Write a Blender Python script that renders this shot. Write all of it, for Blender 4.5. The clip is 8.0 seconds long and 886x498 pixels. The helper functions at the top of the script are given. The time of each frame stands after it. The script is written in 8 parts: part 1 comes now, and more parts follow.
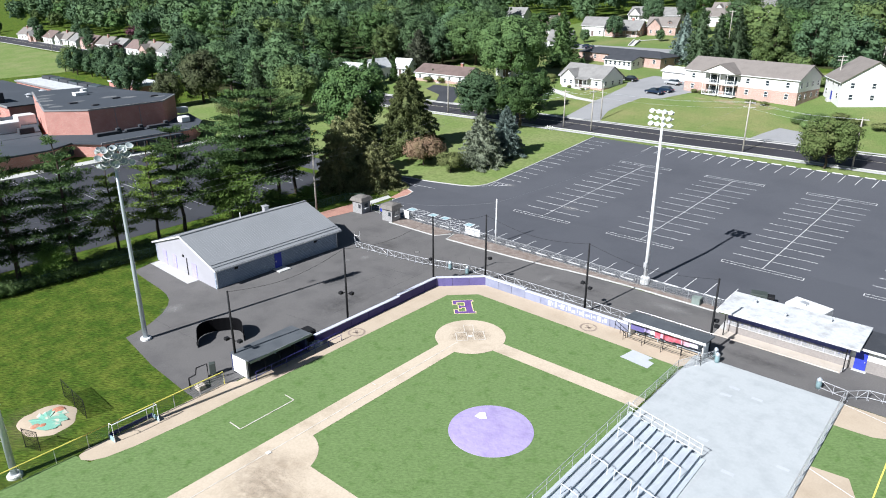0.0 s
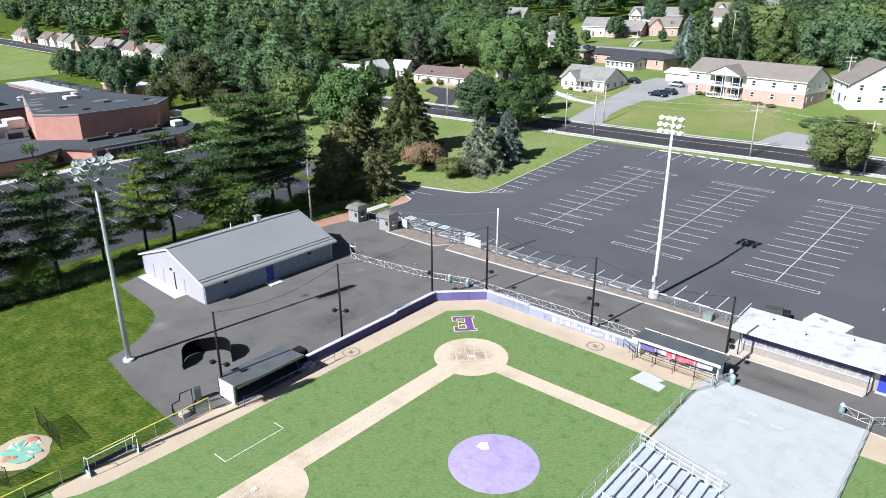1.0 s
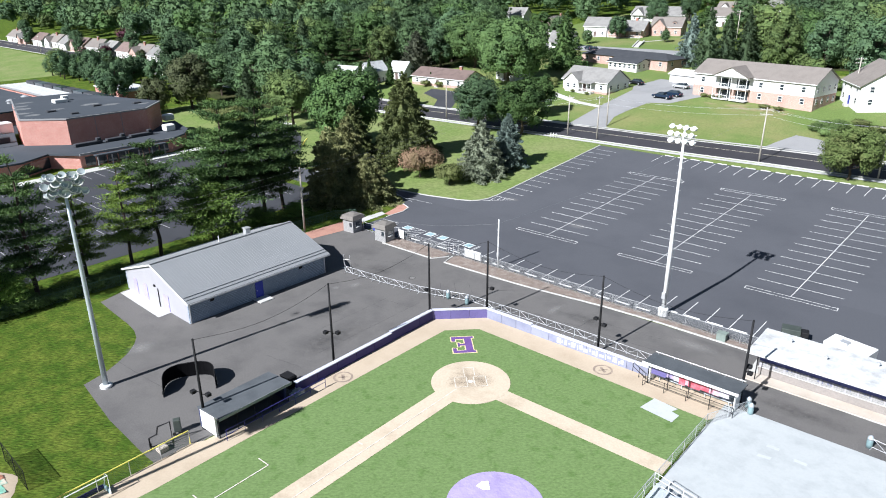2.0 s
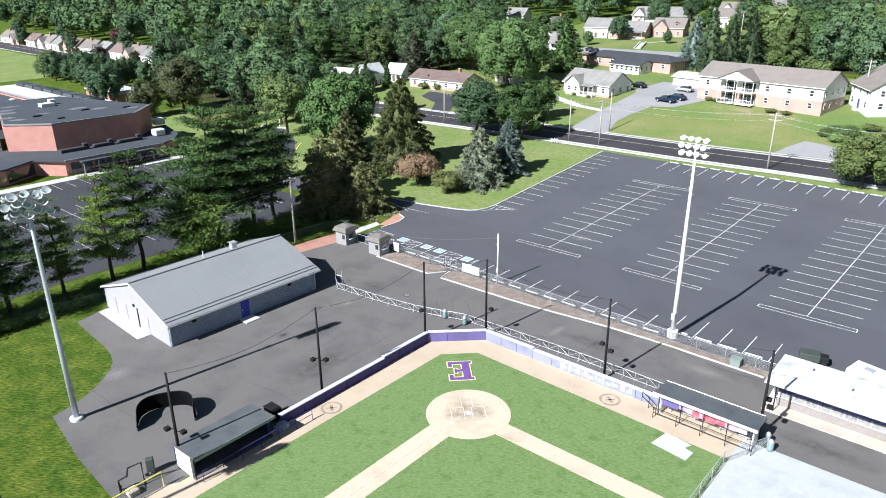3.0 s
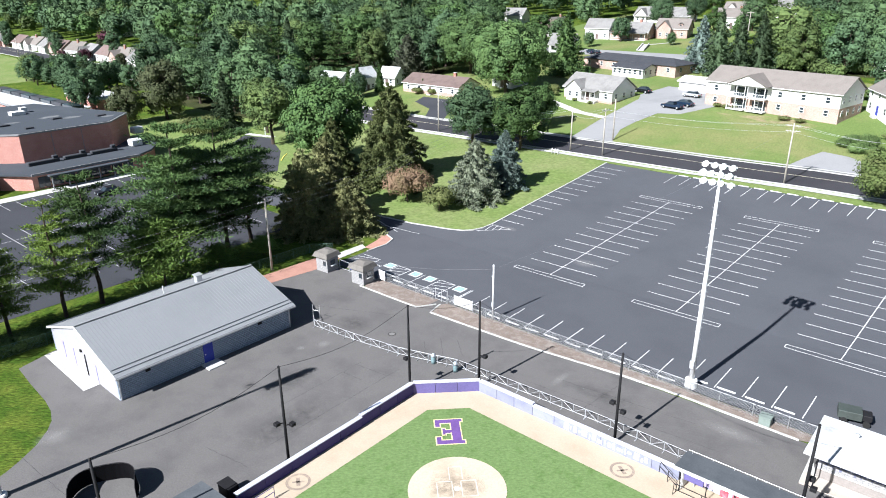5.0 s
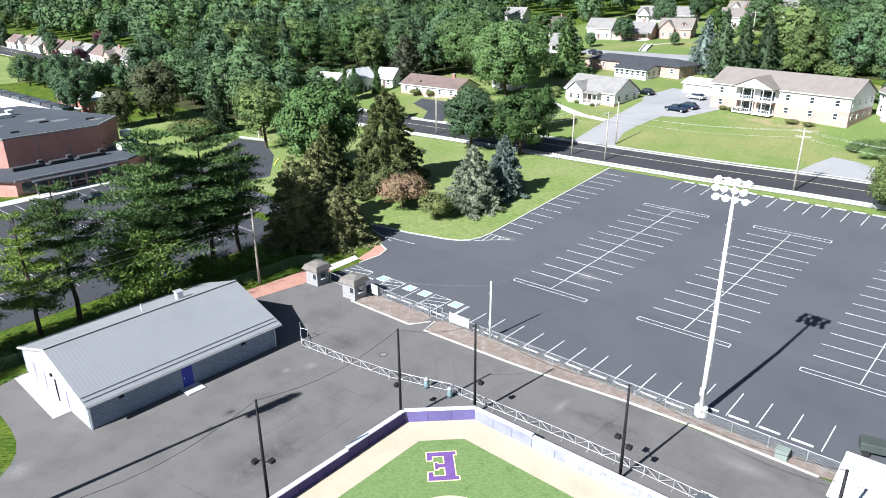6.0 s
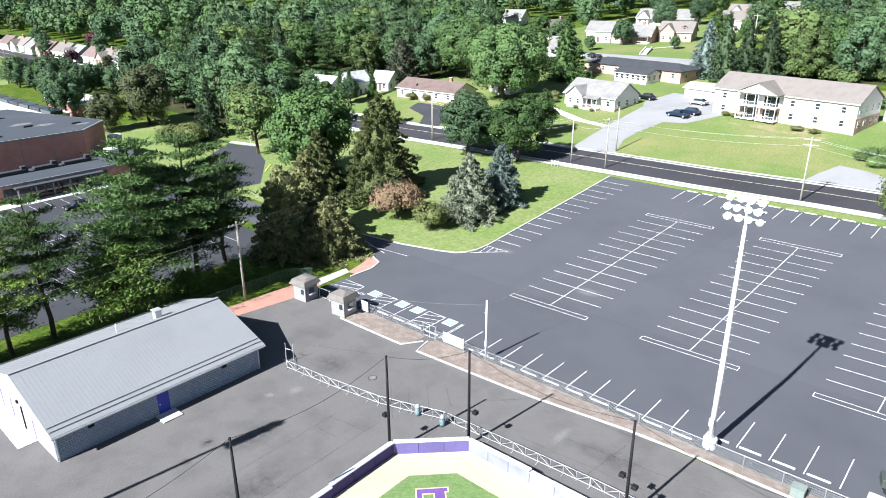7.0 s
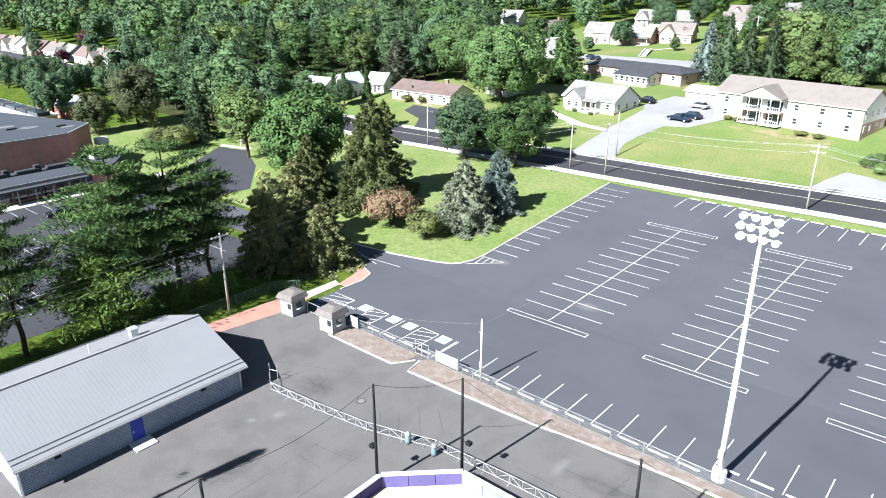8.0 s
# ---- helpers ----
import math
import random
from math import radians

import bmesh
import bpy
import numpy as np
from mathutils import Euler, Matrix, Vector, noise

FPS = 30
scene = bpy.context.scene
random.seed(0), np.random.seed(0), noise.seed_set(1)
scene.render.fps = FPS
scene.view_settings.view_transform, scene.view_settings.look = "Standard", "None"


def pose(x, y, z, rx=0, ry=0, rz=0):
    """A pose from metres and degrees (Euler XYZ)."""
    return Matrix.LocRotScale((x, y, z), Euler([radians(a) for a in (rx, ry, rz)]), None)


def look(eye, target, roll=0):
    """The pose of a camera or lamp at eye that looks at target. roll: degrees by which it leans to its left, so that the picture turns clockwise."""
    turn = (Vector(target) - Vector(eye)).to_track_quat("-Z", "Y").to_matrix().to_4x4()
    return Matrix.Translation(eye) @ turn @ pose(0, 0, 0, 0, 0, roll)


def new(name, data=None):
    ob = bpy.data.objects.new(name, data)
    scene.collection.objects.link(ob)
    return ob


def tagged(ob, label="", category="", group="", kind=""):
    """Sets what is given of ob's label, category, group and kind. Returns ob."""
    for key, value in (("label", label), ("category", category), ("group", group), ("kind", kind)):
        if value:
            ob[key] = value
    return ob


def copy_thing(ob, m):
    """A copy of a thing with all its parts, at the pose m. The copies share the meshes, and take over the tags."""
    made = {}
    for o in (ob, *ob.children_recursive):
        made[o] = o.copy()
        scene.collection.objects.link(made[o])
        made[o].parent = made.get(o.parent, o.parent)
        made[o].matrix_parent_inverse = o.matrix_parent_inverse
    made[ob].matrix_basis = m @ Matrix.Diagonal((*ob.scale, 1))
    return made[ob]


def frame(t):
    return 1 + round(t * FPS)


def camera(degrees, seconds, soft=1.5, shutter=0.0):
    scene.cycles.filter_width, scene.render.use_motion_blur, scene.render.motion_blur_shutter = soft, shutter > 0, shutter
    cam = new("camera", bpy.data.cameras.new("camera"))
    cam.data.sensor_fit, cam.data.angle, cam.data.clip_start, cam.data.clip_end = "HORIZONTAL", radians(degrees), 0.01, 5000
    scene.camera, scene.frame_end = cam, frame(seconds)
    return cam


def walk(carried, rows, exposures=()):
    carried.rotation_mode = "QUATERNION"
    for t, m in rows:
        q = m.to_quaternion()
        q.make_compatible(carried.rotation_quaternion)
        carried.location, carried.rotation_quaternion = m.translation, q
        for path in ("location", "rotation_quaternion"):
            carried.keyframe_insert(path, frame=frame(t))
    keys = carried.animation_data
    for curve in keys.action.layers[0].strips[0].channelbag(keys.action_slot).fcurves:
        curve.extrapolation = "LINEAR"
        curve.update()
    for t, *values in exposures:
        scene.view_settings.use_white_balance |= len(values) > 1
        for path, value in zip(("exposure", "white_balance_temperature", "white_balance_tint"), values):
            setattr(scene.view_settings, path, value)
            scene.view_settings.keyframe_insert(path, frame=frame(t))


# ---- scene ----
cam = camera(65.4, 8.0, soft=1.0)
PATH = [
    (0, (41.836, -53.276, 36.644), (40.621, -51.862, 35.921), -0.2),
    (0.5, (40.456, -51.729, 36.661), (39.243, -50.314, 35.938), -0.3),
    (1, (39.09, -50.004, 36.705), (37.876, -48.589, 35.982), -0.3),
    (1.5, (37.668, -48.128, 36.772), (36.453, -46.714, 36.048), -0.4),
    (3, (33.139, -42.101, 37.085), (31.927, -40.686, 36.359), -0.4),
    (3.5, (31.664, -40.019, 37.179), (30.453, -38.602, 36.452), -0.4),
    (4, (30.205, -37.872, 37.242), (28.995, -36.456, 36.515), -0.4),
    (4.5, (28.89, -35.832, 37.308), (27.68, -34.415, 36.581), -0.5),
    (6, (25.129, -29.794, 37.494), (23.918, -28.381, 36.762), -0.5),
    (6.5, (23.91, -27.961, 37.528), (22.701, -26.546, 36.798), -0.4),
    (7, (22.75, -26.219, 37.519), (21.542, -24.801, 36.791), -0.3),
    (7.5, (21.552, -24.517, 37.557), (20.346, -23.096, 36.831), -0.2),
    (8, (20.435, -22.815, 37.595), (19.233, -21.392, 36.866), -0.1),
]
EXPOSURES = [(0.0, 0.92), (1.5, 0.98), (3.5, 1.15), (4.5, 1.22), (6.5, 1.42), (8.0, 1.64)]
walk(cam, [(t, look(eye, target, roll)) for t, eye, target, roll in PATH], [(t, e, 5850, 10) for t, e in EXPOSURES])

# ---------------------------------------------------------------- light
SUN_FROM = Vector((-3.3, -26.2, 21.3)).normalized()
world = bpy.data.worlds.new("sky")
scene.world = world
world.use_nodes = True
wn = world.node_tree.nodes
sky = wn.new("ShaderNodeTexSky")
sky.sky_type = "NISHITA"
sky.sun_disc = False
sky.sun_elevation = math.asin(SUN_FROM.z)
sky.sun_rotation = math.atan2(SUN_FROM.x, SUN_FROM.y)
sky.air_density, sky.dust_density = 1.3, 0.7
wn["Background"].inputs["Strength"].default_value = 0.027
world.node_tree.links.new(sky.outputs[0], wn["Background"].inputs[0])
sun = new("sun", bpy.data.lights.new("sun", "SUN"))
sun.data.energy, sun.data.angle, sun.data.color = 5.1, radians(0.5), (1.0, 0.955, 0.88)
sun.matrix_world = look(SUN_FROM * 300, (0, 0, 0))


# ---------------------------------------------------------------- materials
def ramp_mix(nt, fac, a, b):
    m = nt.nodes.new("ShaderNodeMix")
    m.data_type = "RGBA"
    nt.links.new(fac, m.inputs[0])
    for sock, val in ((m.inputs[6], a), (m.inputs[7], b)):
        if isinstance(val, tuple):
            sock.default_value = (*val, 1)
        else:
            nt.links.new(val, sock)
    return m.outputs[2]


def noise_fac(nt, vec, scale, detail=4, lo=0.35, hi=0.65, rough=0.6):
    n = nt.nodes.new("ShaderNodeTexNoise")
    n.inputs["Scale"].default_value, n.inputs["Detail"].default_value = scale, detail
    n.inputs["Roughness"].default_value = rough
    nt.links.new(vec, n.inputs["Vector"])
    r = nt.nodes.new("ShaderNodeMapRange")
    r.inputs[1].default_value, r.inputs[2].default_value = lo, hi
    nt.links.new(n.outputs[0], r.inputs[0])
    return r.outputs[0]


def shade(c, k):
    return tuple(min(1, v * k) for v in c)


def mat(name, color, rough=0.8, metal=0.0, alt=None, big=0.25, grain=6.0, fine=0.12, coarse=0.25,
        bump=0.0, vary=0.0, spec=0.3, alt_lo=0.45, alt_hi=0.7, island=0.0, translucent=0.0, streak=None):
    """A surface with variation at two scales: patches of `alt` (scale `big` per metre) and grain."""
    m = bpy.data.materials.new(name)
    m.use_nodes = True
    nt = m.node_tree
    bs = nt.nodes["Principled BSDF"]
    geo = nt.nodes.new("ShaderNodeNewGeometry")
    pos = geo.outputs["Position"]
    alt = alt or shade(color, 1 - coarse)
    col = ramp_mix(nt, noise_fac(nt, pos, big, 5, alt_lo, alt_hi), color, alt)
    dark = nt.nodes.new("ShaderNodeHueSaturation")
    nt.links.new(col, dark.inputs["Color"])
    gpos = pos
    if streak:
        mp = nt.nodes.new("ShaderNodeMapping")
        mp.vector_type = "TEXTURE"
        mp.inputs["Rotation"].default_value[2] = radians(streak[0])
        mp.inputs["Scale"].default_value = (streak[1], 1, 1)
        nt.links.new(pos, mp.inputs["Vector"])
        gpos = mp.outputs[0]
    f = noise_fac(nt, gpos, grain, 3, 0.25, 0.75)
    val = nt.nodes.new("ShaderNodeMapRange")
    val.inputs[3].default_value, val.inputs[4].default_value = 1 - fine, 1 + fine
    nt.links.new(f, val.inputs[0])
    value = val.outputs[0]
    for amount, out in ((vary, "obj"), (island, "isl")):
        if amount:
            if out == "obj":
                src = nt.nodes.new("ShaderNodeObjectInfo").outputs["Random"]
            else:
                src = geo.outputs["Random Per Island"]
            r = nt.nodes.new("ShaderNodeMapRange")
            r.inputs[3].default_value, r.inputs[4].default_value = 1 - amount, 1 + amount
            nt.links.new(src, r.inputs[0])
            mul = nt.nodes.new("ShaderNodeMath")
            mul.operation = "MULTIPLY"
            nt.links.new(value, mul.inputs[0])
            nt.links.new(r.outputs[0], mul.inputs[1])
            value = mul.outputs[0]
    nt.links.new(value, dark.inputs["Value"])
    nt.links.new(dark.outputs[0], bs.inputs["Base Color"])
    bs.inputs["Roughness"].default_value, bs.inputs["Metallic"].default_value = rough, metal
    bs.inputs["Specular IOR Level"].default_value = spec
    if bump:
        b = nt.nodes.new("ShaderNodeBump")
        b.inputs["Strength"].default_value, b.inputs["Distance"].default_value = bump, 0.05
        nt.links.new(f, b.inputs["Height"])
        nt.links.new(b.outputs[0], bs.inputs["Normal"])
    if translucent:
        tr = nt.nodes.new("ShaderNodeBsdfTranslucent")
        nt.links.new(dark.outputs[0], tr.inputs["Color"])
        mx = nt.nodes.new("ShaderNodeMixShader")
        mx.inputs[0].default_value = translucent
        nt.links.new(bs.outputs[0], mx.inputs[1])
        nt.links.new(tr.outputs[0], mx.inputs[2])
        nt.links.new(mx.outputs[0], nt.nodes["Material Output"].inputs["Surface"])
    return m


def brick_mat(name, c1, c2, mortar, w=0.42, h=0.2, joint=0.012, rough=0.85, turn=None):
    """Masonry courses finer than can be told apart singly; turn: degrees of the wall's face about z."""
    m = mat(name, c1, rough)
    nt = m.node_tree
    bs = nt.nodes["Principled BSDF"]
    geo = nt.nodes.new("ShaderNodeNewGeometry")
    sep = nt.nodes.new("ShaderNodeSeparateXYZ")
    nt.links.new(geo.outputs["Position"], sep.inputs[0])
    add = nt.nodes.new("ShaderNodeMath")
    nt.links.new(sep.outputs[0], add.inputs[0])
    nt.links.new(sep.outputs[1], add.inputs[1])
    com = nt.nodes.new("ShaderNodeCombineXYZ")
    nt.links.new(add.outputs[0], com.inputs[0])
    nt.links.new(sep.outputs[2], com.inputs[1])
    b = nt.nodes.new("ShaderNodeTexBrick")
    b.inputs["Scale"].default_value = 1
    b.inputs["Brick Width"].default_value, b.inputs["Row Height"].default_value = w, h
    b.inputs["Mortar Size"].default_value = joint
    b.inputs["Color1"].default_value, b.inputs["Color2"].default_value = (*c1, 1), (*c2, 1)
    b.inputs["Mortar"].default_value = (*mortar, 1)
    nt.links.new(com.outputs[0], b.inputs["Vector"])
    hue = [n for n in nt.nodes if n.bl_idname == "ShaderNodeHueSaturation"][0]
    col = ramp_mix(nt, noise_fac(nt, geo.outputs["Position"], 0.3, 5, 0.45, 0.8), b.outputs[0], shade(c2, 0.85))
    nt.links.new(col, hue.inputs["Color"])
    bp = nt.nodes.new("ShaderNodeBump")
    bp.inputs["Strength"].default_value, bp.inputs["Distance"].default_value = 0.4, 0.01
    bp.invert = True
    nt.links.new(b.outputs["Fac"], bp.inputs["Height"])
    nt.links.new(bp.outputs[0], bs.inputs["Normal"])
    return m


def stain_mat(name, color, strength=0.8, scale=1.2, rough=0.95):
    """A soft-edged stain: strongest in its middle, broken up by noise, fading out to nothing."""
    m = mat(name, color, rough, big=scale, fine=0.1, spec=0.1)
    nt = m.node_tree
    bs, out = nt.nodes["Principled BSDF"], nt.nodes["Material Output"]
    tc = nt.nodes.new("ShaderNodeTexCoord")
    sub = nt.nodes.new("ShaderNodeVectorMath")
    sub.operation = "SUBTRACT"
    sub.inputs[1].default_value = (0.5, 0.5, 0.0)
    nt.links.new(tc.outputs["Generated"], sub.inputs[0])
    flat = nt.nodes.new("ShaderNodeVectorMath")
    flat.operation = "MULTIPLY"
    flat.inputs[1].default_value = (1, 1, 0)
    nt.links.new(sub.outputs[0], flat.inputs[0])
    ln = nt.nodes.new("ShaderNodeVectorMath")
    ln.operation = "LENGTH"
    nt.links.new(flat.outputs[0], ln.inputs[0])
    fall = nt.nodes.new("ShaderNodeMapRange")
    fall.inputs[1].default_value, fall.inputs[2].default_value = 0.08, 0.5
    fall.inputs[3].default_value, fall.inputs[4].default_value = strength, 0.0
    nt.links.new(ln.outputs["Value"], fall.inputs[0])
    geo = nt.nodes.new("ShaderNodeNewGeometry")
    nz = noise_fac(nt, geo.outputs["Position"], scale, 6, 0.3, 0.62, 0.7)
    mul = nt.nodes.new("ShaderNodeMath")
    mul.operation = "MULTIPLY"
    nt.links.new(fall.outputs[0], mul.inputs[0])
    nt.links.new(nz, mul.inputs[1])
    tr = nt.nodes.new("ShaderNodeBsdfTransparent")
    mx = nt.nodes.new("ShaderNodeMixShader")
    nt.links.new(mul.outputs[0], mx.inputs[0])
    nt.links.new(tr.outputs[0], mx.inputs[1])
    nt.links.new(bs.outputs[0], mx.inputs[2])
    nt.links.new(mx.outputs[0], out.inputs["Surface"])
    return m


def glass_mat(name, tint=(0.03, 0.04, 0.05)):
    m = mat(name, tint, 0.06, 0.0, spec=0.8, fine=0.05)
    return m


M = {}
M["lawn"] = mat("lawn", (0.046, 0.084, 0.010), 0.95, alt=(0.100, 0.128, 0.020), big=0.45, grain=6.0, fine=0.75, streak=(40, 3.0), bump=1.0, spec=0.08, alt_lo=0.4, alt_hi=0.68)
M["dry_grass"] = mat("dry_grass", (0.150, 0.176, 0.064), 0.95, alt=(0.245, 0.205, 0.125), big=0.28, grain=2.5, fine=0.3, bump=0.6, spec=0.08, alt_lo=0.46, alt_hi=0.62)
M["lawn_house"] = mat("lawn_house", (0.122, 0.172, 0.052), 0.95, alt=(0.205, 0.200, 0.088), big=0.055, grain=1.2, fine=0.22, streak=(8, 0.3), bump=0.6, spec=0.08, alt_lo=0.46, alt_hi=0.74)
M["lawn_light"] = mat("lawn_light", (0.138, 0.190, 0.058), 0.95, alt=(0.188, 0.212, 0.090), big=0.10, grain=1.6, fine=0.24, bump=0.6, spec=0.08, alt_lo=0.4, alt_hi=0.7)
M["turf"] = mat("turf", (0.132, 0.198, 0.073), 0.9, alt=(0.084, 0.148, 0.041), big=0.8, grain=5.0, fine=0.22, streak=(45, 1.6), bump=0.3, spec=0.12, alt_lo=0.53, alt_hi=0.76)
M["clay"] = mat("clay", (0.51, 0.43, 0.335), 0.95, alt=(0.39, 0.32, 0.24), big=0.30, grain=5.0, fine=0.10, spec=0.1, alt_lo=0.5, alt_hi=0.75)
M["track"] = mat("track", (0.445, 0.368, 0.283), 0.95, alt=(0.395, 0.322, 0.243), big=0.3, grain=6.0, fine=0.06, spec=0.1)
M["asphalt_old"] = mat("asphalt_old", (0.128, 0.122, 0.120), 0.88, alt=(0.098, 0.094, 0.094), big=0.25, grain=9.0, fine=0.16, bump=0.15, spec=0.25)
M["asphalt_new"] = mat("asphalt_new", (0.080, 0.083, 0.096), 0.82, alt=(0.067, 0.070, 0.082), big=0.09, grain=14.0, fine=0.14, bump=0.15, spec=0.3)
M["asphalt_road"] = mat("asphalt_road", (0.042, 0.041, 0.048), 0.85, big=0.1, grain=12.0, fine=0.12, spec=0.3)
M["asphalt_lot"] = mat("asphalt_lot", (0.044, 0.046, 0.054), 0.85, alt=(0.035, 0.037, 0.044), big=0.12, grain=12.0, fine=0.15, spec=0.3)
M["paint_white"] = mat("paint_white", (0.66, 0.66, 0.66), 0.7, alt=(0.46, 0.46, 0.47), big=1.5, grain=10, fine=0.1, alt_lo=0.55, alt_hi=0.8)
M["paint_yellow"] = mat("paint_yellow", (0.72, 0.64, 0.14), 0.6, big=1.0)
M["paint_cream"] = mat("paint_cream", (0.62, 0.57, 0.44), 0.7, alt=(0.42, 0.39, 0.31), big=0.6, grain=10, fine=0.1)
M["paint_blue"] = mat("paint_blue", (0.30, 0.43, 0.47), 0.7, big=1.0)
M["driveway"] = mat("driveway", (0.255, 0.255, 0.262), 0.9, alt=(0.215, 0.215, 0.222), big=0.2, grain=4, fine=0.08)
M["concrete"] = mat("concrete", (0.47, 0.465, 0.45), 0.88, alt=(0.40, 0.395, 0.38), big=0.5, grain=8, fine=0.08, bump=0.1)
M["pad"] = mat("pad", (0.40, 0.42, 0.432), 0.75, alt=(0.34, 0.36, 0.372), big=0.5, grain=5, fine=0.04, alt_lo=0.4, alt_hi=0.65)
M["pad_panel"] = mat("pad_panel", (0.405, 0.425, 0.436), 0.75, alt=(0.35, 0.37, 0.382), big=0.6, grain=5, fine=0.04, vary=0.006)
M["pad_light"] = mat("pad_light", (0.45, 0.47, 0.50), 0.7, big=1.2, coarse=0.08, fine=0.04)
M["brick_paving"] = mat("brick_paving", (0.38, 0.21, 0.165), 0.9, alt=(0.32, 0.17, 0.135), big=0.8, grain=9, fine=0.18, vary=0.12)
M["mulch"] = mat("mulch", (0.225, 0.182, 0.158), 1.0, alt=(0.31, 0.272, 0.245), big=1.1, grain=14, fine=0.35, bump=1.0, spec=0.05)
M["purple_pad"] = mat("purple_pad", (0.125, 0.108, 0.27), 0.55, big=0.6, coarse=0.12, vary=0.06)
M["purple_dark"] = mat("purple_dark", (0.035, 0.028, 0.15), 0.55, big=0.6, coarse=0.12, vary=0.08)
M["lilac"] = mat("lilac", (0.36, 0.305, 0.50), 0.6, alt=(0.30, 0.245, 0.45), big=0.6, grain=1.6, fine=0.06, bump=0.6)
M["banner"] = mat("banner", (0.23, 0.242, 0.325), 0.6, alt=(0.188, 0.20, 0.288), big=1.2, fine=0.05, vary=0.1)
M["white_paint"] = mat("white_paint", (0.68, 0.68, 0.68), 0.55, big=0.5, coarse=0.07, fine=0.04)
M["siding_white"] = mat("siding_white", (0.66, 0.655, 0.65), 0.6, big=0.4, coarse=0.06, fine=0.04)
M["siding_lilac"] = mat("siding_lilac", (0.345, 0.34, 0.375), 0.6, big=0.4, coarse=0.06, fine=0.04)
M["roof_metal"] = mat("roof_metal", (0.245, 0.254, 0.268), 0.55, 0.1, big=0.2, coarse=0.08, fine=0.04, vary=0.03)
M["roof_flat_white"] = mat("roof_flat_white", (0.53, 0.54, 0.55), 0.6, alt=(0.34, 0.34, 0.345), big=0.7, grain=3, fine=0.10, alt_lo=0.5, alt_hi=0.72)
M["roof_worn"] = mat("roof_worn", (0.16, 0.165, 0.17), 0.9, alt=(0.08, 0.088, 0.1), big=0.9, grain=4, fine=0.15)
M["roof_flat_gray"] = mat("roof_flat_gray", (0.052, 0.060, 0.073), 0.85, alt=(0.072, 0.080, 0.094), big=0.07, grain=3, fine=0.1, alt_lo=0.5, alt_hi=0.75)
M["roof_dark"] = mat("roof_dark", (0.042, 0.045, 0.053), 0.85, alt=(0.055, 0.058, 0.066), big=0.6, grain=8, fine=0.12)
M["shingle_tan"] = mat("shingle_tan", (0.185, 0.165, 0.152), 0.9, alt=(0.155, 0.138, 0.127), big=0.5, grain=5, fine=0.12, vary=0.08)
M["shingle_gray"] = mat("shingle_gray", (0.20, 0.195, 0.19), 0.9, big=0.5, grain=5, fine=0.14, vary=0.12)
M["shingle_booth"] = mat("shingle_booth", (0.165, 0.152, 0.140), 0.9, alt=(0.125, 0.115, 0.108), big=1.6, grain=7, fine=0.25, bump=0.3)
M["shingle_brown"] = mat("shingle_brown", (0.16, 0.118, 0.108), 0.9, big=0.5, grain=5, fine=0.14, vary=0.1)
M["block"] = brick_mat("block", (0.34, 0.40, 0.49), (0.25, 0.30, 0.385), (0.14, 0.16, 0.20), 0.42, 0.21, 0.03)
M["block_light"] = brick_mat("block_light", (0.31, 0.305, 0.305), (0.27, 0.265, 0.27), (0.20, 0.20, 0.20), 0.42, 0.21, 0.02)
M["brick_red"] = brick_mat("brick_red", (0.51, 0.235, 0.195), (0.44, 0.195, 0.165), (0.52, 0.36, 0.31), 0.24, 0.085, 0.008)
M["block_tan"] = brick_mat("block_tan", (0.262, 0.238, 0.225), (0.25, 0.228, 0.216), (0.235, 0.213, 0.203), 0.42, 0.21, 0.01)
M["brick_house"] = brick_mat("brick_house", (0.44, 0.30, 0.255), (0.37, 0.24, 0.205), (0.48, 0.40, 0.36), 0.24, 0.085, 0.008)
M["door_blue"] = mat("door_blue", (0.035, 0.05, 0.36), 0.5, big=0.8, coarse=0.1)
M["door_lilac"] = mat("door_lilac", (0.36, 0.33, 0.66), 0.5, big=0.8, coarse=0.1)
M["concrete_tan"] = mat("concrete_tan", (0.46, 0.41, 0.36), 0.9, alt=(0.40, 0.35, 0.30), big=0.6, grain=8, fine=0.08)
M["wagon_green"] = mat("wagon_green", (0.06, 0.072, 0.066), 0.6)
M["barrier"] = mat("barrier", (0.41, 0.42, 0.44), 0.5, 0.3, big=0.5, coarse=0.15, fine=0.05, vary=0.08)
M["cap_white"] = mat("cap_white", (0.53, 0.54, 0.63), 0.6, alt=(0.50, 0.51, 0.62), big=0.8, fine=0.05)
M["lettering"] = mat("lettering", (0.44, 0.445, 0.50), 0.6, alt=(0.36, 0.365, 0.43), big=1.5, fine=0.06)
M["paint_faded"] = mat("paint_faded", (0.40, 0.40, 0.41), 0.8, alt=(0.26, 0.26, 0.27), big=1.5, grain=10, fine=0.1)
# wall trim blue, with the bluish shadow under the roof mixed in
M["trim_shade_blue"] = mat("trim_shade_blue", (0.075, 0.085, 0.25), 0.8, alt=(0.12, 0.13, 0.28), big=3.0, grain=9, fine=0.1)
# grey-blue of the shadow's ragged lower edge, given to the hanging strips
M["strip_shade_gray"] = mat("strip_shade_gray", (0.16, 0.17, 0.24), 0.9, fine=0.2)
M["wire"] = mat("wire", (0.36, 0.37, 0.38), 0.5, 0.4)
M["wire_dark"] = mat("wire_dark", (0.24, 0.24, 0.25), 0.6, 0.2)
M["navy"] = mat("navy", (0.022, 0.030, 0.10), 0.7, big=0.8)
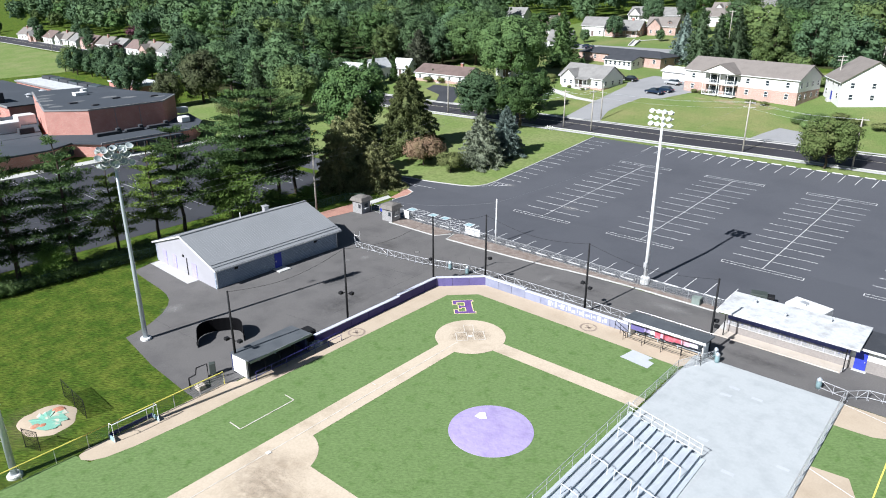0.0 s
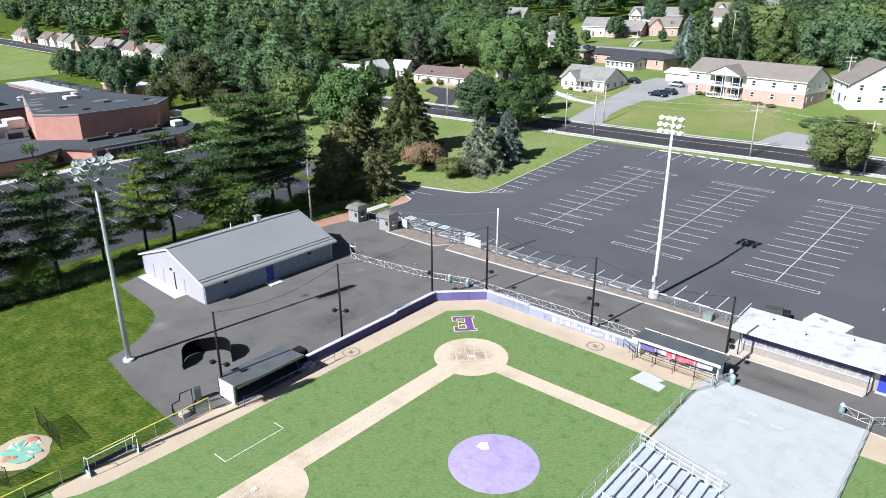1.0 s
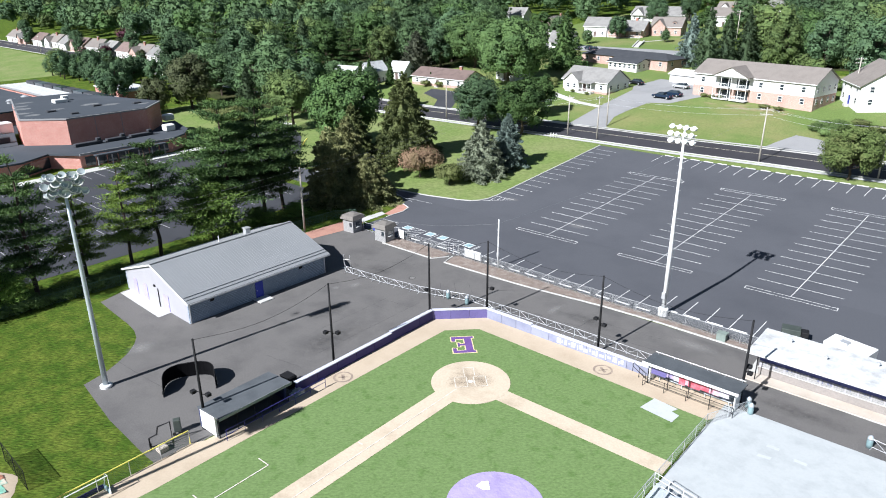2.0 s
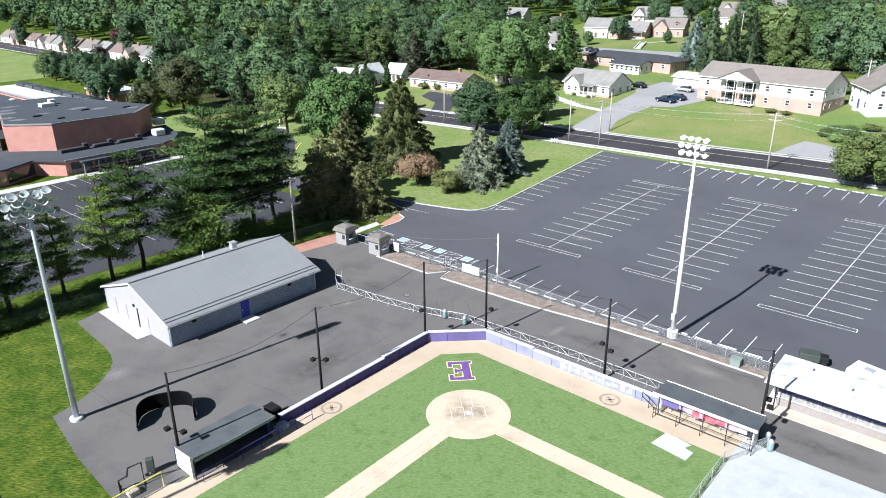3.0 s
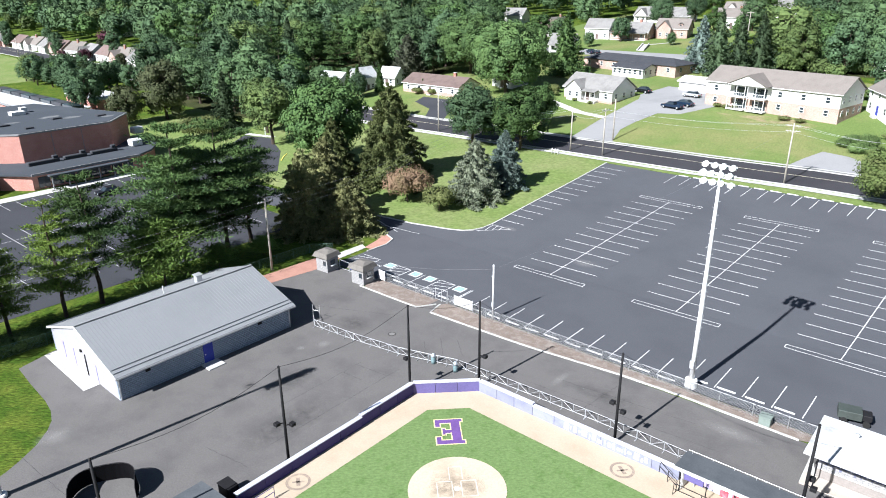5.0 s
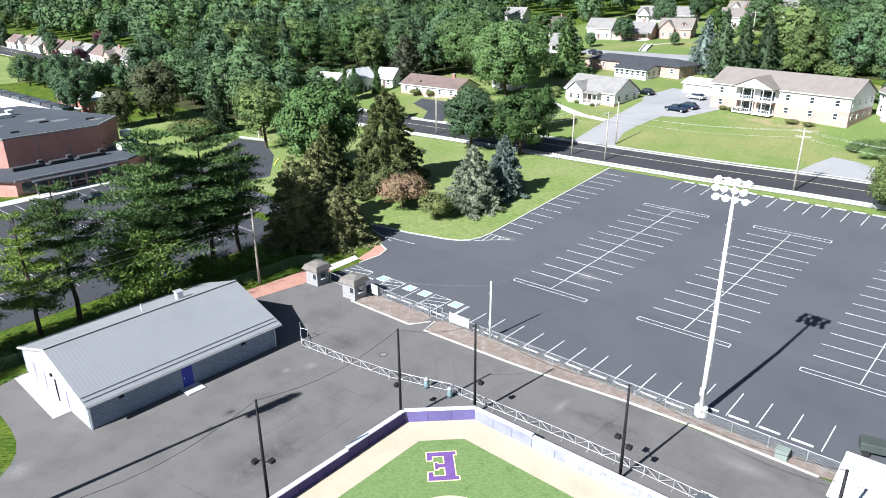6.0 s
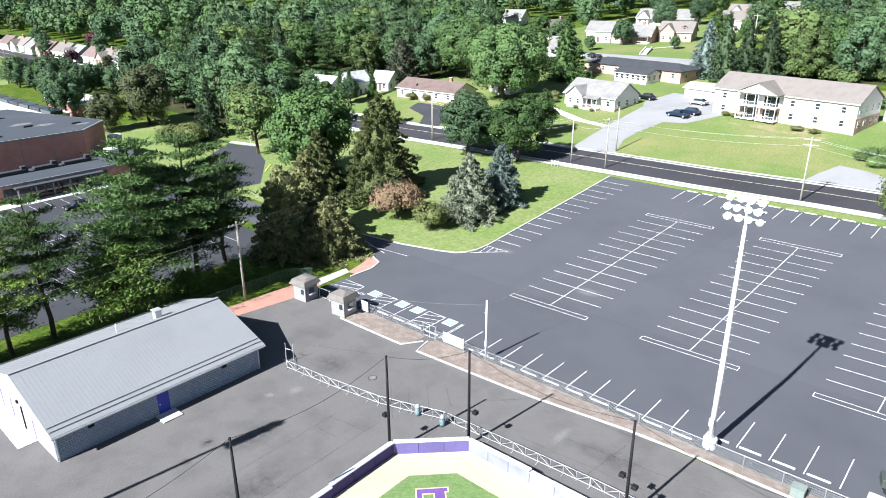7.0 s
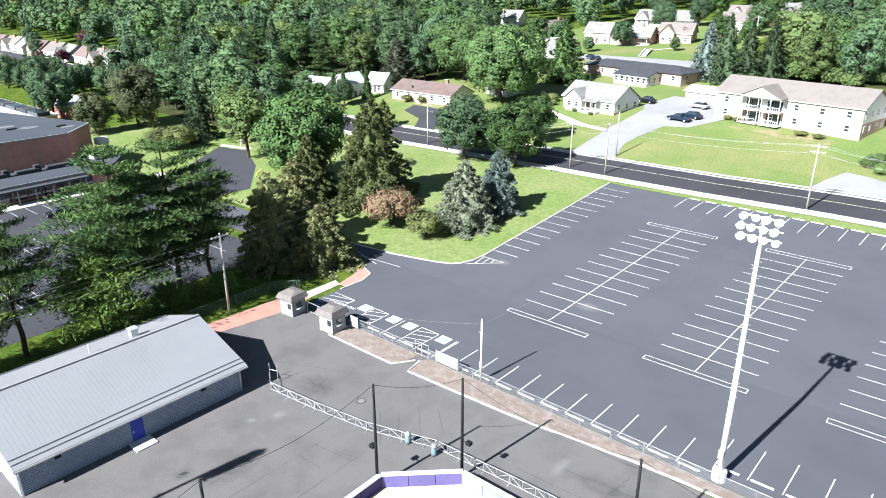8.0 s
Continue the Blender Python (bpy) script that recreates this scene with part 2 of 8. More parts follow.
M["rail_blue"] = mat("rail_blue", (0.05, 0.045, 0.22), 0.5)
M["galv"] = mat("galv", (0.62, 0.63, 0.65), 0.4, 0.55, big=0.5, coarse=0.1, fine=0.05)
M["alum"] = mat("alum", (0.60, 0.645, 0.69), 0.45, 0.35, big=0.8, coarse=0.12, fine=0.05, vary=0.05)
M["alum_dark"] = mat("alum_dark", (0.10, 0.12, 0.14), 0.6, 0.2, big=0.8)
M["pole_white"] = mat("pole_white", (0.78, 0.79, 0.80), 0.45, 0.1, big=0.4, coarse=0.06)
M["pole_galv"] = mat("pole_galv", (0.50, 0.55, 0.60), 0.42, 0.45, big=0.4, coarse=0.08)
M["black"] = mat("black", (0.016, 0.016, 0.018), 0.65, big=0.8, spec=0.15)
M["black_net"] = mat("black_net", (0.006, 0.006, 0.007), 0.9, big=0.8, spec=0.03)
M["rubber"] = mat("rubber", (0.02, 0.02, 0.02), 0.8)
M["wood_pole"] = mat("wood_pole", (0.40, 0.37, 0.33), 0.9, big=2, coarse=0.3)
M["green_box"] = mat("green_box", (0.20, 0.24, 0.22), 0.6)
M["green_mesh"] = mat("green_mesh", (0.10, 0.17, 0.125), 0.7)
M["green_tarp"] = mat("green_tarp", (0.19, 0.40, 0.31), 0.7, alt=(0.50, 0.46, 0.38), big=0.9, alt_lo=0.5, alt_hi=0.58)
M["dirt_red"] = mat("dirt_red", (0.38, 0.16, 0.10), 0.95, alt=(0.5, 0.3, 0.22), big=0.9)
M["red"] = mat("red", (0.42, 0.07, 0.10), 0.7, alt=(0.55, 0.2, 0.24), big=2.5, vary=0.15)
M["pale_print"] = mat("pale_print", (0.62, 0.56, 0.66), 0.7, alt=(0.42, 0.36, 0.55), big=2.5)
M["roof_felt"] = mat("roof_felt", (0.088, 0.097, 0.108), 0.8, alt=(0.068, 0.076, 0.086), big=0.6, grain=8, fine=0.12)
M["pink"] = mat("pink", (0.62, 0.30, 0.38), 0.7, alt=(0.5, 0.38, 0.48), big=2.5)
M["glass"] = glass_mat("glass")
M["lens"] = mat("lens", (0.48, 0.54, 0.55), 0.22, 0.25, fine=0.03)
M["chalk"] = mat("chalk", (0.60, 0.57, 0.52), 0.9, alt=(0.48, 0.42, 0.34), big=1.4, fine=0.1)
M["stain_dirt"] = stain_mat("stain_dirt", (0.24, 0.185, 0.13), 0.38, 1.1)
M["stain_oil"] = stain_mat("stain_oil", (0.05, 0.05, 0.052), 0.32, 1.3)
M["stain_pale"] = stain_mat("stain_pale", (0.42, 0.41, 0.40), 0.4, 2.0)
M["stain_bare"] = stain_mat("stain_bare", (0.26, 0.21, 0.13), 0.35, 0.9)
M["bin_teal"] = mat("bin_teal", (0.22, 0.32, 0.34), 0.5, 0.2)
M["gold"] = mat("gold", (0.72, 0.60, 0.34), 0.8, big=2)
M["purple_turf"] = mat("purple_turf", (0.135, 0.070, 0.245), 0.9, big=0.8, grain=9, fine=0.15)
M["manhole_lid"] = mat("manhole_lid", (0.19, 0.185, 0.18), 0.7, 0.1, grain=9, fine=0.2)
M["manhole"] = mat("manhole", (0.05, 0.048, 0.046), 0.7, 0.2)
M["patch"] = mat("patch", (0.06, 0.06, 0.062), 0.85, big=0.8, grain=10, fine=0.15)
M["chalk_ring"] = mat("chalk_ring", (0.25, 0.20, 0.165), 0.95, alt=(0.36, 0.29, 0.23), big=1.5)
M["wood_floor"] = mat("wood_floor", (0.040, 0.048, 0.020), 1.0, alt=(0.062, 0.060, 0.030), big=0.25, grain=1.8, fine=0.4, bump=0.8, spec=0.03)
M["bark"] = mat("bark", (0.075, 0.058, 0.045), 0.95, big=2, grain=8, fine=0.3)
M["car_blue"] = mat("car_blue", (0.018, 0.035, 0.07), 0.2, 0.3, spec=0.6)
M["car_silver"] = mat("car_silver", (0.62, 0.63, 0.65), 0.25, 0.4, spec=0.6)
M["car_black"] = mat("car_black", (0.015, 0.017, 0.02), 0.2, 0.2, spec=0.6)
M["chimney_brick"] = brick_mat("chimney_brick", (0.33, 0.15, 0.11), (0.28, 0.12, 0.09), (0.4, 0.3, 0.25), 0.22, 0.08, 0.008)


def leaf(name, c, c2, rough=0.6):
    """Foliage; needles let less light through than broad leaves."""
    return mat(name, c, rough, alt=c2, big=0.35, grain=2.5, fine=0.25, vary=0.30, island=0.12, spec=0.06, translucent=0.10 if "needle" in name else 0.08)


M["leaf_maple"] = leaf("leaf_maple", (0.070, 0.120, 0.040), (0.044, 0.083, 0.034))
M["leaf_bright"] = leaf("leaf_bright", (0.090, 0.146, 0.052), (0.056, 0.100, 0.042))
M["leaf_oak"] = leaf("leaf_oak", (0.104, 0.144, 0.050), (0.068, 0.108, 0.044))
M["leaf_dark"] = leaf("leaf_dark", (0.068, 0.112, 0.056), (0.046, 0.08, 0.046))
M["leaf_far"] = leaf("leaf_far", (0.086, 0.138, 0.062), (0.058, 0.100, 0.050))
M["leaf_copper"] = leaf("leaf_copper", (0.066, 0.076, 0.038), (0.05, 0.06, 0.032))
M["needle_pine"] = leaf("needle_pine", (0.072, 0.118, 0.039), (0.043, 0.080, 0.035))
M["needle_pine_light"] = leaf("needle_pine_light", (0.15, 0.215, 0.044), (0.105, 0.165, 0.04))
M["needle_spruce"] = leaf("needle_spruce", (0.130, 0.152, 0.060), (0.090, 0.114, 0.050))
M["needle_fir"] = leaf("needle_fir", (0.066, 0.098, 0.050), (0.046, 0.072, 0.042))
M["needle_young"] = leaf("needle_young", (0.150, 0.235, 0.055), (0.105, 0.180, 0.046))
M["needle_blue"] = leaf("needle_blue", (0.200, 0.226, 0.160), (0.150, 0.176, 0.126))
M["needle_blue_dark"] = leaf("needle_blue_dark", (0.15, 0.195, 0.172), (0.112, 0.155, 0.14))
M["needle_brown"] = leaf("needle_brown", (0.190, 0.196, 0.090), (0.124, 0.146, 0.066))
M["leaf_plum"] = leaf("leaf_plum", (0.075, 0.030, 0.042), (0.050, 0.022, 0.032))
M["needle_gray"] = leaf("needle_gray", (0.088, 0.098, 0.066), (0.060, 0.068, 0.048))
M["leaf_red"] = leaf("leaf_red", (0.20, 0.135, 0.090), (0.16, 0.125, 0.070))
M["leaf_olive"] = leaf("leaf_olive", (0.145, 0.165, 0.062), (0.105, 0.126, 0.052))
M["leaf_locust"] = leaf("leaf_locust", (0.112, 0.156, 0.052), (0.130, 0.150, 0.056))
M["leaf_hedge"] = leaf("leaf_hedge", (0.108, 0.160, 0.058), (0.078, 0.124, 0.046))


# ---------------------------------------------------------------- building helpers
STEPS_Y = (42.0, 76.0, 93.0, 103.5, 135.0, 200.0, 300.0, 500.0, 900.0)
STEPS_Z = (0.0, 2.1, 3.25, 3.75, 8.0, 13.0, 20.0, 30.0, 40.0)


def lie(y):
    """The height of the ground, which rises away from the field."""
    return float(np.interp(y, STEPS_Y, STEPS_Z))


class Mesh:
    """Collects vertices and faces of one mesh."""

    def __init__(self):
        self.v, self.f = [], []

    def add(self, vs, fs):
        n = len(self.v)
        self.v += [tuple(p) for p in vs]
        self.f += [tuple(i + n for i in f) for f in fs]
        return self

    def box(self, x0, y0, z0, x1, y1, z1):
        v = [(x, y, z) for z in (z0, z1) for x, y in ((x0, y0), (x1, y0), (x1, y1), (x0, y1))]
        return self.add(v, [(3, 2, 1, 0), (4, 5, 6, 7), (0, 1, 5, 4), (1, 2, 6, 5), (2, 3, 7, 6), (3, 0, 4, 7)])

    def beam(self, p, q, w=0.05, h=None, n=4):
        """A straight bar from p to q with n sides (4: w x h)."""
        p, q = Vector(p), Vector(q)
        d = (q - p).normalized()
        up = Vector((0, 0, 1)) if abs(d.z) < 0.95 else Vector((0, 1, 0))
        a = d.cross(up).normalized()
        b = a.cross(d)
        h = w if h is None else h
        if n == 4:
            ring = [a * w / 2 + b * h / 2, -a * w / 2 + b * h / 2, -a * w / 2 - b * h / 2, a * w / 2 - b * h / 2]
        else:
            ring = [(a * math.cos(6.28319 * i / n) + b * math.sin(6.28319 * i / n)) * w / 2 for i in range(n)]
        n = len(ring)
        fs = [(i, (i + 1) % n, n + (i + 1) % n, n + i) for i in range(n)] + [tuple(range(n))[::-1], tuple(range(n, 2 * n))]
        return self.add([p + r for r in ring] + [q + r for r in ring], fs)

    def lathe(self, x, y, prof, n=16):
        """Rings (radius, z) round an upright axis."""
        v = [(x + r * math.cos(6.28319 * i / n), y + r * math.sin(6.28319 * i / n), z) for r, z in prof for i in range(n)]
        f = [(k * n + i, k * n + (i + 1) % n, (k + 1) * n + (i + 1) % n, (k + 1) * n + i) for k in range(len(prof) - 1) for i in range(n)]
        f += [tuple(range(n))[::-1], tuple(range((len(prof) - 1) * n, len(prof) * n))]
        return self.add(v, f)

    def tube(self, pts, w, n=6):
        """One round bar bent along pts."""
        pts = [Vector(p) for p in pts]
        base = len(self.v)
        for i, p in enumerate(pts):
            d = (pts[min(len(pts) - 1, i + 1)] - pts[max(0, i - 1)]).normalized()
            up = Vector((0, 0, 1)) if abs(d.z) < 0.95 else Vector((0, 1, 0))
            a = d.cross(up).normalized()
            b = a.cross(d)
            self.v += [tuple(p + (a * math.cos(6.28319 * k / n) + b * math.sin(6.28319 * k / n)) * w / 2) for k in range(n)]
        for i in range(len(pts) - 1):
            self.f += [(base + i * n + k, base + i * n + (k + 1) % n, base + (i + 1) * n + (k + 1) % n, base + (i + 1) * n + k) for k in range(n)]
        self.f += [tuple(range(base, base + n))[::-1], tuple(range(base + (len(pts) - 1) * n, base + len(pts) * n))]
        return self

    def prism(self, pts, z0, z1):
        """An upright block over the outline pts (anticlockwise)."""
        n = len(pts)
        v = [(*p, z0) for p in pts] + [(*p, z1) for p in pts]
        return self.add(v, [tuple(range(n))[::-1], tuple(range(n, 2 * n))] + [(i, (i + 1) % n, n + (i + 1) % n, n + i) for i in range(n)])

    def slab(self, pts, thick):
        """A flat plate: corners pts in space, thickened downwards."""
        n = len(pts)
        v = list(pts) + [(x, y, z - thick) for x, y, z in pts]
        return self.add(v, [tuple(range(n)), tuple(range(n, 2 * n))[::-1]] + [(i, n + i, n + (i + 1) % n, (i + 1) % n) for i in range(n)])

    def data(self, name, material, smooth=False, bevel=0.0):
        me = bpy.data.meshes.new(name)
        me.from_pydata(self.v, [], self.f)
        if bevel:
            bm = bmesh.new()
            bm.from_mesh(me)
            bmesh.ops.bevel(bm, geom=bm.edges[:], offset=bevel, segments=1, affect="EDGES", clamp_overlap=True)
            bm.to_mesh(me)
            bm.free()
        me.validate()
        me.materials.append(material)
        if smooth:
            me.polygons.foreach_set("use_smooth", [True] * len(me.polygons))
        me.update()
        return me


def part(name, mesh, material, parent, label="", smooth=False, bevel=0.0):
    ob = new(name, mesh.data(name, material, smooth, bevel) if isinstance(mesh, Mesh) else mesh)
    ob.parent = parent
    if label:
        ob["label"] = label
    return ob


def thing(name, label, category, m=None, group="", kind=""):
    ob = new(name)
    ob.empty_display_size = 0.3
    ob.matrix_basis = m or Matrix()
    return tagged(ob, label, category, group, kind)


def solo(name, mesh, material, label, category, group="", kind="", smooth=False, bevel=0.0, m=None):
    ob = new(name, mesh.data(name, material, smooth, bevel))
    if m:
        ob.matrix_basis = m
    return tagged(ob, label, category, group, kind)


def drape(pts, dz):
    """A flat outline laid on the rising ground: cut where the ground bends."""
    bm = bmesh.new()
    bm.faces.new([bm.verts.new((x, y, 0)) for x, y in pts])
    for y in STEPS_Y:
        bmesh.ops.bisect_plane(bm, geom=bm.verts[:] + bm.edges[:] + bm.faces[:], plane_co=(0, y, 0), plane_no=(0, 1, 0))
    bmesh.ops.triangulate(bm, faces=bm.faces[:])
    for v in bm.verts:
        v.co.z = lie(v.co.y) + dz
    bmesh.ops.recalc_face_normals(bm, faces=bm.faces[:])
    for f in bm.faces:
        if f.normal.z < 0:
            f.normal_flip()
    out = Mesh()
    bm.verts.index_update()
    out.add([v.co[:] for v in bm.verts], [[v.index for v in f.verts] for f in bm.faces])
    bm.free()
    return out


def sheet(name, pts, dz, material, label, category):
    return solo(name, drape(pts, dz), material, label, category, kind="structure")


def rect(x0, y0, x1, y1):
    return [(x0, y0), (x1, y0), (x1, y1), (x0, y1)]


def arc(cx, cy, r, a0, a1, n=24):
    return [(cx + r * math.cos(radians(a0 + (a1 - a0) * i / n)), cy + r * math.sin(radians(a0 + (a1 - a0) * i / n))) for i in range(n + 1)]


def stroke(out, p, q, w, dz):
    """A painted line on the ground from p to q."""
    (x0, y0), (x1, y1) = p, q
    l = math.hypot(x1 - x0, y1 - y0)
    nx, ny = -(y1 - y0) / l * w / 2, (x1 - x0) / l * w / 2
    ts = sorted({0.0, 1.0} | {(s - y0) / (y1 - y0) for s in STEPS_Y if abs(y1 - y0) > 0.5 and 0 < (s - y0) / (y1 - y0) < 1})
    for a, b in zip(ts, ts[1:]):
        pts = [(x0 + (x1 - x0) * t + s * nx, y0 + (y1 - y0) * t + s * ny) for t, s in ((a, -1), (b, -1), (b, 1), (a, 1))]
        out.add([(x, y, lie(y) + dz) for x, y in pts], [(0, 1, 2, 3)])


def ribbon(name, line, w, dz, material, label, category, up=0.0):
    """A strip of even width along a line on the ground; up: a raised strip (kerb) of that height."""
    full = [line[0]]
    for (x0, y0), (x1, y1) in zip(line, line[1:]):
        ts = sorted((s - y0) / (y1 - y0) for s in STEPS_Y if y1 != y0 and 0 < (s - y0) / (y1 - y0) < 1)
        full += [(x0 + (x1 - x0) * t, y0 + (y1 - y0) * t) for t in ts] + [(x1, y1)]
    out, rows = Mesh(), []
    for i, (x, y) in enumerate(full):
        a, b = full[max(0, i - 1)], full[min(len(full) - 1, i + 1)]
        l = math.hypot(b[0] - a[0], b[1] - a[1])
        nx, ny = -(b[1] - a[1]) / l * w / 2, (b[0] - a[0]) / l * w / 2
        rows.append(((x + nx, y + ny), (x - nx, y - ny), lie(y)))
    if not up and w > 3:
        cuts = [k / 6 for k in range(7)]
        for (l0, r0, _), (l1, r1, _) in zip(rows, rows[1:]):
            for a, b in zip(cuts, cuts[1:]):
                q = [(p[0] + (e[0] - p[0]) * c, p[1] + (e[1] - p[1]) * c) for p, e, c in ((l0, r0, a), (l0, r0, b), (l1, r1, b), (l1, r1, a))]
                out.add([(px, py, lie(py) + dz) for px, py in q], [(3, 2, 1, 0)])
        return solo(name, out, material, label, category, kind="structure")
    for (l0, r0, z0), (l1, r1, z1) in zip(rows, rows[1:]):
        if up:
            v = [(*l0, z0 - 0.05), (*r0, z0 - 0.05), (*r1, z1 - 0.05), (*l1, z1 - 0.05),
                 (*l0, z0 + up), (*r0, z0 + up), (*r1, z1 + up), (*l1, z1 + up)]
            out.add(v, [(4, 7, 6, 5), (0, 4, 5, 1), (1, 5, 6, 2), (2, 6, 7, 3), (3, 7, 4, 0)])
        else:
            out.add([(*l0, z0 + dz), (*r0, z0 + dz), (*r1, z1 + dz), (*l1, z1 + dz)], [(3, 2, 1, 0)])
    return solo(name, out, material, label, category, kind="structure")


# ---------------------------------------------------------------- the ground and what is laid on it
def build_ground():
    out = Mesh()
    ys = (-700.0, -60.0) + STEPS_Y + (3500.0,)
    xs = (-3000.0, -300.0, -60.0, 80.0, 3000.0)
    for y in ys:
        out.v += [(x, y, lie(y)) for x in xs]
    n = len(xs)
    out.f = [(j * n + i, j * n + i + 1, (j + 1) * n + i + 1, (j + 1) * n + i) for j in range(len(ys) - 1) for i in range(n - 1)]
    solo("ground", out, M["lawn"], "mown green lawn and wooded land rising away from the field", "ground", kind="structure")


build_ground()
sheet("lawn_island", [(-100, 44), (-57, 43.1), (-45.6, 44.1), (-39.0, 45.5), (-35.5, 47.3), (-34.4, 51), (-34.5, 60), (-34.6, 89.4), (90, 89.4), (90, 96), (0, 95.5), (-19, 94.0), (-46, 93), (-96, 90.5), (-160, 91), (-165, 55), (-120, 66)], 0.01,
      M["lawn_light"], "mown light green lawn beside the drive", "lawn")
sheet("lawn_houses", [(-140, 96.5), (-96, 96.5), (-46, 98), (-19, 100.5), (0, 102), (90, 103), (90, 170), (-60, 180), (-60, 300), (-140, 300), (-140, 140), (-125, 136)], 0.01,
      M["lawn_house"], "sunlit light green lawns round the houses", "lawn")
sheet("dry_grass", [(-29, 132), (-24, 131.6), (-18.3, 133.2), (-11.5, 132.4), (-6, 130.4), (-8.0, 128.2), (-10.4, 126.6), (-13.5, 127.0), (-17, 125.8), (-21, 128.2), (-25, 128.6)], 0.016, M["dry_grass"], "worn yellow-brown grass before the apartment house", "dry grass")
sheet("lawn_school", [(-111.3, 48.2), (-121.2, 64.2), (-165, 57), (-200, 60), (-200, 53), (-164, 44.5), (-134, 45.2), (-122, 41.8), (-117, 38), (-111.3, 46.3)], 0.012, M["lawn_light"], "mown light green lawn beside the school", "lawn")
sheet("lawn_fields", [(-600, 40), (-285, 40), (-262, 90), (-420, 99), (-600, 106)], 0.01, M["lawn_light"], "wide mown playing field beyond the school", "lawn")
sheet("pavement_yard", [(-47.6, -11.4), (-46.5, -15.1), (-42, -15.5), (-38.2, -15.75), (-36.0, -16.1), (-34.3, -16.7), (-33.0, -17.6), (-31.6, -19.0), (-30.4, -20.8), (-29.7, -22.1), (-29.2, -23.6), (-28.9, -24.85), (-21.1, -25.95), (-14.4, -26.35), (-11.9, -26.4),
                        (-11.9, 7.7), (-7.3, 12.2), (22.5, 12.2), (34.3, 12.2), (90, 12.2), (90, 23.4), (20.8, 23.6), (2, 23.35), (-7.7, 22.3), (-10.9, 22.1), (-22, 21.7),
                        (-22.8, 23.9), (-24.3, 21.7), (-34, 21.7), (-34.2, 24.6), (-43, 24.6), (-44.4, 14), (-46.8, 13.5), (-48.0, 10)], 0.02,
      M["asphalt_old"], "worn grey asphalt yard with cracks behind the backstop", "pavement")
sheet("parking_lot", [(-42.6, 24.8), (-34.2, 24.8), (-22.8, 25.2), (90, 25.2), (90, 89.4), (-34.6, 89.2), (-34.4, 60), (-34.3, 51), (-35.4, 47.2), (-39.0, 45.4),
                      (-45.6, 44.0), (-57, 42.9), (-95, 42.5), (-95, 34), (-48.5, 37.6), (-45.2, 37.8), (-43.2, 36.9), (-42.4, 34.8), (-42.6, 31.5)], 0.02,
      M["asphalt_new"], "freshly sealed dark asphalt parking lot with white lines", "parking lot")
sheet("school_parking_lot", [(-111, -90), (-59.5, -90), (-59.5, 33.6), (-95, 33.6), (-89, 50), (-101, 60), (-113, 66), (-121, 64), (-111, 48)], 0.028,
      M["asphalt_lot"], "grey asphalt school parking lot with stall lines", "parking lot")
ROAD = [(-900, 119.5), (-420, 105.5), (-262, 99.5), (-160, 95.8), (-96, 95.0), (-76, 96.0), (-46, 97.2), (-19, 98.0), (0, 99.3), (30, 100.0), (120, 100.4), (400, 100.4)]
ribbon("road", ROAD, 10.2, 0.03, M["asphalt_road"], "dark asphalt road with a pale centre line", "road")


def shifted(line, d):
    out = []
    for i, (x, y) in enumerate(line):
        a, b = line[max(0, i - 1)], line[min(len(line) - 1, i + 1)]
        l = math.hypot(b[0] - a[0], b[1] - a[1])
        out.append((x - (b[1] - a[1]) / l * d, y + (b[0] - a[0]) / l * d))
    return out


ribbon("road_centre_line", shifted(ROAD, 1.1), 0.2, 0.045, M["paint_cream"], "pale painted centre line on the road", "road marking")
ribbon("kerb_near", shifted(ROAD, -5.25), 0.35, 0, M["concrete"], "pale concrete kerb along the road", "kerb", up=0.14)
ribbon("kerb_far", shifted(ROAD, 5.25), 0.35, 0, M["concrete"], "pale concrete kerb along the road", "kerb", up=0.14)
ribbon("pavement_roadside", shifted([p for p in ROAD if p[0] > -400], -6.5), 1.7, 0.06, M["concrete"], "pale concrete pavement beside the road", "pavement")
ribbon("pavement_opposite", shifted([p for p in ROAD if -400 < p[0]], 6.5), 1.5, 0.06, M["concrete"], "pale concrete pavement beside the road", "pavement")
ribbon("kerb_island", [(-75, 42.9), (-57, 43.0), (-45.6, 44.1), (-39.0, 45.5), (-36.7, 46.3), (-35.5, 47.3), (-34.7, 49), (-34.4, 51), (-34.45, 60), (-34.6, 89.3)], 0.22, 0,
       M["concrete"], "pale concrete kerb round the lawn", "kerb", up=0.13)
sheet("driveway", [(-50.9, 102.6), (-41.0, 103.4), (-43.3, 112), (-42.8, 118), (-41.0, 126.3), (-36, 127.5), (-31, 136), (-34, 140), (-39, 152), (-50, 153), (-52.5, 141), (-50.5, 136), (-51.2, 119)], 0.05,
      M["driveway"], "pale concrete driveway climbing to the houses", "driveway")
sheet("driveway_right", [(-5.6, 104.2), (-3.8, 110), (-1.8, 115), (3, 114), (7.3, 111.5), (9.5, 104.6)], 0.05, M["driveway"], "pale gravelled drive across the road", "driveway")
sheet("driveway_ranch", [(-92, 98.5), (-86, 98.6), (-92, 110), (-99, 117), (-108, 117), (-107, 112), (-98, 108)], 0.05, M["asphalt_lot"], "grey asphalt driveway of a ranch house", "driveway")
sheet("footpath", [(-73, 128), (-70, 127), (-58, 121), (-50.5, 119.5), (-50.5, 117.8), (-60, 119.5), (-74, 126.5)], 0.05, M["concrete"], "narrow pale path across a lawn", "path")

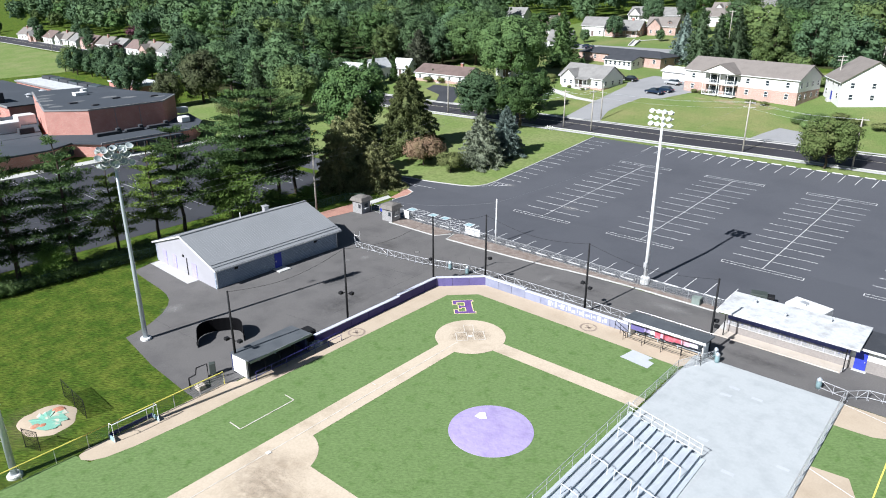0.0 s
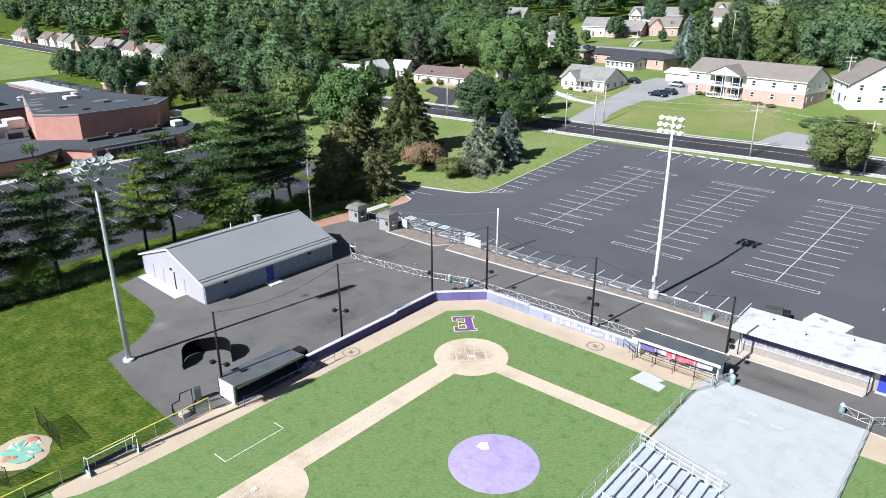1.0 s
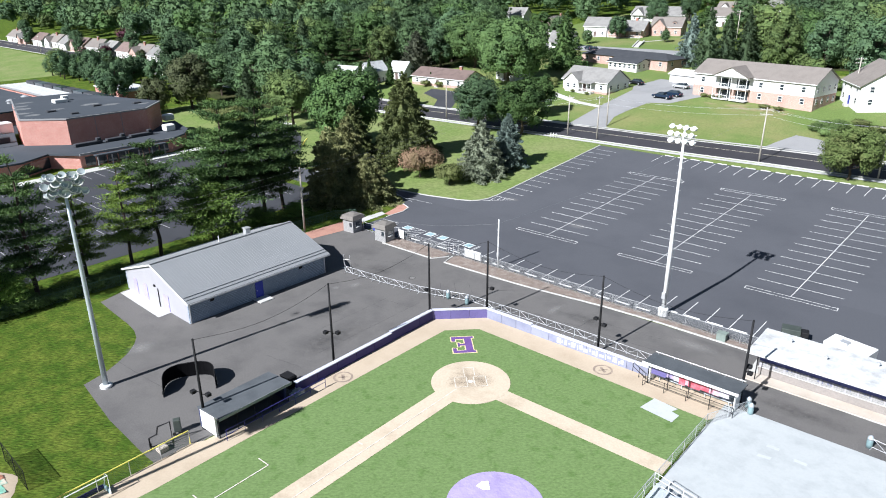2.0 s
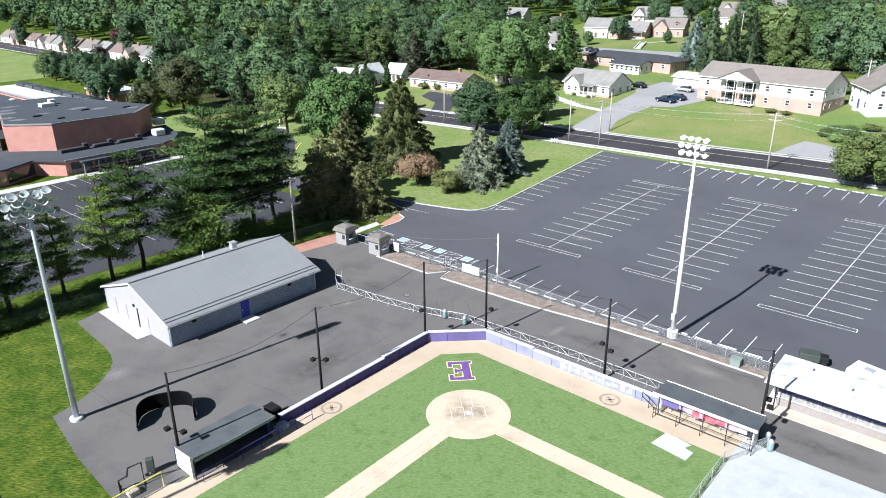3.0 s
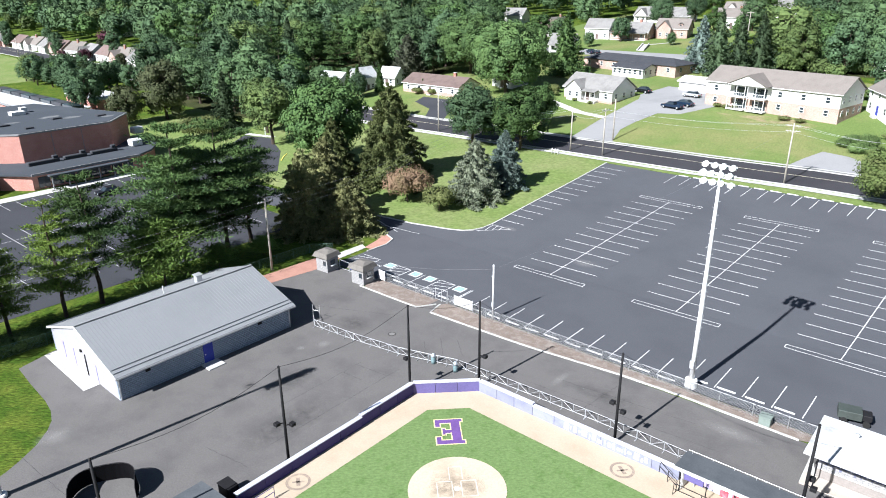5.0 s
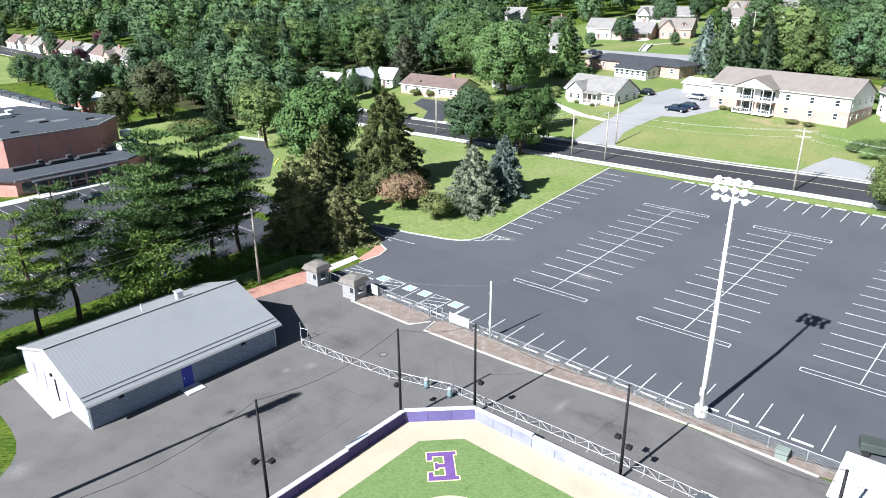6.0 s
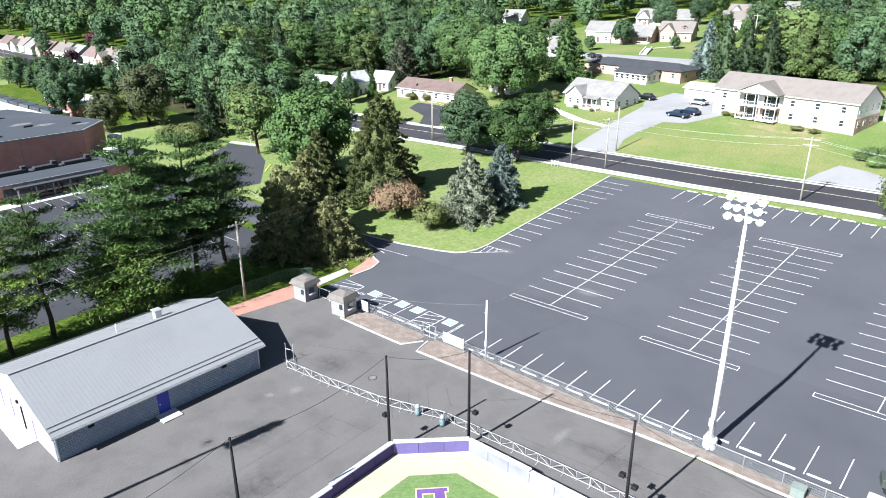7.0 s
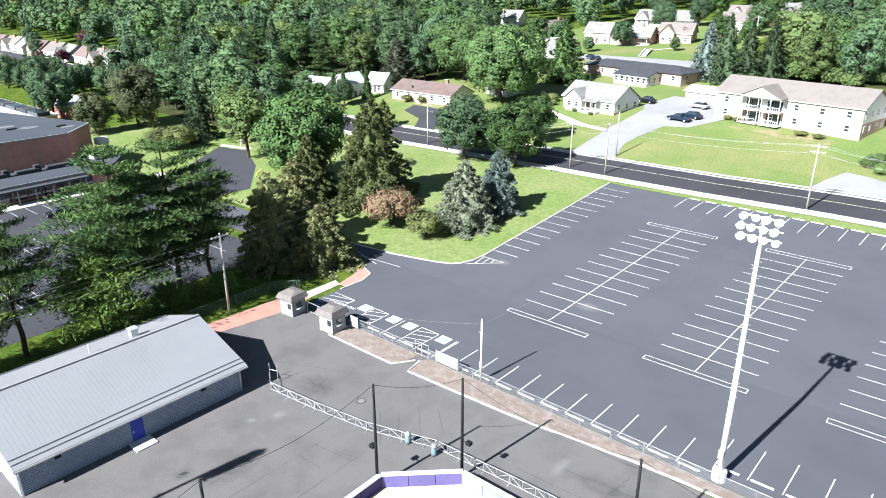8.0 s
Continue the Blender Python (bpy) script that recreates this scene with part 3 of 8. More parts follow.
# the ball field
sheet("warning_track", [(-12.3, -36.4), (-11.9, -37.2), (-11.2, -37.3), (-10.5, -36.8), (-10.0, -35.8), (-9.6, -33.5), (-9.3, -28), (-8.9, 6.5), (-6.1, 9.25), (20.2, 8.6), (22.2, 12.15), (-7.2, 12.15), (-11.75, 7.7), (-11.75, -22), (-12.3, -23)], 0.04,
      M["track"], "tan gravel warning track inside the wall", "warning track")
sheet("turf", [(-12.3, -80), (70, -80), (70, 12.0), (34.4, 12.0), (34.4, -80.0 + 60), (20.2, -20), (20.2, 8.9), (-6.15, 9.4), (-9.0, 6.6), (-9.4, -30), (-10.4, -37), (-12.3, -37.4)], 0.03,
      M["turf"], "green artificial turf of a ball field", "turf")
skin = [(-1.5, -3.4)] + [(-1.6, -22.8), (-1.8, -60), (26, -60), (26, -25.6)] + [(3.8, -25.6)] + arc(0, -26.7, 3.95, 14, 79, 10) + [(0.85, -3.8)]
sheet("infield_dirt", skin, 0.045, M["clay"], "tan dirt base path and infield with scuffed patches", "infield")
sheet("third_base_path", [(3.5, -0.95), (20.2, -0.95), (20.2, 0.95), (3.7, 0.95)], 0.045, M["clay"], "tan dirt base path", "base path")
sheet("home_circle", arc(0, 0, 3.9, 0, 352.5, 47), 0.055, M["clay"], "round tan dirt area at home plate with worn marks", "home plate circle")
lines = Mesh()
stroke(lines, (-0.25, -1.9), (-0.25, -40), 0.085, 0.065)
for s in (-1, 1):
    o = (0.68 * s, 0.68 * s)
    c = [(o[0] + a * 0.707 + b * 0.707, o[1] - a * 0.707 + b * 0.707) for a, b in ((-0.9, -0.6), (0.9, -0.6), (0.9, 0.6), (-0.9, 0.6))]
    for p, q in zip(c, c[1:] + c[:1]):
        stroke(lines, p, q, 0.075, 0.065)
for p, q in (((-1.1, 0.4), (-2.2, 1.5)), ((-0.4, 1.15), (-1.45, 2.25)), ((-2.2, 1.5), (-1.45, 2.25))):
    stroke(lines, p, q, 0.075, 0.065)
for p, q in (((-6.4, -26.4), (-4.8, -26.4)), ((-4.8, -26.4), (-4.85, -20.5)), ((-4.85, -20.5), (-6.2, -20.5)), ((-1.45, -13.7), (-0.9, -13.7))):
    stroke(lines, p, q, 0.10, 0.065)
solo("field_lines", lines, M["chalk"], "white painted lines on the ball field", "field marking", kind="structure")
for x, y in ((-10.3, -7.5), (8.9, 10.3)):
    ring = Mesh()
    for k in range(32):
        a, b = 6.28319 * k / 32, 6.28319 * (k + 1) / 32
        ring.add([(x + r * math.cos(q), y + r * math.sin(q), 0.05) for r, q in ((0.78, a), (1.0, a), (1.0, b), (0.78, b))], [(0, 1, 2, 3)])
    stroke(ring, (x - 0.4, y + 0.3), (x + 0.4, y - 0.3), 0.3, 0.05)
    stroke(ring, (x - 0.3, y - 0.35), (x + 0.35, y + 0.35), 0.16, 0.05)
    solo("on_deck_circle", ring, M["chalk_ring"], "faded brown round mark on the track", "field marking", kind="structure")
sheet("infield_mat", [(14.7, 6.6), (17.9, 6.2), (18.0, 7.6), (17.2, 7.8), (17.5, 8.5), (15.1, 8.8)], 0.06, M["pad_light"], "pale grey mat lying on the turf", "mat")
pad_ob = sheet("concrete_pad", [(20.3, -60), (34.4, -60), (34.4, 12.2), (22.6, 12.2), (20.4, 8)], 0.07, M["pad"], "pale grey concrete pad under the bleachers", "pad")
for x, y, a in ((25.9, 8.2, 0), (28.2, 7.6, 0), (25.7, 6.4, 10), (26.6, -1.6, 0), (33.0, -1.2, 0), (29.8, -4.6, 0)):
    d = radians(a)
    sheet("pad_patch", [(x - 0.5, y - 0.2), (x + 0.5, y - 0.2 + d), (x + 0.5, y + 0.2 + d), (x - 0.5, y + 0.2)], 0.09, M["pad_light"], "lighter worn patch on the concrete", "patch")
sheet("softball_dirt", [(34.5, 12.1), (45, 12.1), (39.5, 9.0), (37.6, 8.1), (36.6, 8.0), (34.5, 7.9)], 0.045, M["track"], "tan dirt of a neighbouring field", "dirt area")
sheet("softball_dirt", [(34.5, 0.6), (37.3, 0.9), (38.2, -1.2), (39, -4), (34.5, -12)], 0.045, M["track"], "tan dirt of a neighbouring field", "dirt area")
lines = Mesh()
stroke(lines, (34.6, 0.2), (41, -2.5), 0.08, 0.07)
stroke(lines, (34.6, 12.0), (44, 9.6), 0.08, 0.07)
solo("softball_lines", lines, M["paint_white"], "white painted lines on the neighbouring field", "field marking", kind="structure")
lines = Mesh()
stroke(lines, (39.2, 5.4), (39.2, -6), 0.12, 0.07)
solo("softball_foul_line", lines, M["paint_yellow"], "yellow painted line on the neighbouring turf", "field marking", kind="structure")


def letter_e():
    """The block letter behind home plate: a purple E with serifs and a pale outline, laid flat."""
    def outline(g):
        w, h = 2.65, 3.75
        a, s, arm = 0.78, 0.25, 0.62
        pts = [(0, 0), (w, 0), (w, 1.25), (w - 0.62, 1.25), (w - 0.62, arm + 0.12), (1.25, arm + 0.12), (1.25, h / 2 - 0.33), (1.6, h / 2 - 0.33), (1.6, h / 2 - 0.55),
               (2.05, h / 2 - 0.55), (2.05, h / 2 + 0.55), (1.6, h / 2 + 0.55), (1.6, h / 2 + 0.33), (1.25, h / 2 + 0.33), (1.25, h - arm - 0.12), (w - 0.62, h - arm - 0.12),
               (w - 0.62, h - 1.25), (w, h - 1.25), (w, h), (0, h), (0, h - arm), (s, h - arm), (s, arm), (0, arm)]
        out = []
        n = len(pts)
        for i in range(n):
            p, q, r = Vector(pts[i - 1]), Vector(pts[i]), Vector(pts[(i + 1) % n])
            d0, d1 = (q - p).normalized(), (r - q).normalized()
            n0, n1 = Vector((d0.y, -d0.x)), Vector((d1.y, -d1.x))
            out.append(q + (n0 + n1) * g)
        return out
    c, up, right = Vector((-5.2, 5.3)), Vector((-1, 1)) / 2 ** 0.5, Vector((-1, -1)) / 2 ** 0.5
    for name, g, dz, m, label in (("letter_outline", 0.0, 0.05, "gold", "pale outline of a block letter E"), ("letter_e", -0.11, 0.06, "purple_turf", "purple block letter E laid in the turf")):
        pts = [c + right * (p.x - 1.32) + up * (1.87 - p.y) * -1 for p in outline(g)]
        sheet(name, [p[:] for p in pts], dz, M[m], label, "field logo")


letter_e()

# soft stains and worn spots
def stain(x, y, rx, ry, m, dz, label, turn=0.0):
    c, s = math.cos(radians(turn)), math.sin(radians(turn))
    pts = [(x + rx * a * c - ry * b * s, y + rx * a * s + ry * b * c) for a, b in ((-1, -1), (1, -1), (1, 1), (-1, 1))]
    sheet("stain", pts, dz, M[m], label, "stain")


for x, y, rx, ry in ((-0.5, 0.5, 2.4, 2.0), (0.9, 0.9, 1.3, 1.3), (-0.9, -0.9, 1.3, 1.3), (1.8, -28.0, 3.6, 3.0), (4.5, -30.5, 5.0, 3.2)):
    stain(x, y, rx, ry, "stain_dirt", 0.06 if abs(x) < 3 and abs(y) < 3 else 0.05, "darker scuffed dirt on the infield")
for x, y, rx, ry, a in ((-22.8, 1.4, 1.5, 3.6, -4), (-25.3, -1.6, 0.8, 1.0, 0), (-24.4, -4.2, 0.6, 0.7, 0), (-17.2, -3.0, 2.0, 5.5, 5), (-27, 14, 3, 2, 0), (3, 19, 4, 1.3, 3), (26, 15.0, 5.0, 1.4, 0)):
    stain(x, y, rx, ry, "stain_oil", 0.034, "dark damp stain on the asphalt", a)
for x, y, rx, ry in ((-2.2, 19.0, 0.6, 1.8), (-31.6, -17.6, 1.4, 1.8), (-26.0, 8.6, 0.8, 0.9), (-27.2, 6.4, 0.6, 0.6), (-31.0, 50.9, 1.6, 0.9), (-15, 46.5, 2.0, 1.2), (14, 21, 3.0, 1.0)):
    stain(x, y, rx, ry, "stain_pale", 0.036, "pale gravelly scuff on the asphalt")
stain(-19.2, -38.0, 4.4, 3.6, "stain_bare", 0.008, "thin worn grass with bare soil")

# parking lines
lines = Mesh()
W = 0.09
for x0 in (-22.35, -4.75, 13.05, 30.75, 48.5):
    x1 = x0 + 10.65
    for y in (39.85, 40.65, 75.0, 75.85, *(43.75 + 2.845 * k for k in range(11))):
        d = 0.048 * max(0, y - 41)
        inset = 0.15 if 41 < y < 74 else 0.0
        stroke(lines, (x0 + d + inset, y), (x1 + d - inset, y + 0.12), W, 0.035)
    for x in (x0, x1):
        stroke(lines, (x, 39.85), (x, 40.7), W, 0.035)
        stroke(lines, (x + 1.65, 75.0), (x + 1.65, 75.95), W, 0.035)
    stroke(lines, (x0 + 5.3, 40.7), (x0 + 5.45, 44), W, 0.035)
    stroke(lines, (x0 + 5.45, 44), (x0 + 6.95, 75.0), W, 0.035)
for k in range(-8, 8):
    low, high = (25.8, 29.95) if k < 3 else (27.2, 31.9)
    stroke(lines, (-0.55 + 2.67 * k, low), (-0.5 + 2.67 * k, high), W, 0.035)
for k in range(34):
    stroke(lines, (-20.25 + 2.7 * k, 84.05), (-20.0 + 2.7 * k, 88.95), W, 0.035)
for k in range(13):
    stroke(lines, (-34.4, 53.5 + 2.73 * k), (-30.15 + 0.085 * k, 53.5 + 2.73 * k), W, 0.035)
for p, q in (((-34.9, 47.5), (-30.6, 50.9)), ((-34.3, 50.9), (-30.6, 50.9)), ((-33.9, 48.3), (-34.1, 50.9)), ((-33.0, 49.0), (-33.2, 50.9)), ((-32.1, 49.7), (-32.3, 50.9)),
             ((-60, 39.9), (-41.5, 41.4)), ((-53, 42.4), (-45, 40.0))):
    stroke(lines, p, q, W, 0.035)
for x in (-38.6, -35.0, -32.6, -30.0, -27.3, -24.7, -22.1):
    stroke(lines, (x, 25.6), (x, 29.9), W, 0.035)
for x0, x1 in ((-42.2, -38.6), (-35.0, -32.6), (-27.3, -24.7)):
    stroke(lines, (x0, 29.9), (x1, 29.9), W, 0.035)
    for k in range(4):
        y = 25.9 + k * 1.0
        stroke(lines, (x0, y), (x1, y + 1.0), W, 0.035)
solo("parking_lines", lines, M["paint_white"], "white painted stall lines on the parking lot", "parking lines", kind="structure")
for x in (-36.0, -31.2, -28.6, -23.5):
    sheet("accessible_sign", rect(x - 0.75, 28.5, x + 0.75, 30.0), 0.035, M["paint_white"], "white-edged square of an accessible stall", "stall marking")
    sheet("accessible_field", rect(x - 0.6, 28.65, x + 0.6, 29.85), 0.042, M["paint_blue"], "pale blue square of an accessible stall", "stall marking")
lines = Mesh()
for x0 in (-70.5, -88.5):
    for k in range(34):
        stroke(lines, (x0 - 5, -60 + 2.7 * k), (x0 + 5, -60 + 2.7 * k), 0.12, 0.042)
    stroke(lines, (x0, -60), (x0, 29.1), 0.12, 0.042)
for k in range(34):
    stroke(lines, (-110.5, -60 + 2.7 * k), (-105.5, -60 + 2.7 * k), 0.12, 0.042)
solo("school_parking_lines", lines, M["paint_faded"], "white painted stall lines of the school lot", "parking lines", kind="structure")

# beds, kerbs and paving of the yard
sheet("mulch_bed", [(-34.0, 22.4), (-33.4, 21.9), (-24.4, 21.85), (-23.9, 22.1), (-23.5, 24.0), (-23.5, 25.1), (-34.2, 25.0)], 0.05, M["mulch"], "brown mulch bed beside the fence", "planting bed")
sheet("mulch_bed", [(-21.9, 21.9), (-10.9, 22.3), (-7.7, 22.5), (2, 23.5), (8.3, 23.75), (18.8, 23.6), (20.8, 24.1), (20.8, 25.1), (-21.9, 25.1), (-22.4, 24.2)], 0.05, M["mulch"], "brown mulch bed beside the fence", "planting bed")
for l in ([(-34.2, 24.6), (-34.2, 21.8), (-24.3, 21.8), (-22.9, 23.9)], [(-22.5, 24.2), (-22.0, 21.8), (-10.9, 22.2), (-7.7, 22.4), (2, 23.45), (8.3, 23.7), (18.8, 23.55)]):
    ribbon("kerb_bed", l, 0.2, 0, M["concrete"], "pale concrete kerb round the mulch bed", "kerb", up=0.12)
ribbon("kerb_walk", [(-42.5, 31.0), (-42.3, 34.8), (-43.1, 37.0), (-45.2, 37.9), (-48.5, 37.7), (-60, 36.9)], 0.2, 0, M["concrete"], "pale kerb round a brick walk", "kerb", up=0.12)
sheet("walk_crossing", [(-24.5, 21.6), (-21.8, 21.6), (-21.9, 25.4), (-24.2, 25.4)], 0.032, M["asphalt_old"], "worn grey crossing between the mulch beds", "walk")
sheet("brick_walk", [(-47.2, 13.0), (-44.4, 13.2), (-43.0, 21.5), (-43.4, 26.5), (-46.3, 27.2), (-46.4, 23.9)], 0.04, M["brick_paving"], "red brick walk behind the ticket booths", "walk")
sheet("brick_walk", [(-43.9, 31.8), (-42.5, 32.0), (-42.4, 34.8), (-43.2, 36.9), (-45.2, 37.8), (-46.6, 37.6), (-44.8, 35.6)], 0.05, M["brick_paving"], "red brick walk at the kerb", "walk")
sheet("walk_slab", [(-45.2, 27.3), (-43.5, 26.5), (-43.7, 31.9), (-45.1, 32.5)], 0.06, M["concrete"], "pale concrete slab of the walk", "walk")
sheet("building_apron", [(-47.3, -12.25), (-36.95, -12.65), (-36.95, -10.9), (-47.3, -10.7)], 0.05, M["concrete"], "white concrete apron along the gable wall", "apron")
sheet("concession_apron", [(20.1, 22.4), (20.25, 18.0), (32.9, 17.65), (33.2, 19.3), (21.2, 19.4)], 0.05, M["concrete"], "pale concrete strip in front of the counter", "apron")
for x, y, l, w in ((-25.3, -1.5, 0.9, 0.5), (-24.5, -4.0, 0.5, 0.5)):
    sheet("asphalt_patch", [(x - w / 2, y - l / 2), (x + w / 3, y - l / 2 + 0.4), (x + w / 2, y + l / 2), (x - w / 3, y + l / 2 - 0.3)], 0.03, M["patch"], "dark damp patch on the asphalt", "patch")
# NO PARKING painted on the lot behind the booths, read from the far side
words = bpy.data.curves.new("lot_lettering", "FONT")
words.body, words.size, words.align_x = "NO PARKING", 0.72, "CENTER"
words.materials.append(M["paint_white"])
lw = new("lot_lettering", words)
lw.matrix_world = pose(-39.0, 28.35, 0.036, 0, 0, 182)
tagged(lw, "white painted words NO PARKING on dark asphalt", "lettering", kind="structure")
cracks = Mesh()
for p, q in (((-15.95, -6), (-15.98, 10.1)), ((-20, 7.85), (-16.05, 8.4)), ((-20, 6.0), (-17.4, 6.15)), ((-20, -2), (-20, 8.5)), ((-19.2, 14.95), (-15.5, 11.4)), ((-17.8, 16.1), (-14.8, 12.8)), ((-16.9, 17.8), (-13.9, 14.7)), ((-15.4, 18.8), (-12.6, 16.3)), ((-15, -9), (-20, -9.8)), ((-5, 16.5), (14, 17.6)), ((-2, 18.9), (11, 20.2)), ((2, 15.2), (2.8, 21.5)), ((-38, 12.5), (-24, 19)), ((-21, -20), (-31, -20.6))):
    n = 14
    pts = [(p[0] + (q[0] - p[0]) * k / n + random.uniform(-0.05, 0.05), p[1] + (q[1] - p[1]) * k / n + random.uniform(-0.05, 0.05)) for k in range(n + 1)]
    for a, b in zip(pts, pts[1:]):
        stroke(cracks, a, b, random.uniform(0.02, 0.045), 0.026)
solo("asphalt_cracks", cracks, M["patch"], "dark sealed cracks across the asphalt yard", "cracks", kind="structure")
for x, y in ((-21.8, 15.0),):
    sheet("manhole_rim", arc(x, y, 0.46, 0, 345, 23), 0.032, M["manhole"], "dark iron rim of a manhole in the asphalt", "manhole cover")
    sheet("manhole_cover", arc(x, y, 0.36, 0, 345, 23), 0.038, M["manhole_lid"], "round grey manhole cover in the asphalt", "manhole cover")


# ---------------------------------------------------------------- the field's wall, nets and dugouts
def wall_run(name, a, b, h, m_face, label, pads=2.4):
    """A padded wall from a to b: each pad a part, a pale cap along the top."""
    t = thing(name, label, "wall", kind="structure")
    a, b = Vector((*a, 0)), Vector((*b, 0))
    d = (b - a)
    l = d.length
    d.normalize()
    nrm = Vector((-d.y, d.x, 0))
    n = max(1, round(l / pads))
    for i in range(n):
        p, q = a + d * (l * i / n + 0.015), a + d * (l * (i + 1) / n - 0.015)
        mm = Mesh()
        v = [p, q, q + nrm * 0.22, p + nrm * 0.22]
        mm.prism([x.xy[:] for x in v], 0.0, h)
        part("panel", mm, m_face, t, bevel=0.02)
    cap = Mesh()
    v = [a - nrm * 0.05, b - nrm * 0.05, b + nrm * 0.40, a + nrm * 0.40]
    cap.prism([x.xy[:] for x in v], h + 0.003, h + 0.09)
    part("cap", cap, M["cap_white"], t, "pale lilac cap")
    return t


wall_run("wall_left", (-11.65, -12.2), (-11.65, 0.85), 1.0, M["purple_dark"], "dark purple padded backstop wall with a pale cap")
wall_run("wall_left_rear", (-11.7, 0.85), (-11.7, 7.7), 1.15, M["purple_dark"], "dark purple padded backstop wall with a pale cap")
wall_run("wall_corner", (-11.74, 7.66), (-7.06, 12.13), 1.156, M["purple_pad"], "purple padded corner of the backstop wall")
wall_run("wall_right_rear", (-7.1, 12.02), (-0.95, 12.02), 1.15, M["banner"], "pale lilac padded wall of the backstop")
wall_run("wall_right", (-0.95, 12.02), (12.9, 12.02), 1.0, M["banner"], "pale lilac padded wall with unreadable lettering")
lett = thing("wall_lettering", "white unreadable lettering on the padded wall", "lettering")
x = 2.4
for i in range(17):
    w = (0.5, 0.16, 0.34, 0.22, 0.55, 0.12, 0.4)[i % 7]
    z = (0.20, 0.34, 0.22, 0.45, 0.26)[i % 5]
    part("bar", Mesh().box(x, 11.985, z, x + w, 12.015, (0.85, 0.7, 0.88, 0.62)[i % 4]), M["lettering"], lett)
    x += w + (0.10, 0.2, 0.14)[i % 3]


def net_pole(x, y, h, arms):
    """A tall black post of the backstop net with a collar and small floodlights."""
    t = thing("net_pole", "tall black steel post of the backstop net with small lights", "net post", pose(x, y, 0), group="net posts")
    part("post", Mesh().lathe(0, 0, [(0.13, 0), (0.12, h * 0.5), (0.09, h)], 10), M["black"], t, smooth=True)
    part("base_plate", Mesh().box(-0.25, -0.25, 0, 0.25, 0.25, 0.05), M["black"], t)
    part("cap", Mesh().lathe(0, 0, [(0.1, h), (0.1, h + 0.05), (0.02, h + 0.12)], 10), M["black"], t)
    for k, (dx, dy) in enumerate(arms):
        z = 3.5 if h > 7 else 3.2
        z += 0.25 * (k % 2)
        part("bracket", Mesh().beam((0, 0, z), (dx * 0.5, dy * 0.5, z), 0.06), M["black"], t)
        lamp = Mesh().box(dx * 0.65 - 0.22, dy * 0.65 - 0.22, z - 0.16, dx * 0.65 + 0.22, dy * 0.65 + 0.22, z + 0.14)
        part("floodlight", lamp, M["black"], t, bevel=0.03)
    return t


NET = [(-13.35, -20.95, 8.85), (-13.05, -6.3, 9.0), (-12.15, 7.65, 9.35), (-7.7, 12.8, 9.2), (6.7, 13.2, 8.75), (21.45, 13.2, 8.55)]
for i, (x, y, h) in enumerate(NET):
    side = [[(0.8, 0.6), (-0.8, -0.6)], [(0.5, 0.8), (-0.5, -0.8)], [(-0.9, 0.3)], [(0.9, 0.2)], [(0.9, -0.3), (-0.9, 0.3)], [(0.8, -0.3), (0.3, 0.8)]][i]
    net_pole(x, y, h, side)
for (x0, y0, h0), (x1, y1, h1) in zip(NET, NET[1:]):
    cable = Mesh()
    n = 12
    pts = [Vector((x0 + (x1 - x0) * k / n, y0 + (y1 - y0) * k / n, h0 + (h1 - h0) * k / n - 1.1 * math.sin(math.pi * k / n) * (math.hypot(x1 - x0, y1 - y0) / 16))) for k in range(n + 1)]
    cable.tube(pts, 0.034, 5)
    solo("net_cable", cable, M["black"], "sagging black cable along the top of the backstop net", "cable", group="net cables")


def dugout(name, label, m, length, depth, h, floor="asphalt_old", inner="block", side=0.35, trim="white_paint"):
    """A roofed dugout in its own frame: x along the front, open to -y; roof pitched back."""
    t = thing(name, label, "dugout", m, group="dugouts")
    part("floor_slab", Mesh().box(0, 0, 0.02, length, depth, 0.06), M[floor], t)
    part("back_wall", Mesh().box(0, depth - 0.2, 0.06, length, depth, h - 0.25), M[inner], t)
    for x in (0, length - 0.2):
        part("side_wall", Mesh().box(x, 0.5, 0.06, x + 0.2, depth - 0.2, h - 0.2), M["white_paint" if x == 0 or inner == "block" else inner], t)
    r = Mesh().slab([(-side, -0.4, h + 0.1), (length + side, -0.4, h + 0.1), (length + side, depth + side, h - 0.12), (-side, depth + side, h - 0.12)], 0.12)
    part("roof", r, M["roof_felt"], t, "dark felt roof")
    part("fascia", Mesh().box(-side - 0.03, -0.45, h - 0.14, length + side + 0.03, -0.405, h + 0.14), M[trim], t, "fascia board")
    for k in range(5):
        x = 0.1 + k * (length - 0.2) / 4
        part("post", Mesh().beam((x, 0.1, 0.06), (x, 0.1, h), 0.06), M["black"], t)
    part("bench", Mesh().box(0.5, depth - 0.75, 0.45, length - 0.5, depth - 0.35, 0.5), M["alum"], t)
    for k in range(4):
        x = 0.8 + k * (length - 1.6) / 3
        part("bench_leg", Mesh().box(x, depth - 0.7, 0.06, x + 0.06, depth - 0.4, 0.45), M["alum"], t)
    return t


def rail_front(m, length, h=1.1, steel="black"):
    t = thing("dugout_rail", "dark steel rail in front of the dugout", "railing", m, group="dugout rails")
    for z in (h, h * 0.55):
        part("rail", Mesh().beam((0, 0, z), (length, 0, z), 0.06, n=6), M[steel], t)
    n = max(2, round(length / 2))
    for k in range(n + 1):
        part("post", Mesh().beam((length * k / n, 0, 0.04), (length * k / n, 0, h), 0.06, n=6), M[steel], t)
    return t


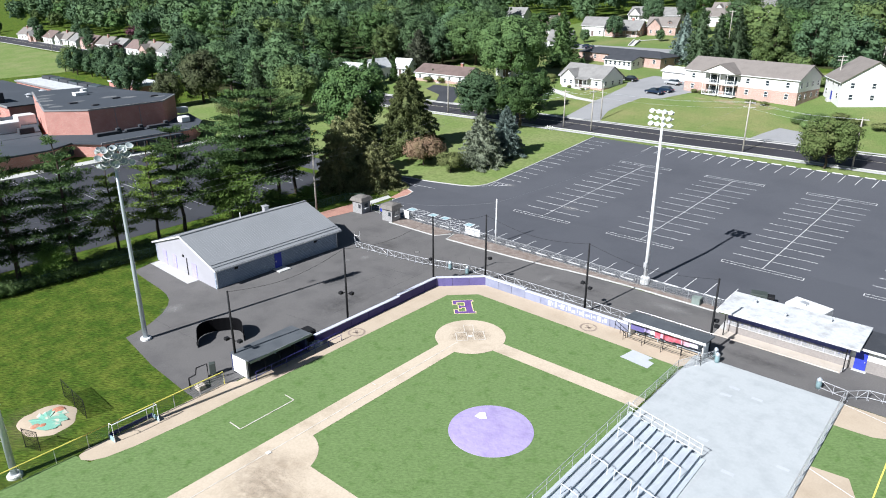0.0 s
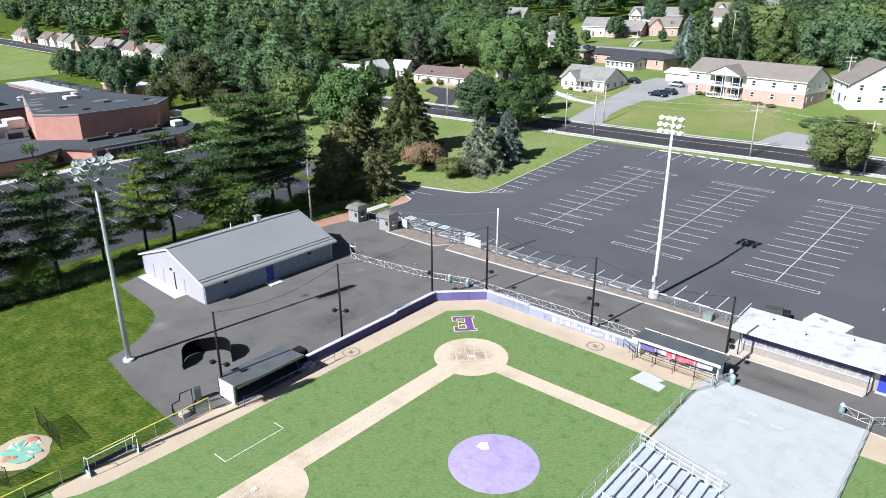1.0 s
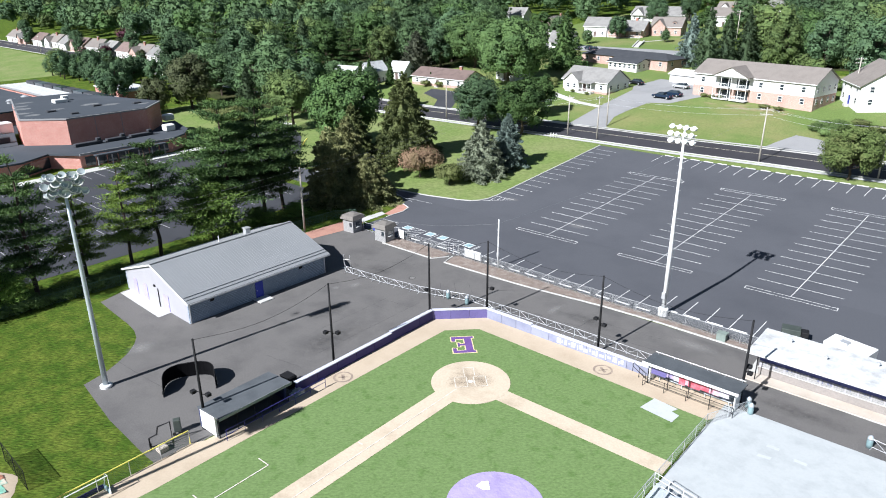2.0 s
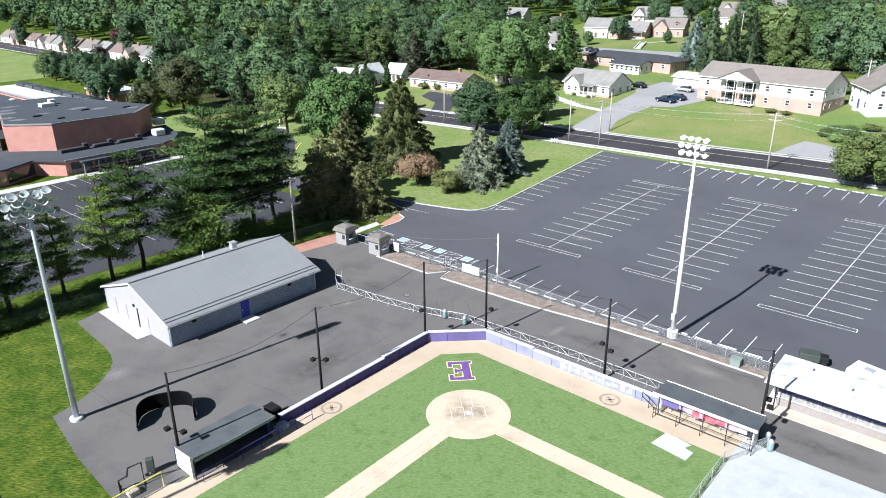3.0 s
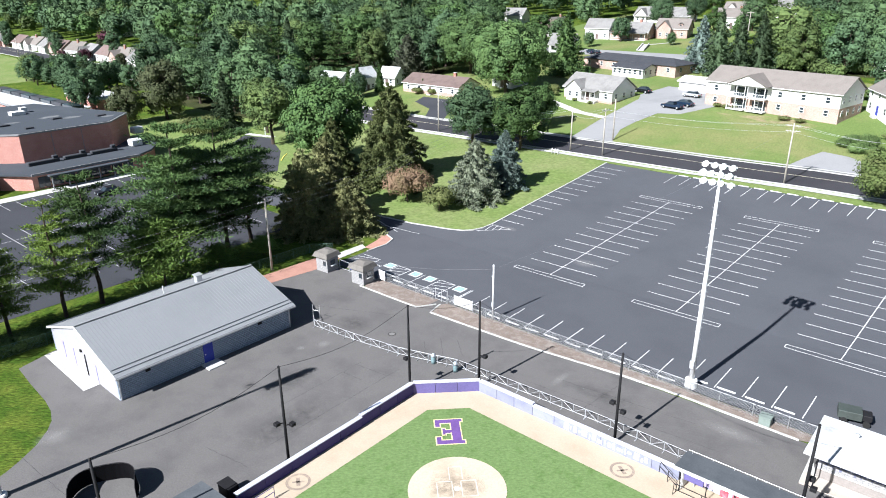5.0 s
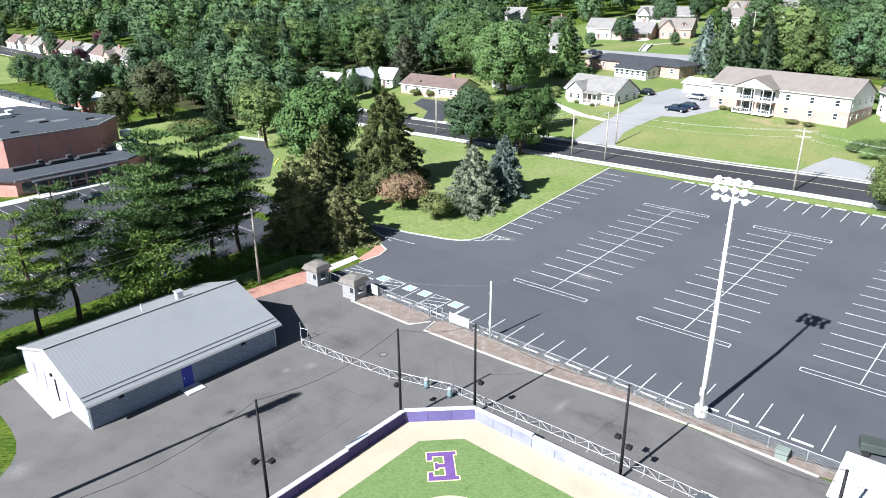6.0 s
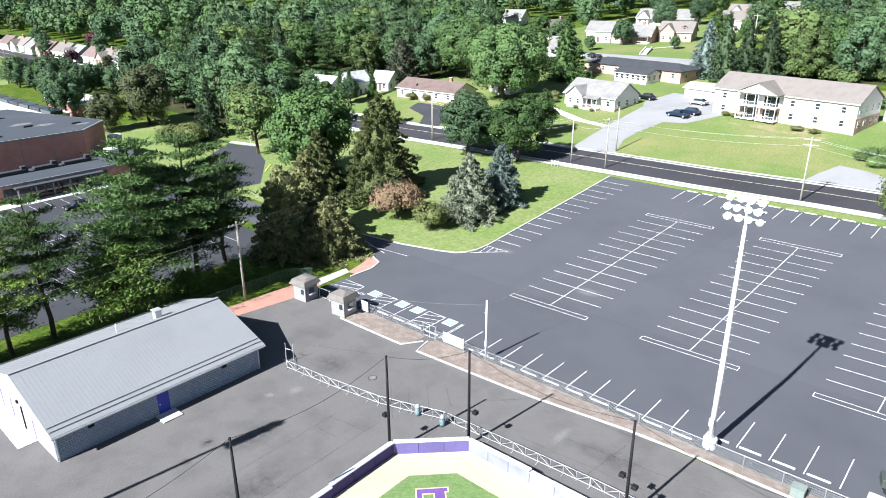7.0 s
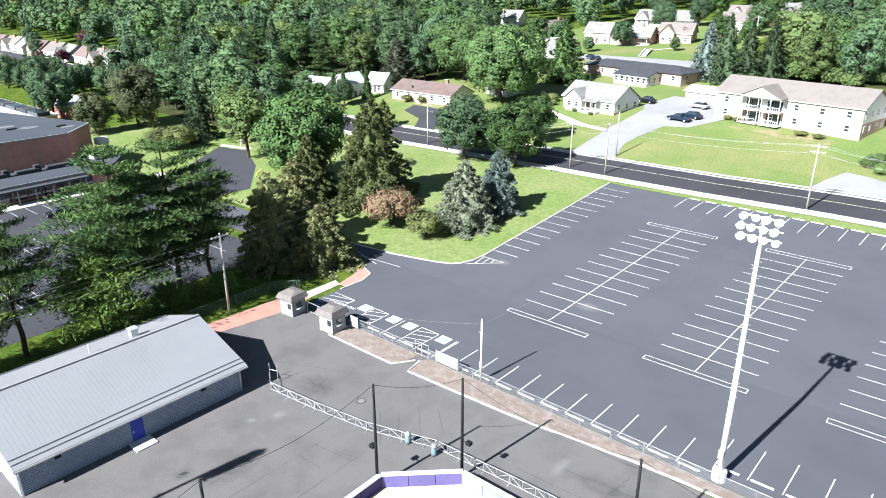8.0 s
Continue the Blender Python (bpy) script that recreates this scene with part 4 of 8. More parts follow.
dr = dugout("dugout", "dugout with dark roof and pictured purple and red back wall", pose(13.3, 10.75, 0), 8.3, 1.95, 2.45, "track")
for k, (mm, w, lo) in enumerate((("purple_pad", 1.5, 1.15), ("lilac", 0.7, 1.3), ("pale_print", 0.5, 1.25), ("red", 0.6, 1.05), ("pink", 0.3, 1.2), ("red", 1.1, 1.1), ("red", 0.8, 1.25), ("pink", 0.9, 1.2), ("pale_print", 0.9, 1.3))):
    x = 0.3 + sum((1.5, 0.7, 0.5, 0.6, 0.3, 1.1, 0.8, 0.9, 0.9)[:k]) * 1.02
    part("hanging_cloth", Mesh().box(x, 0.30 + 0.02 * (k % 2), lo, x + w, 0.33 + 0.02 * (k % 2), 1.82), M[mm], dr, bevel=0.01)
part("cloth_rail", Mesh().beam((0.1, 0.37, 1.84), (8.2, 0.37, 1.84), 0.05, n=6), M["galv"], dr)
part("roof_rail", Mesh().beam((-0.2, 2.2, 2.55), (8.5, 2.2, 2.55), 0.05, n=6), M["galv"], dr, "thin grey rail along the roof")
for k in range(6):
    part("rail_stub", Mesh().beam((0.1 + k * 1.62, 2.2, 2.3), (0.1 + k * 1.62, 2.2, 2.55), 0.04, n=6), M["galv"], dr)
rail_front(pose(13.2, 10.2, 0), 8.6)
rail_front(pose(11.3, 12.0, 0, 0, 0, -35), 2.4)
dugout("dugout", "dugout with dark felt roof and black rail in front", pose(-10.9, -21.1, 0, 0, 0, 90), 7.5, 3.0, 2.2, "asphalt_old", "navy", 0.06, "roof_metal")
rail_front(pose(-10.25, -20.8, 0, 0, 0, 90), 11.0, 1.1, "rail_blue")
st = thing("dugout_steps", "pale concrete steps beside the dugout", "steps", pose(-11.4, -12.9, 0))
for k in range(3):
    part("step", Mesh().box(-0.5, 0.35 * k, 0.0, 0.5, 0.35 * k + 0.349, 0.16 * (k + 1)), M["concrete"], st)


# ---------------------------------------------------------------- fences, lamps, poles
def chain_fence(name, label, pts, h, m_mesh, m_post, span=3.0, gap=0.17, wire=0.012, rail=True):
    """A chain-link fence along pts: posts, top rail and a mesh of crossing wires."""
    t = thing(name, label, "fence")
    wires = Mesh()
    for (x0, y0), (x1, y1) in zip(pts, pts[1:]):
        l = math.hypot(x1 - x0, y1 - y0)
        d = Vector(((x1 - x0) / l, (y1 - y0) / l, 0))
        a = Vector((x0, y0, lie(y0)))
        dzl = (lie(y1) - lie(y0)) / l
        n = max(1, round(l / span))
        for k in range(n + 1):
            p = a + d * (l * k / n) + Vector((0, 0, dzl * l * k / n))
            part("post", Mesh().beam(p, p + Vector((0, 0, h + 0.05)), 0.06, n=6), m_post, t)
        if rail:
            part("top_rail", Mesh().beam(a + Vector((0, 0, h)), a + d * l + Vector((0, 0, h + dzl * l)), 0.05, n=6), m_post, t)
        s = -h
        nrm = Vector((-d.y, d.x, 0)) * 0.002
        up = Vector((0, 0, 1))
        while s < l:
            for k, sgn in ((0, 1), (1, -1)):
                s0, s1 = max(0, s), min(l, s + h)
                if s1 - s0 > 0.02:
                    z0, z1 = (s0 - s, s1 - s) if sgn > 0 else (h - (s0 - s), h - (s1 - s))
                    p = a + d * s0 + up * (z0 + dzl * s0) + nrm * sgn
                    q = a + d * s1 + up * (z1 + dzl * s1) + nrm * sgn
                    o = up * wire
                    wires.add([p - o, q - o, q + o, p + o], [(0, 1, 2, 3)])
            s += gap
    part("wire_mesh", wires, m_mesh, t, "diamond wire mesh")
    return t


chain_fence("fence", "galvanised chain-link fence between yard and parking lot", [(-33.4, 24.9), (-24.0, 24.8)], 1.3, M["wire"], M["wire"])
chain_fence("fence", "galvanised chain-link fence between yard and parking lot", [(-22.0, 24.8), (20.6, 24.7)], 1.3, M["wire"], M["wire"])
chain_fence("fence", "green chain-link fence behind the building", [(-46.2, 27.6), (-48.6, 25.2), (-49.2, 14), (-49.6, -11), (-50.8, -22), (-52, -70)], 1.4, M["green_mesh"], M["green_mesh"], gap=0.17, wire=0.012)
chain_fence("fence", "galvanised chain-link fence along the concrete pad", [(20.2, -4.2), (20.4, 7.8), (22.5, 12.2)], 1.2, M["galv"], M["galv"], 2.2)
chain_fence("fence", "galvanised chain-link fence along the concrete pad", [(34.4, 12.1), (34.4, -50)], 1.2, M["galv"], M["galv"], 2.2)
chain_fence("fence", "chain-link fence with yellow top rail beside the turf", [(-12.35, -23.1), (-12.35, -44.0), (-14.6, -44.4)], 1.3, M["green_mesh"], M["galv"], 2.6, gap=0.2, rail=False)
yr = thing("safety_rail", "bright yellow tube capping the field fence", "rail")
part("tube", Mesh().tube([(-12.35, -23.08, 0.02), (-12.35, -23.1, 1.36), (-12.35, -44.0, 1.36), (-12.35, -44.05, 0.02)], 0.11, 8), M["paint_yellow"], yr)
chain_fence("fence", "small dark wire screen standing on the lawn", [(-22.0, -34.2), (-16.8, -34.4)], 1.9, M["black_net"], M["black"], 2.4, gap=0.1)
chain_fence("fence", "small dark wire screen standing on the lawn", [(-16.5, -39.6), (-15.0, -39.0)], 1.9, M["black_net"], M["black"], 2.8, gap=0.1)


def truss_barrier(pts, h=0.95):
    """A low white lattice barrier: two long rails a side, uprights and zigzag braces."""
    for (x0, y0), (x1, y1) in zip(pts, pts[1:]):
        l = math.hypot(x1 - x0, y1 - y0)
        t = thing("lattice_barrier", "low white lattice barrier standing on the asphalt", "barrier", pose(x0, y0, 0.02, 0, 0, math.degrees(math.atan2(y1 - y0, x1 - x0))), group="lattice barriers")
        for z in (0.18, h):
            part("rail", Mesh().beam((0, 0, z), (l - 0.04, 0, z), 0.055, n=6), M["barrier"], t)
        n = max(1, round(l / 1.25))
        for k in range(n + 1):
            x = (l - 0.04) * k / n
            part("upright", Mesh().beam((x, 0, 0), (x, 0, h), 0.05, n=6), M["barrier"], t)
            if k % 2 == 0:
                part("foot", Mesh().beam((x, -0.32, 0.03), (x, 0.32, 0.03), 0.05), M["barrier"], t)
            if k < n:
                xa, xb = x, (l - 0.04) * (k + 1) / n
                za, zb = (0.18, h) if k % 2 else (h, 0.18)
                part("brace", Mesh().beam((xa, 0, za), (xb, 0, zb), 0.045, n=5), M["barrier"], t)


truss_barrier([(-31.4, 11.6), (-29.9, 10.6), (-24, 11.2), (-18, 12.1), (-14.6, 13.1), (-11.6, 14.1), (-4.2, 14.5), (3, 14.75), (8, 14.8), (13, 14.7)])
truss_barrier([(13.2, 14.75), (20.5, 14.6)])
truss_barrier([(32.2, 13.4), (34.5, 13.0), (36, 14.4), (41, 15.0), (47, 15.4)])
part_gate = thing("gate_posts", "pair of white crowd-barrier end posts", "barrier", pose(-31.6, 11.8, 0.02))
for x in (0.0, 0.9):
    part("post", Mesh().beam((x, 0.3 * x, 0), (x, 0.3 * x, 1.9), 0.06, n=6), M["galv"], part_gate)
part("rail", Mesh().beam((0, 0, 1.2), (0.9, 0.27, 1.2), 0.05, n=6), M["galv"], part_gate)


def bin_post(x, y, s=1.0):
    """A rounded grey-green post-like bin with a domed lid beside the barrier."""
    t = thing("litter_bin", "grey-green litter bin with a domed lid", "litter bin", pose(x, y, 0.02), group="litter bins")
    part("barrel", Mesh().lathe(0, 0, [(0.27 * s, 0), (0.30 * s, 0.3), (0.30 * s, 0.75), (0.28 * s, 0.8)], 14), M["bin_teal"], t, smooth=True)
    part("lid", Mesh().lathe(0, 0, [(0.31 * s, 0.8), (0.27 * s, 1.0), (0.12 * s, 1.15), (0.02, 1.2)], 14), M["pole_galv"], t, "domed lid", smooth=True)


for x, y in ((-14.0, 13.2), (-11.2, 13.4), (22.3, 12.9), (22.8, 12.0), (32.0, 13.5)):
    bin_post(x, y, 0.85)


def light_tower(x, y, face, m_pole, h=22.3, cols=4, wide=3.5, foot=0.85, box=True, rows=0.85, head=1.0):
    """A stadium light: concrete base, tapered pole, three cross arms of floodlights turned towards the field."""
    t = thing("light_tower", "tall stadium light tower with three rows of floodlights", "light tower", pose(x, y, 0, 0, 0, face), group="light towers")
    part("base", Mesh().lathe(0, 0, [(0.58, 0.0), (0.58, foot - 0.08), (0.5, foot)], 16), M["white_paint"], t, "white concrete base")
    part("pole", Mesh().lathe(0, 0, [(0.27, foot), (0.22, 8), (0.17, 15), (0.12, h)], 14), m_pole, t, smooth=True)
    for k in range(26):
        z = 3.5 + k * 0.62
        part("step_bolt", Mesh().beam((0, 0, z), (0.34 * (-1) ** k, 0, z), 0.025), M["galv"], t)
    for r, z in enumerate((h - 0.05 - 2 * rows, h - 0.05 - rows, h - 0.05)):
        arm = part("cross_arm", Mesh().beam((-wide / 2, 0.1, z), (wide / 2, 0.1, z), 0.11), m_pole, t)
        for k in range(cols):
            lx = -wide / 2 + 0.2 + (wide - 0.4) * k / (cols - 1) + (0.16 if r == 1 else 0)
            lamp = part("floodlight", LAMP["dish"], None, t, "round white floodlight with a visor")
            lamp.matrix_basis = pose(lx, 0.22, z - 0.12, -66 + (0 if cols < 7 else 14 * ((k + r) % 3 - 1)), 0, (k - (cols - 1) / 2) * 5 + (4 if cols < 7 else 12) * (-1) ** (k + r)) @ Matrix.Scale(head * (1 + 0.05 * ((k * 5 + r * 3) % 4)), 4)
            part("ballast", LAMP["ballast"], None, lamp)
            part("visor", LAMP["visor"], None, lamp)
    if box:
        part("control_box", Mesh().box(-0.22, 0.22, 2.2, 0.22, 0.45, 3.0), M["galv"], t, bevel=0.02)
    return t


LAMP = {"dish": Mesh().lathe(0, 0, [(0.06, 0.0), (0.13, 0.03), (0.25, 0.16), (0.32, 0.36), (0.33, 0.42), (0.29, 0.40), (0.0, 0.39)], 14).data("floodlight", M["lens"], True),
        "ballast": Mesh().box(-0.11, -0.11, -0.26, 0.11, 0.11, 0.0).data("ballast", M["galv"]),
        "visor": Mesh().tube([(0.32 * math.cos(k * 0.35 - 0.1), 0.32 * math.sin(k * 0.35 - 0.1), 0.52) for k in range(10)], 0.10, 5).data("visor", M["white_paint"])}
light_tower(8.3, 25.9, 176, M["pole_white"], 22.3, 4, 2.85, 0.95, True, 0.75, 0.8)
light_tower(-26.85, -23.55, 262, M["pole_galv"], 21.4, 7, 3.4, 0.3, False, 0.72)
light_tower(-13.2, -41.6, 262, M["pole_galv"], 21.4, 7, 3.4, 0.3, False, 0.72)


def small_pole(x, y, h):
    t = thing("service_pole", "slim white service pole with a meter box", "pole", pose(x, y, 0))
    part("shaft", Mesh().lathe(0, 0, [(0.11, 0), (0.09, h)], 10), M["pole_white"], t, smooth=True)
    part("meter_box", Mesh().box(-0.16, -0.14, 1.6, 0.16, 0.1, 2.2), M["galv"], t, bevel=0.02)
    part("arm", Mesh().beam((-0.3, 0, h - 1.5), (0.1, 0, h - 1.5), 0.05), M["galv"], t)


small_pole(-15.2, 25.2, 6.95)


def utility_pole(x, y, h, arms=1, turn=0):
    t = thing("utility_pole", "weathered wooden utility pole with a crossarm", "utility pole", pose(x, y, lie(y), 0, 0, turn), group="utility poles")
    part("pole", Mesh().lathe(0, 0, [(0.17, -0.2), (0.11, h)], 9), M["wood_pole"], t, smooth=True)
    for k in range(arms):
        z = h - 0.5 - k * 0.9
        part("crossarm", Mesh().box(-1.15, -0.06, z, 1.15, 0.06, z + 0.13), M["wood_pole"], t)
        for sx in (-1.0, -0.45, 0.45, 1.0):
            part("insulator", Mesh().lathe(sx, 0, [(0.05, z + 0.13), (0.06, z + 0.24), (0.03, z + 0.28)], 8), M["lens"], t)
    return t


POLES = [(-47.4, 17.6, 10.4, 1, 90), (-80.8, 91.8, 9.0, 1, 10), (-56.5, 88.0, 8.5, 1, 10), (-45.4, 93.6, 9.0, 1, 10), (-37.9, 93.7, 9.6, 1, 80),
         (-41.5, 105.0, 9.0, 0, 0), (-2.85, 94.5, 10.6, 2, 10), (17.5, 94.8, 9.5, 1, 10), (2.0, 146, 10.5, 2, 30), (-55.0, 229, 11.0, 1, 30), (6.0, 176, 13, 0, 0), (-355, 97, 9, 1, 0), (-320, 215, 11, 1, 0)]
for p in POLES:
    utility_pole(*p)


def wire(p, q, sag, w=0.018, label="thin overhead wire between utility poles", m="wire_dark"):
    out, n = Mesh(), 10
    pts = [Vector(p).lerp(Vector(q), k / n) - Vector((0, 0, sag * math.sin(math.pi * k / n))) for k in range(n + 1)]
    out.tube(pts, w, 4)
    solo("overhead_wire", out, M[m], label, "wire", group="overhead wires")


def pole_top(k, dx=0, dz=0.0):
    x, y, h = POLES[k][:3]
    return (x + dx, y, lie(y) + h - 0.3 - dz)


for a, b in ((1, 2), (2, 3), (3, 4), (4, 6), (6, 7)):
    for dx, dz in ((-0.9, 0), (0.9, 0), (0, 1.2)):
        wire(pole_top(a, dx, dz), pole_top(b, dx, dz), 0.7, 0.026, "pale overhead wire along the road", "galv")
for dz in (0, 1.0, 1.8):
    wire(pole_top(0, 0, dz), (-54, 64, 10.5 - dz), 1.0)
    wire(pole_top(0, 0, dz), (-51.5, -42, 10.6 - dz), 1.1)
wire((-15.2, 25.2, 6.4), (-42.0, 22.8, 3.2), 1.2)
wire((-15.2, 25.2, 6.4), pole_top(6), 1.5)


sl = thing("street_lamp", "slim pale street lamp at the school drive", "street lamp", pose(-114.8, 66, lie(66)))
part("column", Mesh().tube([(0, 0, 0), (0, 0, 6.5), (0.3, -0.1, 7.1), (1.2, -0.4, 7.3)], 0.16, 8), M["pole_white"], sl)
part("lantern", Mesh().box(1.1, -0.6, 7.2, 1.9, -0.25, 7.38), M["pole_white"], sl, bevel=0.03)
for x in (-47.3, -46.6, -45.9):
    bo = thing("bollard", "short white bollard beside the road pavement", "bollard", pose(x, 89.4, lie(89.4)), group="white bollards")
    part("shaft", Mesh().lathe(0, 0, [(0.09, 0), (0.09, 1.1), (0.05, 1.2)], 10), M["white_paint"], bo, smooth=True)
ribbon("kerb_yellow", [(-94.5, 55.2), (-96.4, 57.2), (-97.8, 59.2)], 0.2, 0, M["paint_yellow"], "yellow-painted kerb at the school drive", "kerb", up=0.14)


# ---------------------------------------------------------------- buildings round the field
def clubhouse():
    """The long block building with a standing-seam gable roof."""
    t = thing("clubhouse", "long grey-blue block building with a grey metal gable roof", "building")
    x0, x1, y0, y1, e, r = -47.95, -32.5, -11.1, 8.85, 2.75, 5.35
    xr = (x0 + x1) / 2
    t.matrix_basis = Matrix.Translation((x1, y0, 0)) @ pose(0, 0, 0, 0, 0, -1.1) @ Matrix.Translation((-x1, -y0, 0))
    part("front_wall", Mesh().box(x1 - 0.25, y0, 0, x1, y1, e), M["block"], t, "grey-blue block wall")
    part("rear_wall", Mesh().box(x0, y0, 0, x0 + 0.25, y1, e), M["block"], t)
    for y, m in ((y0, "siding_lilac"), (y1 - 0.25, "block")):
        g = Mesh()
        out = [(x0 + 0.252, 0), (x1 - 0.252, 0), (x1 - 0.252, e), (xr, r - 0.12), (x0 + 0.252, e)]
        v = [(px, y, pz) for px, pz in out] + [(px, y + 0.25, pz) for px, pz in out]
        g.add(v, [(0, 1, 2, 3, 4), (9, 8, 7, 6, 5)] + [(i, 5 + i, 5 + (i + 1) % 5, (i + 1) % 5) for i in range(5)])
        part("gable_wall", g, M[m], t, "pale lilac gable wall" if y == y0 else "")
    over, slope = 0.45, (r - e) / (x1 - xr)
    for s in (-1, 1):
        xe = xr + s * (x1 - xr + over)
        ze = e + 0.12 - slope * over
        zr = r + 0.12
        g0 = y0 - 0.22
        pts = [(xr, g0, zr), (xe, g0, ze), (xe, y1 + 0.55, ze), (xr, y1 + 0.55, zr)]
        if s < 0:
            pts = pts[::-1]
        roof = part("roof", Mesh().slab(pts, 0.14), M["roof_metal"], t, "grey standing-seam metal roof")
        n = 56
        rib = None
        for k in range(n + 1):
            y = g0 + 0.05 + k * (y1 + 0.5 - g0) / n
            if rib is None:
                rib = Mesh().beam((xr, 0, zr + 0.012), (xe, 0, ze + 0.012), 0.022, 0.02).data("seam", M["roof_metal"])
            ob = part("seam", rib, None, roof)
            ob.location.y = y
        for off in (0.55, 1.05):
            xo = xr + s * (x1 - xr + over - off)
            zo = ze + slope * off + 0.06
            part("snow_guard", Mesh().beam((xo, g0 + 0.1, zo), (xo, y1 + 0.45, zo), 0.05), M["alum_dark"], roof)
        part("gutter", Mesh().box(xe - 0.04 * (s > 0), g0, ze - 0.2, xe + 0.10 * s + 0.04 * (s < 0), y1 + 0.55, ze - 0.06), M["galv"], t)
        part("bargeboard", Mesh().beam((xr, g0 - 0.03, zr - 0.1), (xe, g0 - 0.03, ze - 0.1), 0.06, 0.2), M["white_paint"], t)
    part("ridge_cap", Mesh().beam((xr, y0 - 0.22, r + 0.17), (xr, y1 + 0.55, r + 0.17), 0.35, 0.06), M["roof_metal"], t)
    vent = part("roof_vent", Mesh().box(xr - 1.9, 2.9, r - 0.5, xr - 1.2, 3.6, r + 0.45), M["galv"], t, "square metal roof vent", bevel=0.03)
    part("vent_cap", Mesh().box(xr - 2.0, 2.8, r + 0.45, xr - 1.1, 3.7, r + 0.53), M["galv"], vent)
    part("vent_pipe", Mesh().lathe(xr - 1.6, -1.0, [(0.07, r - 0.8), (0.07, r + 0.5)], 8), M["white_paint"], t)
    d = part("door", Mesh().box(x1, -2.15, 0.05, x1 + 0.05, -1.05, 2.2), M["door_blue"], t, "blue steel door")
    part("handle", Mesh().box(x1 + 0.05, -2.05, 1.05, x1 + 0.1, -1.95, 1.15), M["galv"], d)
    part("door_step", Mesh().box(x1 + 0.01, -2.6, 0, x1 + 1.6, -0.7, 0.14), M["concrete"], t, bevel=0.02)
    for px, w, m in ((-38.3, 1.25, "door_lilac"), (-43.3, 1.0, "door_lilac"), (-45.9, 0.95, "door_lilac")):
        d = part("door", Mesh().box(px, y0 - 0.05, 0.05, px + w, y0, 2.15), M[m], t, "pale purple door")
        part("handle", Mesh().box(px + w - 0.2, y0 - 0.1, 1.05, px + w - 0.1, y0 - 0.05, 1.15), M["galv"], d)
    part("wall_pipe", Mesh().beam((-39.4, y0 - 0.06, 0.1), (-39.4, y0 - 0.06, 2.5), 0.09), M["black"], t)
    part("wall_lamp", Mesh().box(-40.3, y0 - 0.15, 2.55, -40.0, y0 - 0.005, 2.8), M["black"], t)
    for y in (y0 + 0.12, y1 - 0.12):
        part("downpipe", Mesh().beam((x1 + 0.06, y, 0.05), (x1 + 0.06, y, e - 0.1), 0.1), M["galv"], t)
    for y in (-8.3, 4.6):
        part("wall_vent", Mesh().box(x1, y, 1.9, x1 + 0.05, y + 0.5, 2.2), M["black"], t)


clubhouse()


def ticket_booth(x, y):
    t = thing("ticket_booth", "small pale block ticket booth with a grey-brown mansard roof", "ticket booth", pose(x, y, 0.02, 0, 0, 4), group="ticket booths")
    part("wall", Mesh().box(-1.05, -1.05, 0, 1.05, 1.05, 2.2), M["block_light"], t)
    h = Mesh()
    o, q = 1.42, 1.12
    h.add([(-o, -o, 2.1), (o, -o, 2.1), (o, o, 2.1), (-o, o, 2.1), (-q, -q, 2.72), (q, -q, 2.72), (q, q, 2.72), (-q, q, 2.72), (-0.5, 0, 3.0), (0.5, 0, 3.0)],
          [(0, 1, 5, 4), (1, 2, 6, 5), (2, 3, 7, 6), (3, 0, 4, 7), (4, 5, 9, 8), (5, 6, 9), (6, 7, 8, 9), (7, 4, 8), (3, 2, 1, 0)])
    part("roof", h, M["shingle_booth"], t, "grey-brown shingle mansard roof")
    w = part("window", Mesh().box(0.3, -1.09, 0.95, 0.8, -1.05, 1.6), M["glass"], t)
    part("window", Mesh().box(1.05, -0.4, 0.95, 1.09, 0.4, 1.6), M["glass"], t)
    part("shelf", Mesh().box(1.05, -0.5, 0.85, 1.35, 0.5, 0.92), M["white_paint"], t)
    part("door", Mesh().box(-1.09, -0.4, 0.02, -1.05, 0.4, 2.0), M["door_blue"], t)
    return t


ticket_booth(-41.9, 22.9)
ticket_booth(-35.0, 23.1)
g = thing("entry_gate", "galvanised gate frame between the ticket booths", "gate", pose(-40.6, 24.0, 0.02))
for x in (0, 1.9, 3.8):
    part("post", Mesh().beam((x, 0, 0), (x, 0, 1.5), 0.07, n=6), M["galv"], g)
for z in (0.2, 1.4):
    part("rail", Mesh().beam((0, 0, z), (3.8, 0, z), 0.05, n=6), M["galv"], g)
part("sign", Mesh().box(2.2, -0.06, 0.5, 3.5, -0.035, 1.35), M["door_blue"], g)
solo("notice_board", Mesh().box(-33.6, 24.6, 0.3, -32.4, 24.7, 1.6), M["white_paint"], "white notice board on the fence by the booth", "board", bevel=0.02)
bn = thing("fence_banner", "blank white banner tied to the chain-link fence", "banner", pose(-19.4, 24.9, 0.1))
part("cloth", Mesh().box(-1.4, -0.02, 0.25, 1.4, 0.02, 1.45), M["white_paint"], bn)
for sx in (-1.45, 1.45):
    part("pole", Mesh().beam((sx, 0, 0), (sx, 0, 1.6), 0.05, n=6), M["galv"], bn)
gt = thing("walk_gate", "small galvanised gate in the fence", "gate", pose(-23.9, 25.0, 0.02))
for x in (0, 0.95, 1.9):
    part("post", Mesh().beam((x, 0, 0), (x, 0, 1.7), 0.06, n=6), M["galv"], gt)
